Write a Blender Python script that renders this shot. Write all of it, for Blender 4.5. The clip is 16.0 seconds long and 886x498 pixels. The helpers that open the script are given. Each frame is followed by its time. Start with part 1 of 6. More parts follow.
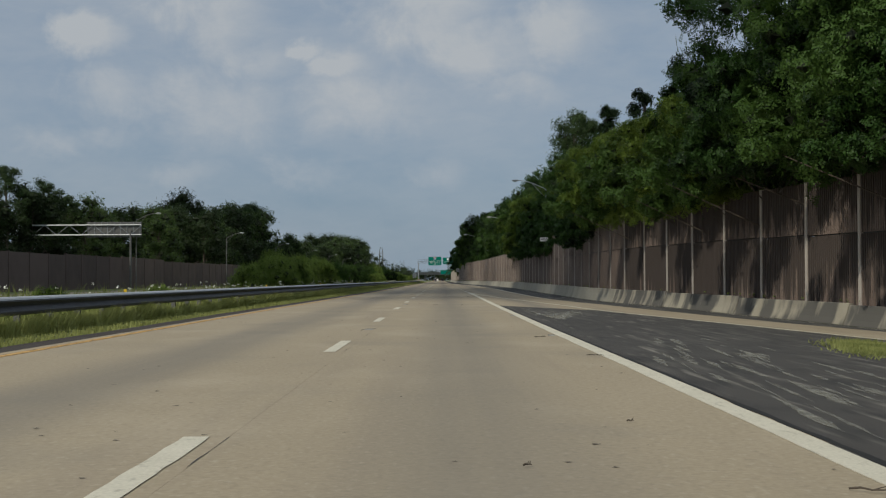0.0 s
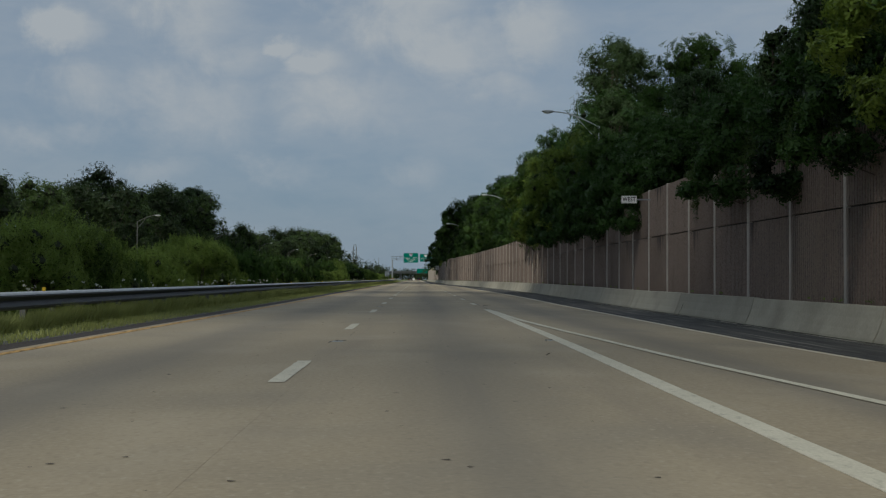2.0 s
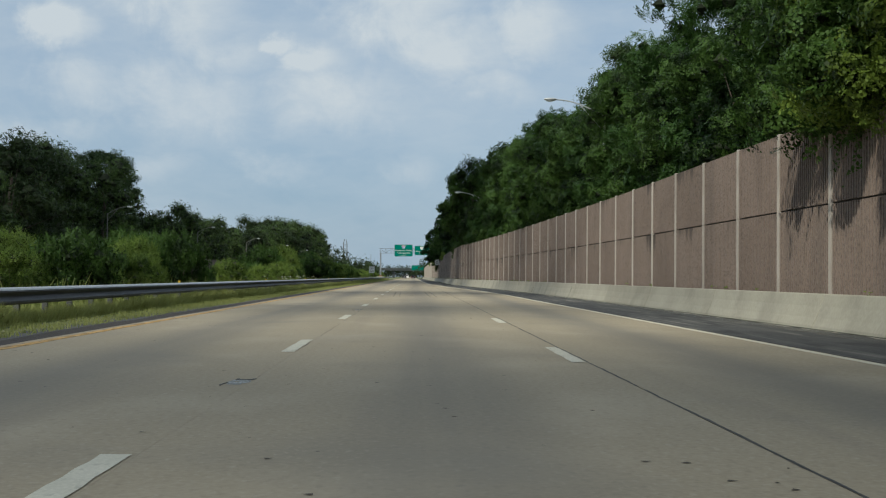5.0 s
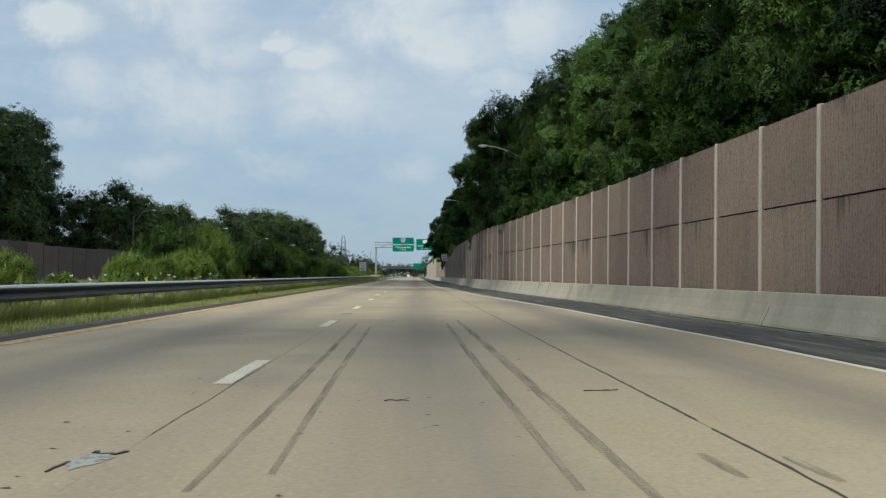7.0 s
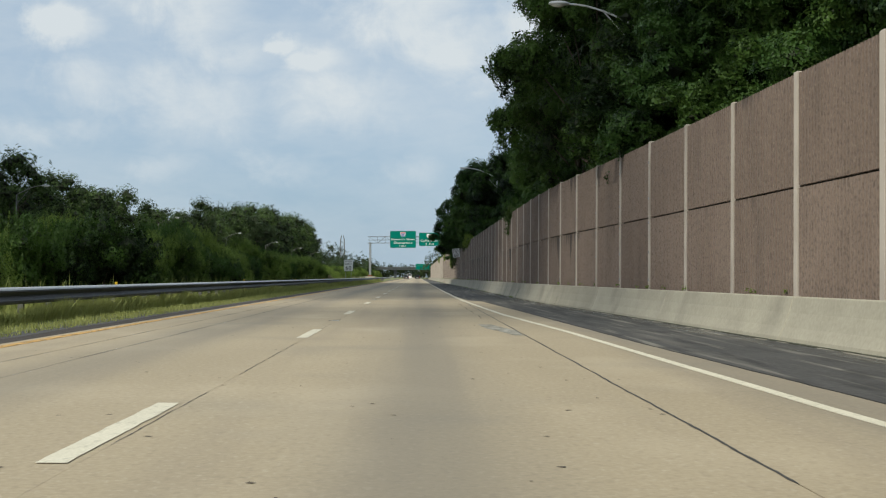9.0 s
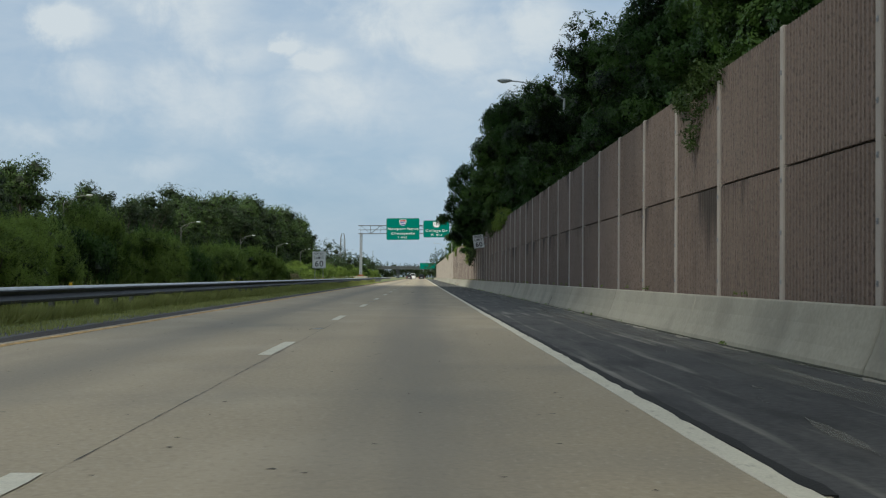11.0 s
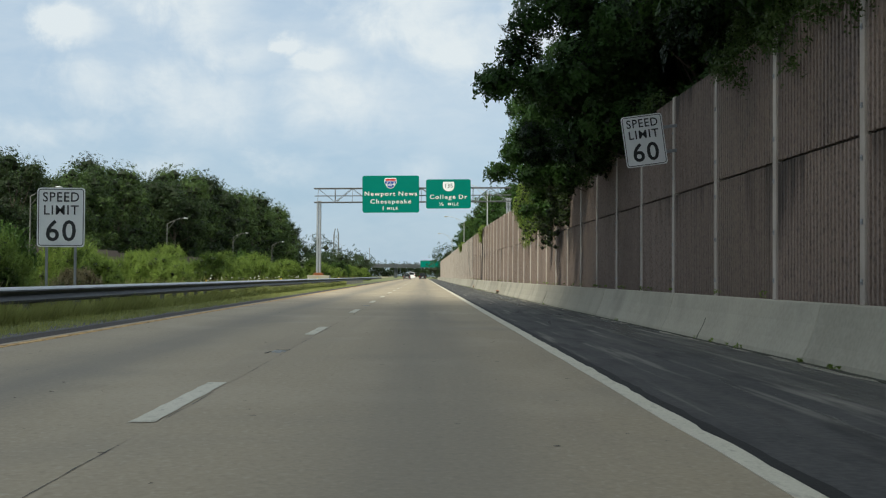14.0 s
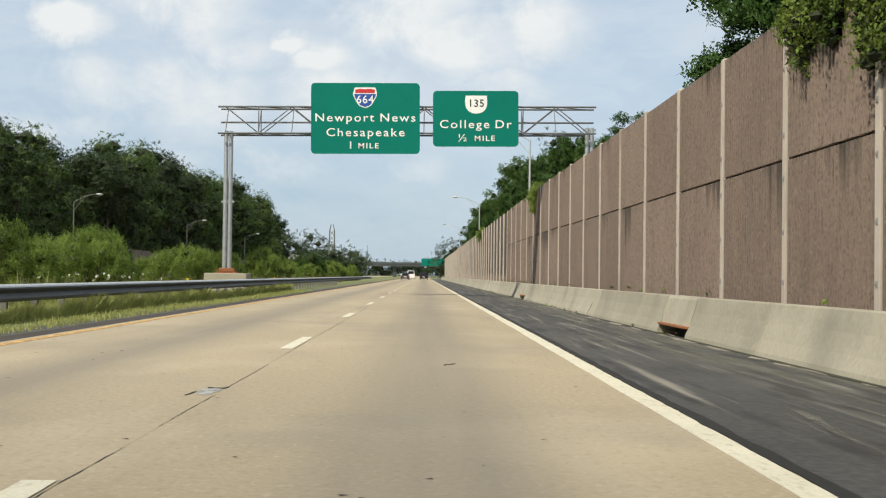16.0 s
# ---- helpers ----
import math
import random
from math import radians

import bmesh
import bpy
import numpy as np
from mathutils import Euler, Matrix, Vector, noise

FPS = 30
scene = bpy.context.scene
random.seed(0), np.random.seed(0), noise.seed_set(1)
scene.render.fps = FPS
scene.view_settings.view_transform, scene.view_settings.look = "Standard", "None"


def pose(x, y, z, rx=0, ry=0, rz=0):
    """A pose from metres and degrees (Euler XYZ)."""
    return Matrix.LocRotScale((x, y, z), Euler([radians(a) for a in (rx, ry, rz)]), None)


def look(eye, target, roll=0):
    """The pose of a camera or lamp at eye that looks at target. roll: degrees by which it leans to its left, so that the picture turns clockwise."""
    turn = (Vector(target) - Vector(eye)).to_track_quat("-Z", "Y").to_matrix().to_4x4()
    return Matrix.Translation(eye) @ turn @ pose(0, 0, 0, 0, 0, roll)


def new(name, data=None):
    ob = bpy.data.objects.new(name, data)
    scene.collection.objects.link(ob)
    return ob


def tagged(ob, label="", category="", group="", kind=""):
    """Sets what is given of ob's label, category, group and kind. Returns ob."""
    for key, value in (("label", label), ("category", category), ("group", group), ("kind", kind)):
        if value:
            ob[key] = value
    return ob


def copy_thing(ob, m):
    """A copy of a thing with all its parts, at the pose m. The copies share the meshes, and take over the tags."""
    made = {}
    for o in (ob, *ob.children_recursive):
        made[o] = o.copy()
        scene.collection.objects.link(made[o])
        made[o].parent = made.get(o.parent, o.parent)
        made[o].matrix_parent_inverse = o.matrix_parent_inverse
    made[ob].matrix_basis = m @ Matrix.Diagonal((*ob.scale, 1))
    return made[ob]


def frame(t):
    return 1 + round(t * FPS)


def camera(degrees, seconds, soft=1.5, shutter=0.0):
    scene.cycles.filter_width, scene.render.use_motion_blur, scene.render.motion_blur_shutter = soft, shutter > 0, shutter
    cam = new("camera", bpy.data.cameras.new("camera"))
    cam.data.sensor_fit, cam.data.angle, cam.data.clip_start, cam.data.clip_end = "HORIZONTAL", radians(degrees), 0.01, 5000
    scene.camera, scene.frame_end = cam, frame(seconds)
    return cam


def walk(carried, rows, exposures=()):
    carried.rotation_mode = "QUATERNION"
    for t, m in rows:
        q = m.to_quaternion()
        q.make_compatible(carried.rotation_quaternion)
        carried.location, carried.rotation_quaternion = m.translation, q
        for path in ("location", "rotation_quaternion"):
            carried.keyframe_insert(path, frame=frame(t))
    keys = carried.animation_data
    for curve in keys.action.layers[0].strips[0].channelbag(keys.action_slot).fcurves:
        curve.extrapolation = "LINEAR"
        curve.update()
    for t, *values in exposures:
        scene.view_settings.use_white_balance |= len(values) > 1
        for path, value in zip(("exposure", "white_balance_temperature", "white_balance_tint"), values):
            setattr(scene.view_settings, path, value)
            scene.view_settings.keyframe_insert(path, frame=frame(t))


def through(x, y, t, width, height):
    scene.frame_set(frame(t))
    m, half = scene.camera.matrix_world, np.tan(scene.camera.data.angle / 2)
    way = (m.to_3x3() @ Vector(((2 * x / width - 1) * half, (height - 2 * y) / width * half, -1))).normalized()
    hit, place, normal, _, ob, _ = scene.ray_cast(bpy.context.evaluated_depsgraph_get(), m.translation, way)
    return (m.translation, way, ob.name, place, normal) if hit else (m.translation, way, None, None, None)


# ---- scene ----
cam = camera(39.77, 16.0, 1.2)
EYE = 0.993
# seconds, x, y, yaw, pitch, roll
ROWS = [
    (0.0, -0.277, 0.111, -0.072, 1.435, 0.233),
    (0.5, -0.339, 13.708, -0.326, 1.415, 0.106),
    (1.0, -0.396, 27.269, -0.634, 1.383, -0.266),
    (1.5, -0.482, 40.719, -0.937, 1.262, -0.388),
    (2.0, -0.483, 54.081, -1.189, 1.402, -0.240),
    (2.5, -0.496, 67.411, -1.268, 1.289, -0.269),
    (3.0, -0.515, 80.820, -1.400, 1.258, -0.268),
    (3.5, -0.419, 94.374, -1.499, 1.322, -0.420),
    (4.0, -0.324, 108.003, -1.468, 1.333, -0.444),
    (6.5, -0.143, 175.649, -1.332, 1.228, -0.540),
    (7.0, -0.126, 188.921, -1.349, 1.239, -0.633),
    (7.5, -0.106, 202.034, -1.350, 1.263, -0.681),
    (8.0, -0.016, 215.127, -1.329, 1.274, -0.801),
    (8.5, 0.096, 228.227, -1.266, 1.297, -0.488),
    (9.0, -0.002, 241.276, -1.212, 1.298, -0.441),
    (9.5, 0.019, 254.383, -1.116, 1.314, -0.747),
    (10.0, 0.117, 267.666, -1.108, 1.266, -0.582),
    (12.5, 0.073, 334.483, -0.968, 1.351, -0.447),
    (13.0, -0.034, 347.815, -1.031, 1.168, -0.438),
    (13.5, 0.043, 361.194, -0.982, 1.211, -0.415),
    (14.0, 0.037, 374.566, -0.969, 1.261, -0.383),
    (14.5, -0.015, 387.885, -0.961, 1.161, -0.560),
    (15.0, -0.070, 401.149, -0.943, 1.115, -0.658),
    (15.5, -0.043, 414.384, -0.939, 1.190, -0.823),
    (16.0, -0.037, 427.597, -0.924, 1.236, -0.720),
]
# seconds, stops, kelvin, tint
EXPOSURES = [(0.0, -0.84, 6500, 6), (1.0, -0.84, 6550, 6), (1.5, -0.90, 6500, 6), (2.0, -1.02, 6350, 4), (2.5, -1.00, 6250, 3), (3.0, -0.78, 6150, 2), (3.5, -0.60, 6150, 2), (4.2, -0.47, 6250, 2), (6.3, -0.20, 6350, 2), (7.0, -0.22, 6350, 2), (8.0, -0.22, 6350, 2), (8.5, -0.25, 6350, 2), (9.0, -0.14, 6550, 3), (9.5, -0.17, 6550, 3), (10.0, -0.37, 6250, 2), (12.5, 0.02, 6550, 2), (14.0, 0.02, 6550, 2), (15.0, 0.01, 6750, 2), (15.5, 0.08, 6950, 4), (16.0, 0.13, 7000, 6)]
walk(cam, [(t, pose(x, y, EYE, 90 + pitch, roll, yaw)) for t, x, y, yaw, pitch, roll in ROWS], EXPOSURES)

# ---------------------------------------------------------------- sun, sky
SUN_TO = Vector((-0.68, -0.74, 1.05)).normalized()
sun_data = bpy.data.lights.new("sun", "SUN")
sun_data.energy, sun_data.angle, sun_data.color = 4.4, radians(0.6), (1.0, 0.93, 0.82)
sun = new("sun", sun_data)
sun.matrix_world = look((0, 0, 60), Vector((0, 0, 60)) - SUN_TO)

world = bpy.data.worlds.new("world")
scene.world = world
world.use_nodes = True
wt = world.node_tree
wt.nodes.clear()


def wnode(kind, **values):
    n = wt.nodes.new(kind)
    for k, v in values.items():
        n.inputs[k].default_value = v
    return n


def wmath(op, a, b=None, clamp=False):
    n = wt.nodes.new("ShaderNodeMath")
    n.operation, n.use_clamp = op, clamp
    for i, v in enumerate((a, b)):
        if v is None:
            continue
        if isinstance(v, (int, float)):
            n.inputs[i].default_value = v
        else:
            wt.links.new(v, n.inputs[i])
    return n.outputs[0]


sky = wt.nodes.new("ShaderNodeTexSky")
sky.sky_type, sky.sun_disc = "NISHITA", False
sky.sun_elevation = math.asin(SUN_TO.z)
sky.sun_rotation = math.atan2(SUN_TO.x, SUN_TO.y)
sky.air_density, sky.dust_density, sky.ozone_density = 1.0, 1.2, 1.5
coord = wt.nodes.new("ShaderNodeTexCoord").outputs["Generated"]
split = wt.nodes.new("ShaderNodeSeparateXYZ")
wt.links.new(coord, split.inputs[0])
# bearing (0 ahead, along the road) and height of the direction
az = wmath("ARCTAN2", split.outputs[0], split.outputs[1])
el = wmath("ARCSINE", split.outputs[2])
flat = wt.nodes.new("ShaderNodeCombineXYZ")
wt.links.new(az, flat.inputs[0])
wt.links.new(el, flat.inputs[1])
fray = wnode("ShaderNodeTexNoise", Scale=16.0, Detail=8.0, Roughness=0.62, Distortion=0.3)
wt.links.new(flat.outputs[0], fray.inputs["Vector"])
stretch = wt.nodes.new("ShaderNodeMapping")
stretch.inputs["Scale"].default_value = (1.0, 2.6, 1.0)
wt.links.new(flat.outputs[0], stretch.inputs["Vector"])
broad = wnode("ShaderNodeTexNoise", Scale=4.2, Detail=6.0, Roughness=0.5, Distortion=0.4)
wt.links.new(stretch.outputs[0], broad.inputs["Vector"])
warp = wt.nodes.new("ShaderNodeVectorMath")
warp.operation = "MULTIPLY_ADD"
wt.links.new(fray.outputs["Color"], warp.inputs[0])
warp.inputs[1].default_value = (0.070, 0.050, 0)
shifted = wt.nodes.new("ShaderNodeVectorMath")
shifted.operation = "ADD"
shifted.inputs[1].default_value = (-0.035, -0.025, 0)
wt.links.new(flat.outputs[0], warp.inputs[2])
wt.links.new(warp.outputs[0], shifted.inputs[0])
# cloud banks: bearing, height, half width, half height, density
BANKS = [
    (-0.282, 0.196, 0.034, 0.021, 1.00),
    (-0.111, 0.190, 0.020, 0.012, 0.88),
    (-0.088, 0.176, 0.036, 0.016, 0.76),
    (-0.184, 0.208, 0.058, 0.050, 0.72),
    (-0.155, 0.180, 0.045, 0.030, 0.66),
    (-0.010, 0.215, 0.070, 0.034, 0.80),
    (0.030, 0.190, 0.070, 0.036, 0.76),
    (0.100, 0.205, 0.050, 0.040, 0.70),
    (0.060, 0.160, 0.055, 0.020, 0.56),
    (-0.265, 0.150, 0.060, 0.030, 0.62),
    (-0.190, 0.142, 0.095, 0.040, 0.70),
    (-0.080, 0.142, 0.090, 0.036, 0.66),
    (-0.280, 0.112, 0.070, 0.018, 0.50),
    (-0.211, 0.089, 0.045, 0.014, 0.50),
    (-0.098, 0.084, 0.050, 0.016, 0.50),
    (-0.006, 0.087, 0.040, 0.017, 0.52),
    (-0.400, 0.130, 0.070, 0.060, 0.55),
    (0.000, 0.420, 0.500, 0.110, 0.70),
    (0.700, 0.300, 0.300, 0.120, 0.60),
    (-0.800, 0.300, 0.300, 0.140, 0.60),
    (2.600, 0.400, 0.900, 0.200, 0.60),
]
total = None
for b_az, b_el, b_w, b_h, b_d in BANKS:
    m = wt.nodes.new("ShaderNodeVectorMath")
    m.operation = "SUBTRACT"
    m.inputs[1].default_value = (b_az, b_el, 0)
    wt.links.new(shifted.outputs[0], m.inputs[0])
    q = wt.nodes.new("ShaderNodeVectorMath")
    q.operation = "MULTIPLY"
    q.inputs[1].default_value = (1 / b_w, 1 / b_h, 0)
    wt.links.new(m.outputs[0], q.inputs[0])
    d = wt.nodes.new("ShaderNodeVectorMath")
    d.operation = "LENGTH"
    wt.links.new(q.outputs[0], d.inputs[0])
    soft_edge = wnode("ShaderNodeMapRange")
    soft_edge.interpolation_type = "SMOOTHSTEP"
    soft_edge.inputs["From Min"].default_value, soft_edge.inputs["From Max"].default_value = 1.55, 0.05
    soft_edge.inputs["To Max"].default_value = b_d
    wt.links.new(d.outputs["Value"], soft_edge.inputs["Value"])
    total = soft_edge.outputs[0] if total is None else wmath("MAXIMUM", total, soft_edge.outputs[0])
puff = wnode("ShaderNodeMapRange")
puff.interpolation_type = "SMOOTHSTEP"
puff.inputs["From Min"].default_value, puff.inputs["From Max"].default_value = 0.15, 1.05
puff.inputs["To Max"].default_value = 0.66
wt.links.new(wmath("ADD", total, wmath("MULTIPLY", wmath("SUBTRACT", fray.outputs[0], 0.5), 1.25)), puff.inputs["Value"])
body = puff.outputs[0]
lift = wnode("ShaderNodeMapRange")
lift.interpolation_type = "SMOOTHSTEP"
lift.inputs["From Min"].default_value, lift.inputs["From Max"].default_value = 0.06, 0.16
lift.inputs["To Max"].default_value = 0.30
wt.links.new(el, lift.inputs["Value"])
wisps = wnode("ShaderNodeTexNoise", Scale=34.0, Detail=6.0, Roughness=0.6, Distortion=0.5)
wt.links.new(stretch.outputs[0], wisps.inputs["Vector"])
veil = wmath("ADD", wmath("MULTIPLY", wmath("SUBTRACT", broad.outputs[0], 0.32, True), 1.05), lift.outputs[0])
veil = wmath("ADD", veil, wmath("MULTIPLY", wmath("SUBTRACT", wisps.outputs[0], 0.5), 0.28))
closing = wnode("ShaderNodeMapRange")
closing.interpolation_type = "SMOOTHSTEP"
closing.inputs["From Min"].default_value, closing.inputs["From Max"].default_value = 0.22, 0.70
closing.inputs["To Max"].default_value = 0.22
wt.links.new(el, closing.inputs["Value"])
cover = wmath("ADD", wmath("ADD", body, closing.outputs[0]), veil, True)
# haze that thickens towards the horizon
haze = wnode("ShaderNodeMapRange")
haze.inputs["From Min"].default_value, haze.inputs["From Max"].default_value = 0.16, -0.01
haze.inputs["To Max"].default_value = 0.62
wt.links.new(el, haze.inputs["Value"])
tone = wt.nodes.new("ShaderNodeMix")
tone.data_type = "RGBA"
wt.links.new(haze.outputs[0], tone.inputs["Factor"])
blue = wt.nodes.new("ShaderNodeMix")
blue.data_type = "RGBA"
blue.inputs["Factor"].default_value = 0.65
wt.links.new(sky.outputs[0], blue.inputs["A"])
blue.inputs["B"].default_value = (2.60, 4.15, 6.55, 1)
wt.links.new(blue.outputs["Result"], tone.inputs["A"])
tone.inputs["B"].default_value = (4.5, 5.45, 6.5, 1)
mixed = wt.nodes.new("ShaderNodeMix")
mixed.data_type = "RGBA"
wt.links.new(cover, mixed.inputs["Factor"])
wt.links.new(tone.outputs["Result"], mixed.inputs["A"])
mixed.inputs["B"].default_value = (6.75, 7.1, 7.75, 1)
back = wnode("ShaderNodeBackground", Strength=0.112)
wt.links.new(mixed.outputs["Result"], back.inputs["Color"])
wout = wt.nodes.new("ShaderNodeOutputWorld")
wt.links.new(back.outputs[0], wout.inputs["Surface"])


# ---------------------------------------------------------------- materials
def surface(name, low, high, rough=0.8, scale=3.0, fine=60.0, bump=0.2, metal=0.0, spread=0.0, grain=0.35, stretched=(1, 1, 1)):
    """A surface whose colour wanders between two tones at a broad and a fine scale, with fine relief."""
    m = bpy.data.materials.new(name)
    m.use_nodes = True
    t = m.node_tree
    bsdf = t.nodes["Principled BSDF"]
    geo = t.nodes.new("ShaderNodeNewGeometry")
    mp = t.nodes.new("ShaderNodeMapping")
    mp.inputs["Scale"].default_value = stretched
    t.links.new(geo.outputs["Position"], mp.inputs["Vector"])
    n1 = t.nodes.new("ShaderNodeTexNoise")
    n1.inputs["Scale"].default_value, n1.inputs["Detail"].default_value = scale, 5
    n2 = t.nodes.new("ShaderNodeTexNoise")
    n2.inputs["Scale"].default_value, n2.inputs["Detail"].default_value = fine, 6
    t.links.new(mp.outputs[0], n1.inputs["Vector"])
    t.links.new(geo.outputs["Position"], n2.inputs["Vector"])
    mixv = t.nodes.new("ShaderNodeMath")
    mixv.operation = "MULTIPLY_ADD"
    t.links.new(n2.outputs[0], mixv.inputs[0])
    mixv.inputs[1].default_value = grain
    add = t.nodes.new("ShaderNodeMath")
    add.operation = "MULTIPLY"
    t.links.new(n1.outputs[0], add.inputs[0])
    add.inputs[1].default_value = 1.0 - grain
    t.links.new(add.outputs[0], mixv.inputs[2])
    last = mixv.outputs[0]
    if spread:
        rnd = t.nodes.new("ShaderNodeObjectInfo").outputs["Random"]
        sh = t.nodes.new("ShaderNodeMath")
        sh.operation = "MULTIPLY_ADD"
        t.links.new(rnd, sh.inputs[0])
        sh.inputs[1].default_value = spread
        t.links.new(last, sh.inputs[2])
        off = t.nodes.new("ShaderNodeMath")
        off.operation = "SUBTRACT"
        t.links.new(sh.outputs[0], off.inputs[0])
        off.inputs[1].default_value = spread / 2
        last = off.outputs[0]
    ramp = t.nodes.new("ShaderNodeValToRGB")
    ramp.color_ramp.elements[0].position, ramp.color_ramp.elements[1].position = 0.3, 0.7
    ramp.color_ramp.elements[0].color, ramp.color_ramp.elements[1].color = (*low, 1), (*high, 1)
    t.links.new(last, ramp.inputs[0])
    t.links.new(ramp.outputs[0], bsdf.inputs["Base Color"])
    bsdf.inputs["Roughness"].default_value, bsdf.inputs["Metallic"].default_value = rough, metal
    if bump:
        b = t.nodes.new("ShaderNodeBump")
        b.inputs["Strength"].default_value, b.inputs["Distance"].default_value = bump, 0.01
        t.links.new(n2.outputs[0], b.inputs["Height"])
        t.links.new(b.outputs[0], bsdf.inputs["Normal"])
    return m


def streaks(m, dark, scale, low, high, amount, detail=4.0):
    """Darkens a surface's colour by long streaks: rain stains on a wall, tyre wear along a lane."""
    t = m.node_tree
    bsdf = t.nodes["Principled BSDF"]
    link = bsdf.inputs["Base Color"].links[0]
    colour = link.from_socket
    geo = t.nodes.new("ShaderNodeNewGeometry")
    mp = t.nodes.new("ShaderNodeMapping")
    mp.inputs["Scale"].default_value = scale
    t.links.new(geo.outputs["Position"], mp.inputs["Vector"])
    n = t.nodes.new("ShaderNodeTexNoise")
    n.inputs["Scale"].default_value, n.inputs["Detail"].default_value = 1.0, detail
    t.links.new(mp.outputs[0], n.inputs["Vector"])
    r = t.nodes.new("ShaderNodeMapRange")
    r.inputs["From Min"].default_value, r.inputs["From Max"].default_value = low, high
    r.inputs["To Max"].default_value = amount
    t.links.new(n.outputs[0], r.inputs["Value"])
    mx = t.nodes.new("ShaderNodeMix")
    mx.data_type = "RGBA"
    t.links.new(r.outputs[0], mx.inputs["Factor"])
    t.links.new(colour, mx.inputs["A"])
    mx.inputs["B"].default_value = (*dark, 1)
    t.links.new(mx.outputs["Result"], bsdf.inputs["Base Color"])
    return m


def top_stains(m, dark, heavy=0.0, ragged=1.5):
    """Black rain runs that start at the top edge of some panels and fray out downwards; heavy ones run all the way
    and leave only some washed streaks clean."""
    t = m.node_tree
    bsdf = t.nodes["Principled BSDF"]
    colour = bsdf.inputs["Base Color"].links[0].from_socket

    def calc(op, a, b, clamp=False):
        q = t.nodes.new("ShaderNodeMath")
        q.operation, q.use_clamp = op, clamp
        for k, v in enumerate((a, b)):
            if isinstance(v, (int, float)):
                q.inputs[k].default_value = v
            else:
                t.links.new(v, q.inputs[k])
        return q.outputs[0]

    local = t.nodes.new("ShaderNodeSeparateXYZ")
    t.links.new(t.nodes.new("ShaderNodeTexCoord").outputs["Object"], local.inputs[0])
    geo = t.nodes.new("ShaderNodeNewGeometry")

    def noise(scale, detail):
        mp = t.nodes.new("ShaderNodeMapping")
        mp.inputs["Scale"].default_value = scale
        t.links.new(geo.outputs["Position"], mp.inputs["Vector"])
        n = t.nodes.new("ShaderNodeTexNoise")
        n.inputs["Scale"].default_value, n.inputs["Detail"].default_value = 1.0, detail
        t.links.new(mp.outputs[0], n.inputs["Vector"])
        return n.outputs[0]

    runs = noise((0.4, 3.2, 0.22), 5)
    length = calc("MULTIPLY", noise((0.1, 0.33, 0.1), 3), 2.6)
    drop = calc("MULTIPLY", calc("SUBTRACT", 1.0, local.outputs[2]), 1.5)
    amount = calc("SUBTRACT", calc("ADD", calc("MULTIPLY", runs, ragged), length), calc("ADD", drop, 2.12 + (ragged - 1.5) / 2 - heavy))
    amount = calc("MULTIPLY", calc("MULTIPLY", amount, 2.6, True), 0.85)
    mx = t.nodes.new("ShaderNodeMix")
    mx.data_type = "RGBA"
    t.links.new(amount, mx.inputs["Factor"])
    t.links.new(colour, mx.inputs["A"])
    mx.inputs["B"].default_value = (*dark, 1)
    t.links.new(mx.outputs["Result"], bsdf.inputs["Base Color"])


def worn_thin(m, scale, low, high, most, least=0.0):
    """A thin coat that has worn through in patches."""
    t = m.node_tree
    geo = t.nodes.new("ShaderNodeNewGeometry")
    mp = t.nodes.new("ShaderNodeMapping")
    mp.inputs["Scale"].default_value = scale
    t.links.new(geo.outputs["Position"], mp.inputs["Vector"])
    n = t.nodes.new("ShaderNodeTexNoise")
    n.inputs["Scale"].default_value, n.inputs["Detail"].default_value = 1.0, 7
    n.inputs["Roughness"].default_value = 0.62
    t.links.new(mp.outputs[0], n.inputs["Vector"])
    r = t.nodes.new("ShaderNodeMapRange")
    r.inputs["From Min"].default_value, r.inputs["From Max"].default_value = low, high
    r.inputs["To Min"].default_value, r.inputs["To Max"].default_value = least, most
    t.links.new(n.outputs[0], r.inputs["Value"])
    t.links.new(r.outputs[0], t.nodes["Principled BSDF"].inputs["Alpha"])
    return m


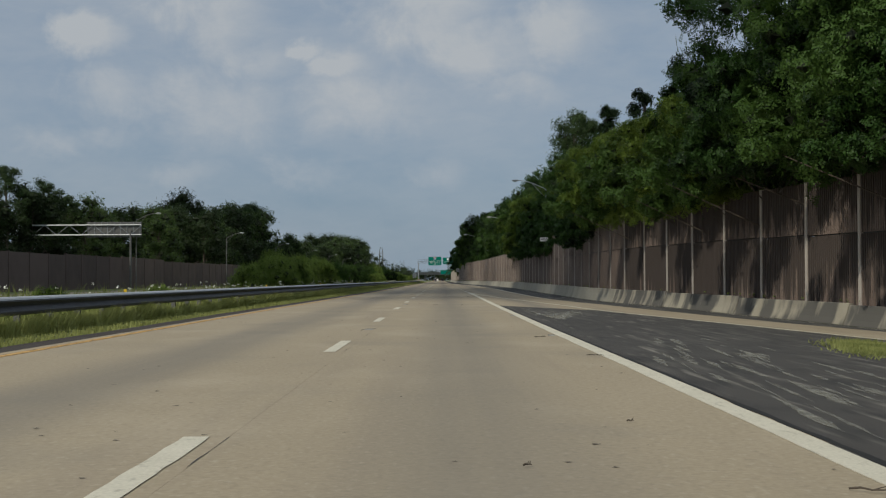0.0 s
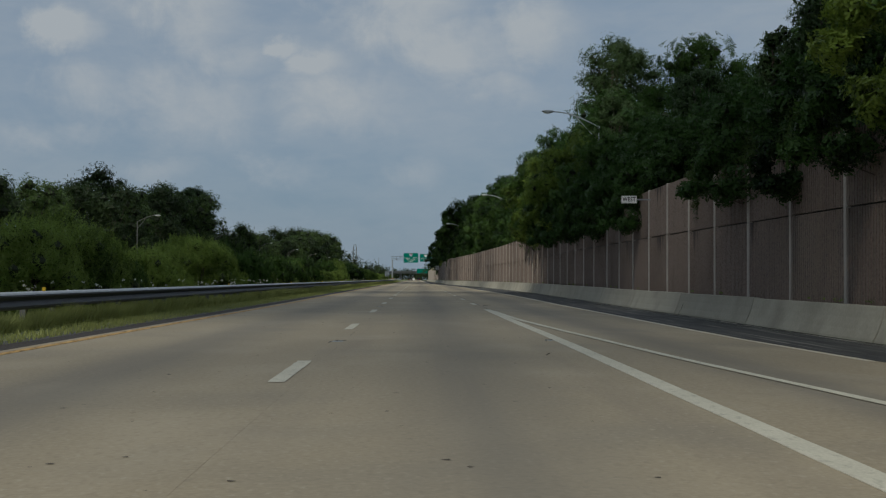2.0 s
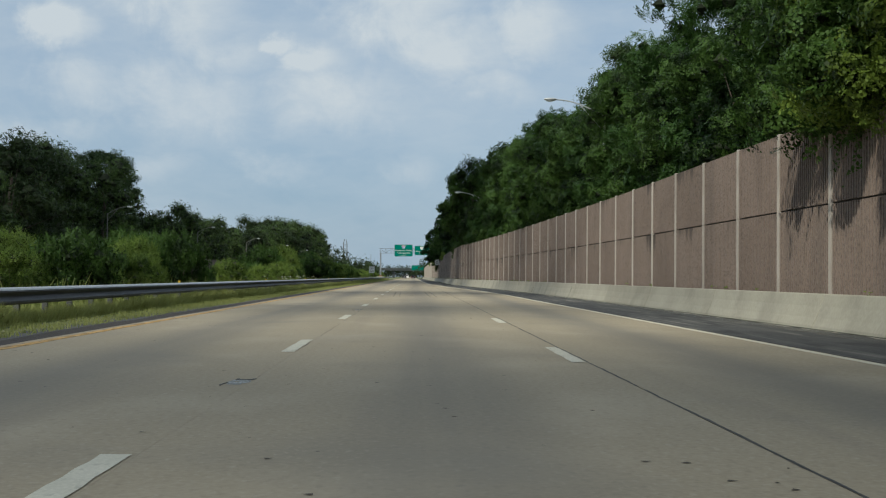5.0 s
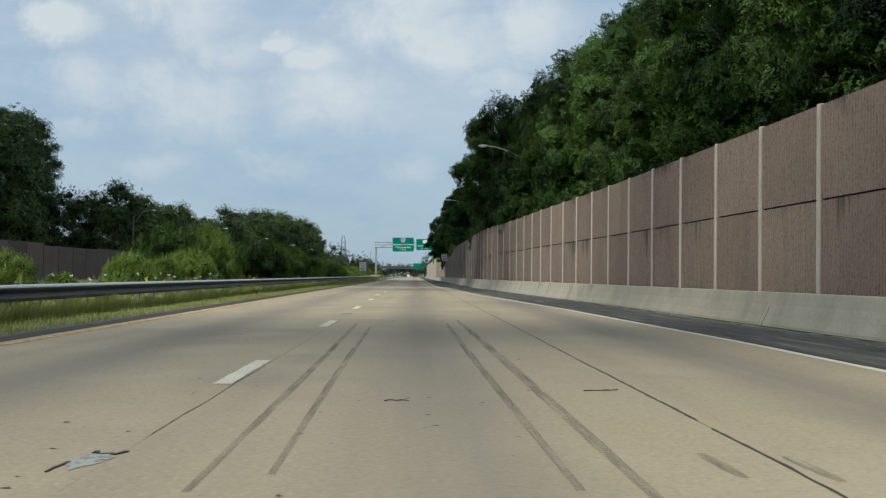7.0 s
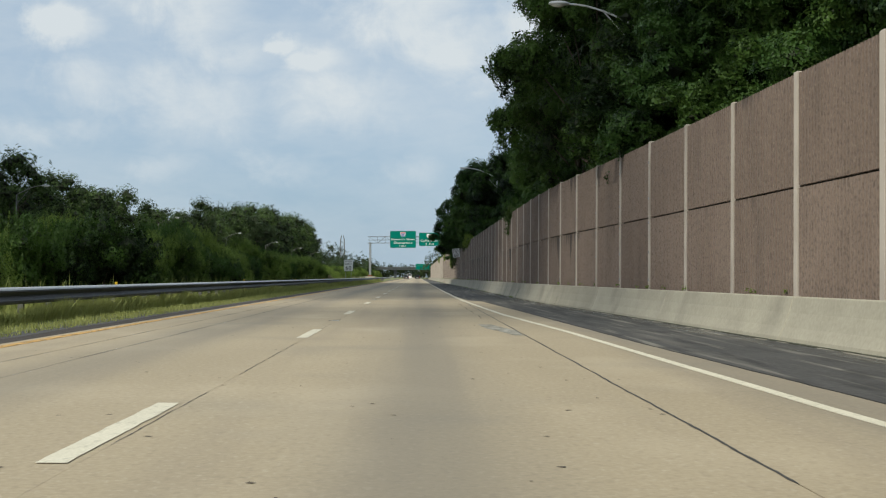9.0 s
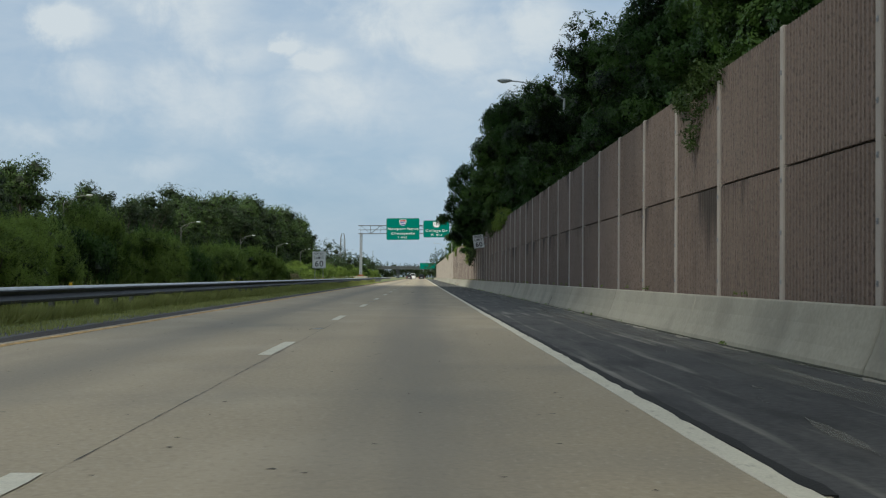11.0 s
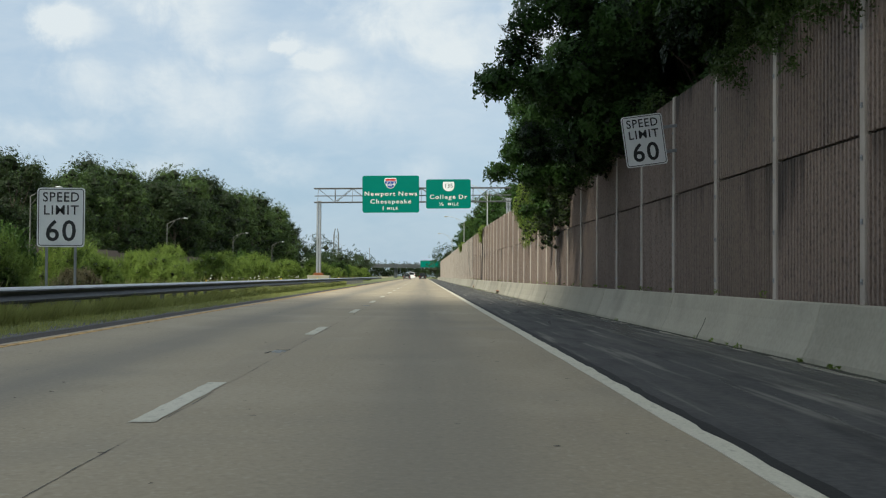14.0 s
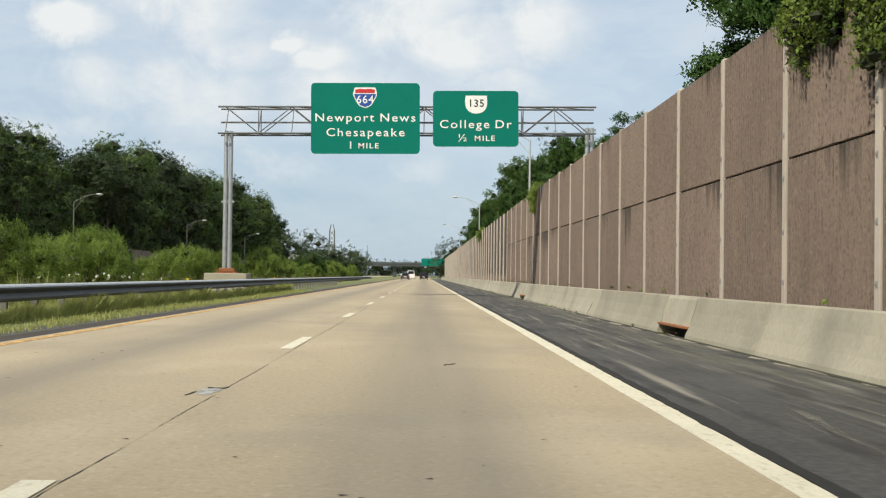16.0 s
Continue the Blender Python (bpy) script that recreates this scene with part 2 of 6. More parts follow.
def wheel_paths(m, dark, centres, width, amount):
    """Rubber and oil worn into a lane along its middle and wheel paths."""
    t = m.node_tree
    bsdf = t.nodes["Principled BSDF"]
    for cx in centres:
        colour = bsdf.inputs["Base Color"].links[0].from_socket
        geo = t.nodes.new("ShaderNodeNewGeometry")
        sp = t.nodes.new("ShaderNodeSeparateXYZ")
        t.links.new(geo.outputs["Position"], sp.inputs[0])
        mp = t.nodes.new("ShaderNodeMapping")
        mp.inputs["Scale"].default_value = (1.5, 0.03, 1)
        t.links.new(geo.outputs["Position"], mp.inputs["Vector"])
        n = t.nodes.new("ShaderNodeTexNoise")
        n.inputs["Scale"].default_value, n.inputs["Detail"].default_value = 1.0, 4
        t.links.new(mp.outputs[0], n.inputs["Vector"])
        d = t.nodes.new("ShaderNodeMath")
        d.operation = "SUBTRACT"
        t.links.new(sp.outputs[0], d.inputs[0])
        d.inputs[1].default_value = cx
        a = t.nodes.new("ShaderNodeMath")
        a.operation = "ABSOLUTE"
        t.links.new(d.outputs[0], a.inputs[0])
        r = t.nodes.new("ShaderNodeMapRange")
        r.interpolation_type = "SMOOTHSTEP"
        r.inputs["From Min"].default_value, r.inputs["From Max"].default_value = width, 0.0
        r.inputs["To Max"].default_value = amount
        t.links.new(a.outputs[0], r.inputs["Value"])
        k = t.nodes.new("ShaderNodeMath")
        k.operation = "MULTIPLY"
        t.links.new(r.outputs[0], k.inputs[0])
        j = t.nodes.new("ShaderNodeMath")
        j.operation, j.use_clamp = "MULTIPLY_ADD", True
        t.links.new(n.outputs[0], j.inputs[0])
        j.inputs[1].default_value, j.inputs[2].default_value = 1.6, 0.1
        t.links.new(j.outputs[0], k.inputs[1])
        mx = t.nodes.new("ShaderNodeMix")
        mx.data_type = "RGBA"
        t.links.new(k.outputs[0], mx.inputs["Factor"])
        t.links.new(colour, mx.inputs["A"])
        mx.inputs["B"].default_value = (*dark, 1)
        t.links.new(mx.outputs["Result"], bsdf.inputs["Base Color"])
    return m


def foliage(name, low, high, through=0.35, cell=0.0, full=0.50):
    """Leaves: each blade and each plant has its own tone; with a cell size, every spray is cut into small leaves that
    tilt each its own way, and broad tone patches imitate lit clumps and shaded gaps.
    """
    m = bpy.data.materials.new(name)
    m.use_nodes = True
    t = m.node_tree
    bsdf = t.nodes["Principled BSDF"]
    geo = t.nodes.new("ShaderNodeNewGeometry")
    info = t.nodes.new("ShaderNodeObjectInfo")

    def mad(a, k, c):
        q = t.nodes.new("ShaderNodeMath")
        q.operation = "MULTIPLY_ADD"
        t.links.new(a, q.inputs[0])
        q.inputs[1].default_value = k
        if isinstance(c, (int, float)):
            q.inputs[2].default_value = c
        else:
            t.links.new(c, q.inputs[2])
        return q.outputs[0]

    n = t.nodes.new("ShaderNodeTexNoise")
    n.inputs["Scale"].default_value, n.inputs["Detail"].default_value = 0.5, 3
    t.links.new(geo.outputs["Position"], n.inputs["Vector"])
    # broad noise, stretched, paints lit clumps and shaded gaps into the leaf colour
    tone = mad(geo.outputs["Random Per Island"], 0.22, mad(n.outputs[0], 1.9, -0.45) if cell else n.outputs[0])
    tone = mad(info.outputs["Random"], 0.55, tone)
    if cell:
        vor = t.nodes.new("ShaderNodeTexVoronoi")
        vor.inputs["Scale"].default_value = 1 / cell
        vor.distance = "MANHATTAN"
        t.links.new(geo.outputs["Position"], vor.inputs["Vector"])
        one = t.nodes.new("ShaderNodeSeparateXYZ")
        t.links.new(vor.outputs["Color"], one.inputs[0])
        tone = mad(one.outputs[0], 0.30, tone)
        tilt = t.nodes.new("ShaderNodeVectorMath")
        tilt.operation = "MULTIPLY_ADD"
        t.links.new(vor.outputs["Color"], tilt.inputs[0])
        tilt.inputs[1].default_value = (0.9, 0.9, 0.9)
        t.links.new(geo.outputs["Normal"], tilt.inputs[2])
        off = t.nodes.new("ShaderNodeVectorMath")
        off.operation = "SUBTRACT"
        t.links.new(tilt.outputs[0], off.inputs[0])
        off.inputs[1].default_value = (0.45, 0.45, 0.45)
        unit = t.nodes.new("ShaderNodeVectorMath")
        unit.operation = "NORMALIZE"
        t.links.new(off.outputs[0], unit.inputs[0])
        t.links.new(unit.outputs[0], bsdf.inputs["Normal"])
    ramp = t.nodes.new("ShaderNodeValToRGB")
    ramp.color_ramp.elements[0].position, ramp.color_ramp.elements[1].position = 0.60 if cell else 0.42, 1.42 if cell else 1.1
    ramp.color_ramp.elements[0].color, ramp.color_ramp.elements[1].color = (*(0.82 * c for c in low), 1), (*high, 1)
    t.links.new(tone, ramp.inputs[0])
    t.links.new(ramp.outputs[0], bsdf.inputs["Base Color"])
    bsdf.inputs["Roughness"].default_value = 0.5
    bsdf.inputs["Specular IOR Level"].default_value = 0.16
    tr = t.nodes.new("ShaderNodeBsdfTranslucent")
    t.links.new(ramp.outputs[0], tr.inputs["Color"])
    mx = t.nodes.new("ShaderNodeMixShader")
    mx.inputs[0].default_value = through
    t.links.new(bsdf.outputs[0], mx.inputs[1])
    t.links.new(tr.outputs[0], mx.inputs[2])
    last = mx.outputs[0]
    if cell:
        cut = t.nodes.new("ShaderNodeMath")
        cut.operation = "LESS_THAN"
        t.links.new(vor.outputs["Distance"], cut.inputs[0])
        cut.inputs[1].default_value = full
        gap = t.nodes.new("ShaderNodeBsdfTransparent")
        leafy = t.nodes.new("ShaderNodeMixShader")
        t.links.new(cut.outputs[0], leafy.inputs[0])
        t.links.new(gap.outputs[0], leafy.inputs[1])
        t.links.new(last, leafy.inputs[2])
        last = leafy.outputs[0]
    t.links.new(last, t.nodes["Material Output"].inputs["Surface"])
    return m


CONCRETE_ROAD = surface("road_concrete", (0.268, 0.220, 0.147), (0.378, 0.314, 0.217), 0.85, 0.35, 24, 0.25, grain=0.62, stretched=(1, 0.3, 1))
streaks(CONCRETE_ROAD, (0.215, 0.18, 0.14), (1.1, 0.05, 1), 0.55, 0.8, 0.6)
streaks(CONCRETE_ROAD, (0.415, 0.35, 0.25), (0.6, 0.30, 1), 0.52, 0.74, 0.6)
streaks(CONCRETE_ROAD, (0.21, 0.188, 0.148), (0.4, 0.35, 1), 0.54, 0.72, 0.45)
streaks(CONCRETE_ROAD, (0.20, 0.165, 0.118), (16, 10, 10), 0.54, 0.70, 0.34, 5.0)
streaks(CONCRETE_ROAD, (0.44, 0.385, 0.29), (20, 12, 10), 0.56, 0.72, 0.42, 5.0)
wheel_paths(CONCRETE_ROAD, (0.140, 0.130, 0.112), (0.05, 3.55, -3.65), 1.12, 0.56)
ASPHALT = surface("asphalt", (0.032, 0.029, 0.026), (0.068, 0.062, 0.055), 0.9, 0.5, 70, 0.5, grain=0.5)
streaks(ASPHALT, (0.16, 0.148, 0.128), (2.6, 0.16, 1), 0.55, 0.76, 0.5)
streaks(ASPHALT, (0.28, 0.26, 0.22), (6.0, 0.35, 1), 0.58, 0.74, 0.6, 8.0)
streaks(ASPHALT, (0.014, 0.014, 0.013), (3.0, 0.8, 1), 0.52, 0.66, 0.6, 8.0)
SHOULDER_ASPHALT = surface("shoulder_asphalt", (0.022, 0.022, 0.022), (0.078, 0.076, 0.073), 0.9, 0.5, 16, 0.6, grain=0.6)
streaks(SHOULDER_ASPHALT, (0.13, 0.12, 0.105), (1.6, 0.10, 1), 0.54, 0.74, 0.65)
streaks(SHOULDER_ASPHALT, (0.25, 0.235, 0.20), (5.0, 0.16, 1), 0.56, 0.72, 0.75, 8.0)
streaks(SHOULDER_ASPHALT, (0.012, 0.012, 0.012), (3.0, 0.5, 1), 0.52, 0.66, 0.7, 8.0)
VERGE_DIRT = surface("crumbling_dark_edge", (0.022, 0.017, 0.014), (0.054, 0.043, 0.034), 0.95, 0.8, 60, 0.6, grain=0.6)
TAR = surface("black_tar", (0.004, 0.004, 0.004), (0.011, 0.011, 0.010), 0.9, 2, 40, 0.4)
SEALANT = surface("joint_sealant", (0.025, 0.024, 0.022), (0.06, 0.055, 0.05), 0.7, 2, 40, 0.3)
WHITE_PAINT = surface("white_road_paint", (0.48, 0.45, 0.355), (0.67, 0.63, 0.51), 0.75, 1.2, 45, 0.15, grain=0.6)
worn_thin(WHITE_PAINT, (14, 5, 14), 0.30, 0.45, 0.98, 0.72)
YELLOW_PAINT = surface("yellow_road_paint", (0.50, 0.28, 0.07), (0.66, 0.40, 0.12), 0.7, 2.0, 30, 0.15, grain=0.6)
worn_thin(YELLOW_PAINT, (12, 2.5, 12), 0.34, 0.56, 0.92, 0.25)
BARRIER = surface("barrier_concrete", (0.245, 0.226, 0.176), (0.355, 0.330, 0.262), 0.85, 0.8, 14, 0.35, spread=0.25, grain=0.5)
streaks(BARRIER, (0.12, 0.112, 0.092), (0.5, 0.5, 0.5), 0.54, 0.78, 0.6)
PANEL = surface("brown_wall_panel", (0.180, 0.134, 0.108), (0.230, 0.174, 0.142), 0.88, 0.6, 50, 0.3, spread=0.45, grain=0.3)
streaks(PANEL, (0.105, 0.082, 0.070), (0.8, 0.7, 0.16), 0.52, 0.76, 0.5, 3.0)
streaks(PANEL, (0.078, 0.060, 0.050), (24, 30, 15), 0.48, 0.66, 0.62, 2.0)
streaks(PANEL, (0.29, 0.23, 0.19), (26, 34, 16), 0.56, 0.72, 0.55, 2.0)
top_stains(PANEL, (0.040, 0.033, 0.029))
STAINED_PANEL = surface("stained_wall_panel", (0.180, 0.134, 0.108), (0.230, 0.174, 0.142), 0.88, 0.6, 50, 0.3, spread=0.45, grain=0.3)
streaks(STAINED_PANEL, (0.085, 0.064, 0.053), (24, 30, 14), 0.48, 0.66, 0.6, 2.0)
top_stains(STAINED_PANEL, (0.046, 0.036, 0.031), 1.6, 4.2)
STAINED_BARRIER = surface("stained_barrier_concrete", (0.29, 0.262, 0.200), (0.41, 0.372, 0.290), 0.85, 0.8, 30, 0.3, spread=0.25)
streaks(STAINED_BARRIER, (0.075, 0.072, 0.066), (0.9, 0.9, 0.25), 0.40, 0.52, 0.9)
POST = surface("pale_wall_post", (0.36, 0.315, 0.27), (0.48, 0.43, 0.375), 0.85, 1.5, 40, 0.2, spread=0.2)
streaks(POST, (0.16, 0.12, 0.095), (2.0, 2.0, 0.5), 0.58, 0.8, 0.6)
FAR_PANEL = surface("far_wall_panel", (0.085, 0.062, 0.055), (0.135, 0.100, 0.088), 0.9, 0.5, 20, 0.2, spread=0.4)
STEEL = surface("galvanised_steel", (0.33, 0.35, 0.37), (0.48, 0.50, 0.52), 0.5, 4, 60, 0.05, metal=0.7)
# rail steel painted dark as the shaded face, pale as the sunlit top edge
RAIL_SHADED_FACE = surface("shaded_rail_face", (0.036, 0.041, 0.049), (0.066, 0.072, 0.083), 0.6, 3, 60, 0.05, metal=0.2)
RAIL_LIT_TOP = surface("lit_rail_top", (0.34, 0.36, 0.38), (0.50, 0.52, 0.54), 0.45, 3, 60, 0.05, metal=0.3)
POLE_STEEL = surface("grimy_pole_steel", (0.10, 0.10, 0.095), (0.17, 0.17, 0.16), 0.6, 3, 60, 0.05)
DULL_STEEL = surface("weathered_steel", (0.22, 0.23, 0.24), (0.36, 0.37, 0.38), 0.6, 3, 60, 0.1, metal=0.5)
GANTRY_STEEL = surface("dull_gantry_steel", (0.10, 0.105, 0.11), (0.17, 0.175, 0.18), 0.6, 3, 60, 0.1, metal=0.2)
RUST = surface("rusted_steel", (0.16, 0.055, 0.02), (0.32, 0.13, 0.05), 0.8, 9, 60, 0.3)
TIMBER = surface("weathered_timber", (0.10, 0.08, 0.06), (0.20, 0.165, 0.13), 0.9, 6, 60, 0.3)
SIGN_GREEN = surface("sign_green", (0.0, 0.150, 0.112), (0.001, 0.172, 0.130), 0.75, 1.2, 20, 0.0)
SIGN_GREEN.node_tree.nodes["Principled BSDF"].inputs["Specular IOR Level"].default_value = 0.12
SIGN_WHITE = surface("sign_white", (0.72, 0.73, 0.72), (0.84, 0.84, 0.82), 0.45, 2, 20, 0.0)
SIGN_BLACK = surface("sign_black", (0.012, 0.012, 0.013), (0.025, 0.025, 0.026), 0.5, 4, 20, 0.0)
SIGN_BLUE = surface("sign_blue", (0.012, 0.06, 0.28), (0.02, 0.08, 0.34), 0.45, 4, 20, 0.0)
SIGN_RED = surface("sign_red", (0.45, 0.02, 0.025), (0.55, 0.035, 0.035), 0.45, 4, 20, 0.0)
GROUND = surface("grass_ground", (0.09, 0.112, 0.034), (0.19, 0.20, 0.078), 0.95, 0.7, 14, 0.6, grain=0.5)
streaks(GROUND, (0.20, 0.165, 0.10), (0.5, 0.12, 1), 0.58, 0.78, 0.6)
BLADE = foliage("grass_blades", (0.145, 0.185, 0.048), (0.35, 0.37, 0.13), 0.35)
FLOWER = surface("pale_flowers", (0.60, 0.60, 0.52), (0.8, 0.8, 0.72), 0.8, 9, 40, 0)
BARK = surface("bark", (0.055, 0.042, 0.032), (0.12, 0.095, 0.075), 0.95, 3, 30, 0.5, stretched=(1, 1, 0.2))
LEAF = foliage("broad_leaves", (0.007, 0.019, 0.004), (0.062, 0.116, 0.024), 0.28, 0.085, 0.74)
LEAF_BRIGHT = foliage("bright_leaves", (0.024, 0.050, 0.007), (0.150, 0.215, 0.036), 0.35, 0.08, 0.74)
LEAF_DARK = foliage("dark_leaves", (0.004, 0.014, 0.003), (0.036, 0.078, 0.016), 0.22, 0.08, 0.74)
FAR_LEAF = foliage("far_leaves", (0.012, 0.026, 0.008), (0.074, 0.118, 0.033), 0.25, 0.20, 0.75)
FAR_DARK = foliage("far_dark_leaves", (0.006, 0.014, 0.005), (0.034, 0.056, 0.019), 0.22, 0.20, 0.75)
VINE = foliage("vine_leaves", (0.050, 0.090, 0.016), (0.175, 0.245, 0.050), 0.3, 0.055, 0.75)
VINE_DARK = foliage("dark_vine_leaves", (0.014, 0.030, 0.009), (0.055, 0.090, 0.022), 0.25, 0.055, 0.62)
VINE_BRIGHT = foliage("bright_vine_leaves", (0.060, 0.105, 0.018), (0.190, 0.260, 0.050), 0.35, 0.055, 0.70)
# near-black colour for solids that imitate the shade inside leaf clumps
SHADE_CORE = surface("inner_shade", (0.012, 0.018, 0.007), (0.025, 0.035, 0.013), 0.95, 3, 30, 0.3)
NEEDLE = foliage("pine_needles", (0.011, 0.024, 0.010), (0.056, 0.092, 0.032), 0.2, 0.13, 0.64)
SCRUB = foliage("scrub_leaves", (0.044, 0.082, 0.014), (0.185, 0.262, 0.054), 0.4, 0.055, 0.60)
LAMP_GREY = surface("lamp_grey", (0.45, 0.46, 0.46), (0.58, 0.59, 0.59), 0.45, 4, 30, 0.0, metal=0.3)
LENS = surface("lamp_lens", (0.62, 0.62, 0.58), (0.72, 0.72, 0.68), 0.2, 8, 30, 0)
TYRE = surface("rubber", (0.012, 0.012, 0.012), (0.03, 0.03, 0.03), 0.85, 12, 60, 0.1)
GLASS_DARK = surface("dark_glass", (0.010, 0.012, 0.014), (0.02, 0.023, 0.026), 0.08, 2, 9, 0)
CAR_BLACK = surface("black_car_paint", (0.012, 0.012, 0.014), (0.02, 0.02, 0.022), 0.2, 2, 9, 0)
CAR_WHITE = surface("white_car_paint", (0.72, 0.72, 0.72), (0.80, 0.80, 0.80), 0.25, 2, 9, 0)
CAR_GREY = surface("dark_grey_car_paint", (0.05, 0.05, 0.055), (0.07, 0.07, 0.075), 0.25, 2, 9, 0)
TAIL = surface("tail_lamp_red", (0.35, 0.008, 0.008), (0.42, 0.012, 0.012), 0.2, 4, 9, 0)
STAIN = surface("tyre_rubber_stain", (0.10, 0.092, 0.08), (0.19, 0.165, 0.135), 0.8, 1.5, 60, 0.1, grain=0.6)
worn_thin(STAIN, (12, 0.6, 12), 0.33, 0.76, 0.66)
OVERPASS = surface("weathered_bridge_concrete", (0.06, 0.068, 0.074), (0.095, 0.105, 0.11), 0.9, 0.3, 9, 0.2)
WASH = surface("thin_sand_wash", (0.17, 0.162, 0.135), (0.29, 0.275, 0.225), 0.95, 2.5, 50, 0.4, grain=0.6)
worn_thin(WASH, (3.4, 0.22, 1), 0.42, 0.74, 0.55)
FAN = surface("dried_silt", (0.24, 0.235, 0.20), (0.34, 0.33, 0.28), 0.95, 2.5, 50, 0.3, grain=0.6)
worn_thin(FAN, (7, 3, 1), 0.32, 0.62, 0.62, 0.05)
MOSS_AND_SHADE = surface("seam_dirt_and_mouth_shade", (0.018, 0.020, 0.012), (0.06, 0.062, 0.04), 0.95, 1.2, 30, 0.3)
DRY = foliage("dry_brush", (0.13, 0.108, 0.058), (0.29, 0.245, 0.135), 0.3, 0.06, 0.6)
SAND = surface("washed_out_sand", (0.22, 0.20, 0.17), (0.34, 0.31, 0.26), 0.95, 2.5, 50, 0.4, grain=0.6)
PATCH = surface("patch_mortar", (0.26, 0.27, 0.26), (0.42, 0.43, 0.42), 0.85, 6, 50, 0.3)
worn_thin(PATCH, (14, 7, 14), 0.34, 0.50, 0.9)
TWIG = surface("twig_bark", (0.05, 0.038, 0.028), (0.10, 0.08, 0.06), 0.9, 9, 60, 0.2)
REFLECTOR = surface("yellow_reflector", (0.65, 0.42, 0.02), (0.75, 0.50, 0.04), 0.3, 9, 30, 0)


# ---------------------------------------------------------------- mesh helpers
def along(table, y):
    if y <= table[0][0]:
        return table[0][1]
    for (a, p), (b, q) in zip(table, table[1:]):
        if y <= b:
            return p + (q - p) * (y - a) / (b - a)
    return table[-1][1]


def mesh_of(name, bm, material, smooth=False):
    me = bpy.data.meshes.new(name)
    bm.to_mesh(me)
    bm.free()
    me.materials.append(material)
    if smooth:
        for p in me.polygons:
            p.use_smooth = True
    return me


def part(name, bm, material, parent=None, label="", smooth=False):
    me = bm if isinstance(bm, bpy.types.Mesh) else mesh_of(name, bm, material, smooth)
    ob = new(name, me)
    if parent is not None:
        ob.parent = parent
    if label:
        ob["label"] = label
    return ob


def empty(name, at, label, category, group="", kind=""):
    ob = new(name)
    ob.empty_display_size = 0.2
    ob.matrix_basis = at if isinstance(at, Matrix) else Matrix.Translation(at)
    return tagged(ob, label, category, group, kind)


def box(bm, x0, x1, y0, y1, z0, z1, bevel=0.0, m=None):
    g = bmesh.ops.create_cube(bm, size=1.0)
    vs = g["verts"]
    bmesh.ops.scale(bm, vec=(x1 - x0, y1 - y0, z1 - z0), verts=vs)
    bmesh.ops.translate(bm, vec=((x0 + x1) / 2, (y0 + y1) / 2, (z0 + z1) / 2), verts=vs)
    if bevel:
        es = list({e for v in vs for e in v.link_edges})
        r = bmesh.ops.bevel(bm, geom=es, offset=bevel, segments=2, affect="EDGES", profile=0.6)
        vs = list({v for f in r["faces"] for v in f.verts} | {v for v in vs if v.is_valid})
    if m is not None:
        bmesh.ops.transform(bm, matrix=m, verts=vs)
    return vs


def tube(bm, a, b, r0, r1=None, n=8):
    a, b = Vector(a), Vector(b)
    r1 = r0 if r1 is None else r1
    g = bmesh.ops.create_cone(bm, cap_ends=True, segments=n, radius1=r0, radius2=r1, depth=(b - a).length)
    m = Matrix.Translation((a + b) / 2) @ (b - a).to_track_quat("Z", "Y").to_matrix().to_4x4()
    bmesh.ops.transform(bm, matrix=m, verts=g["verts"])
    return g["verts"]


def strip(name, left, right, y0, y1, z, material, parent=None, step=2.0, thick=0.05, ragged=0.0, seed=1, label=""):
    """A slab between two lines of the plan, with its edges turned down. left and right are numbers or tables; it follows the fall of the paving."""
    rng = random.Random(seed)
    count = max(1, int(round((y1 - y0) / step)))
    verts, faces = [], []
    for i in range(count + 1):
        y = y0 + (y1 - y0) * i / count
        xl = left if isinstance(left, (int, float)) else along(left, y)
        xr = right if isinstance(right, (int, float)) else along(right, y)
        xl += rng.uniform(-ragged, ragged)
        xr += rng.uniform(-ragged, ragged)
        zl, zr = z + cross(xl, y), z + cross(xr, y)
        verts += [(xl, y, zl - thick), (xl, y, zl), (xr, y, zr), (xr, y, zr - thick)]
    for i in range(count):
        a, b = 4 * i, 4 * i + 4
        for k in range(3):
            faces.append((a + k, b + k, b + k + 1, a + k + 1))
    faces += [(0, 1, 2, 3), (4 * count + 3, 4 * count + 2, 4 * count + 1, 4 * count)]
    me = bpy.data.meshes.new(name)
    me.from_pydata(verts, [], faces)
    me.materials.append(material)
    return part(name, me, material, parent, label)


def letters(text, size, material, parent, at, name="legend", label="", wide=1.0, bold=0.0, track=1.12):
    """Raised lettering on a board that faces -y."""
    cu = bpy.data.curves.new(name, "FONT")
    cu.body, cu.size, cu.align_x, cu.align_y, cu.extrude, cu.offset = text, size, "CENTER", "CENTER", 0.004, bold
    cu.resolution_u, cu.space_character = 3, track
    tmp = bpy.data.objects.new("tmp", cu)
    scene.collection.objects.link(tmp)
    bpy.context.view_layer.update()
    me = bpy.data.meshes.new_from_object(tmp.evaluated_get(bpy.context.evaluated_depsgraph_get()))
    bpy.data.objects.remove(tmp)
    me.materials.clear()
    me.materials.append(material)
    me.transform(Matrix.Diagonal((wide, 1, 1, 1)))
    me.transform(pose(0, 0, 0, 90, 0, 0))
    ob = part(name, me, material, parent, label)
    ob.location = at
    return ob


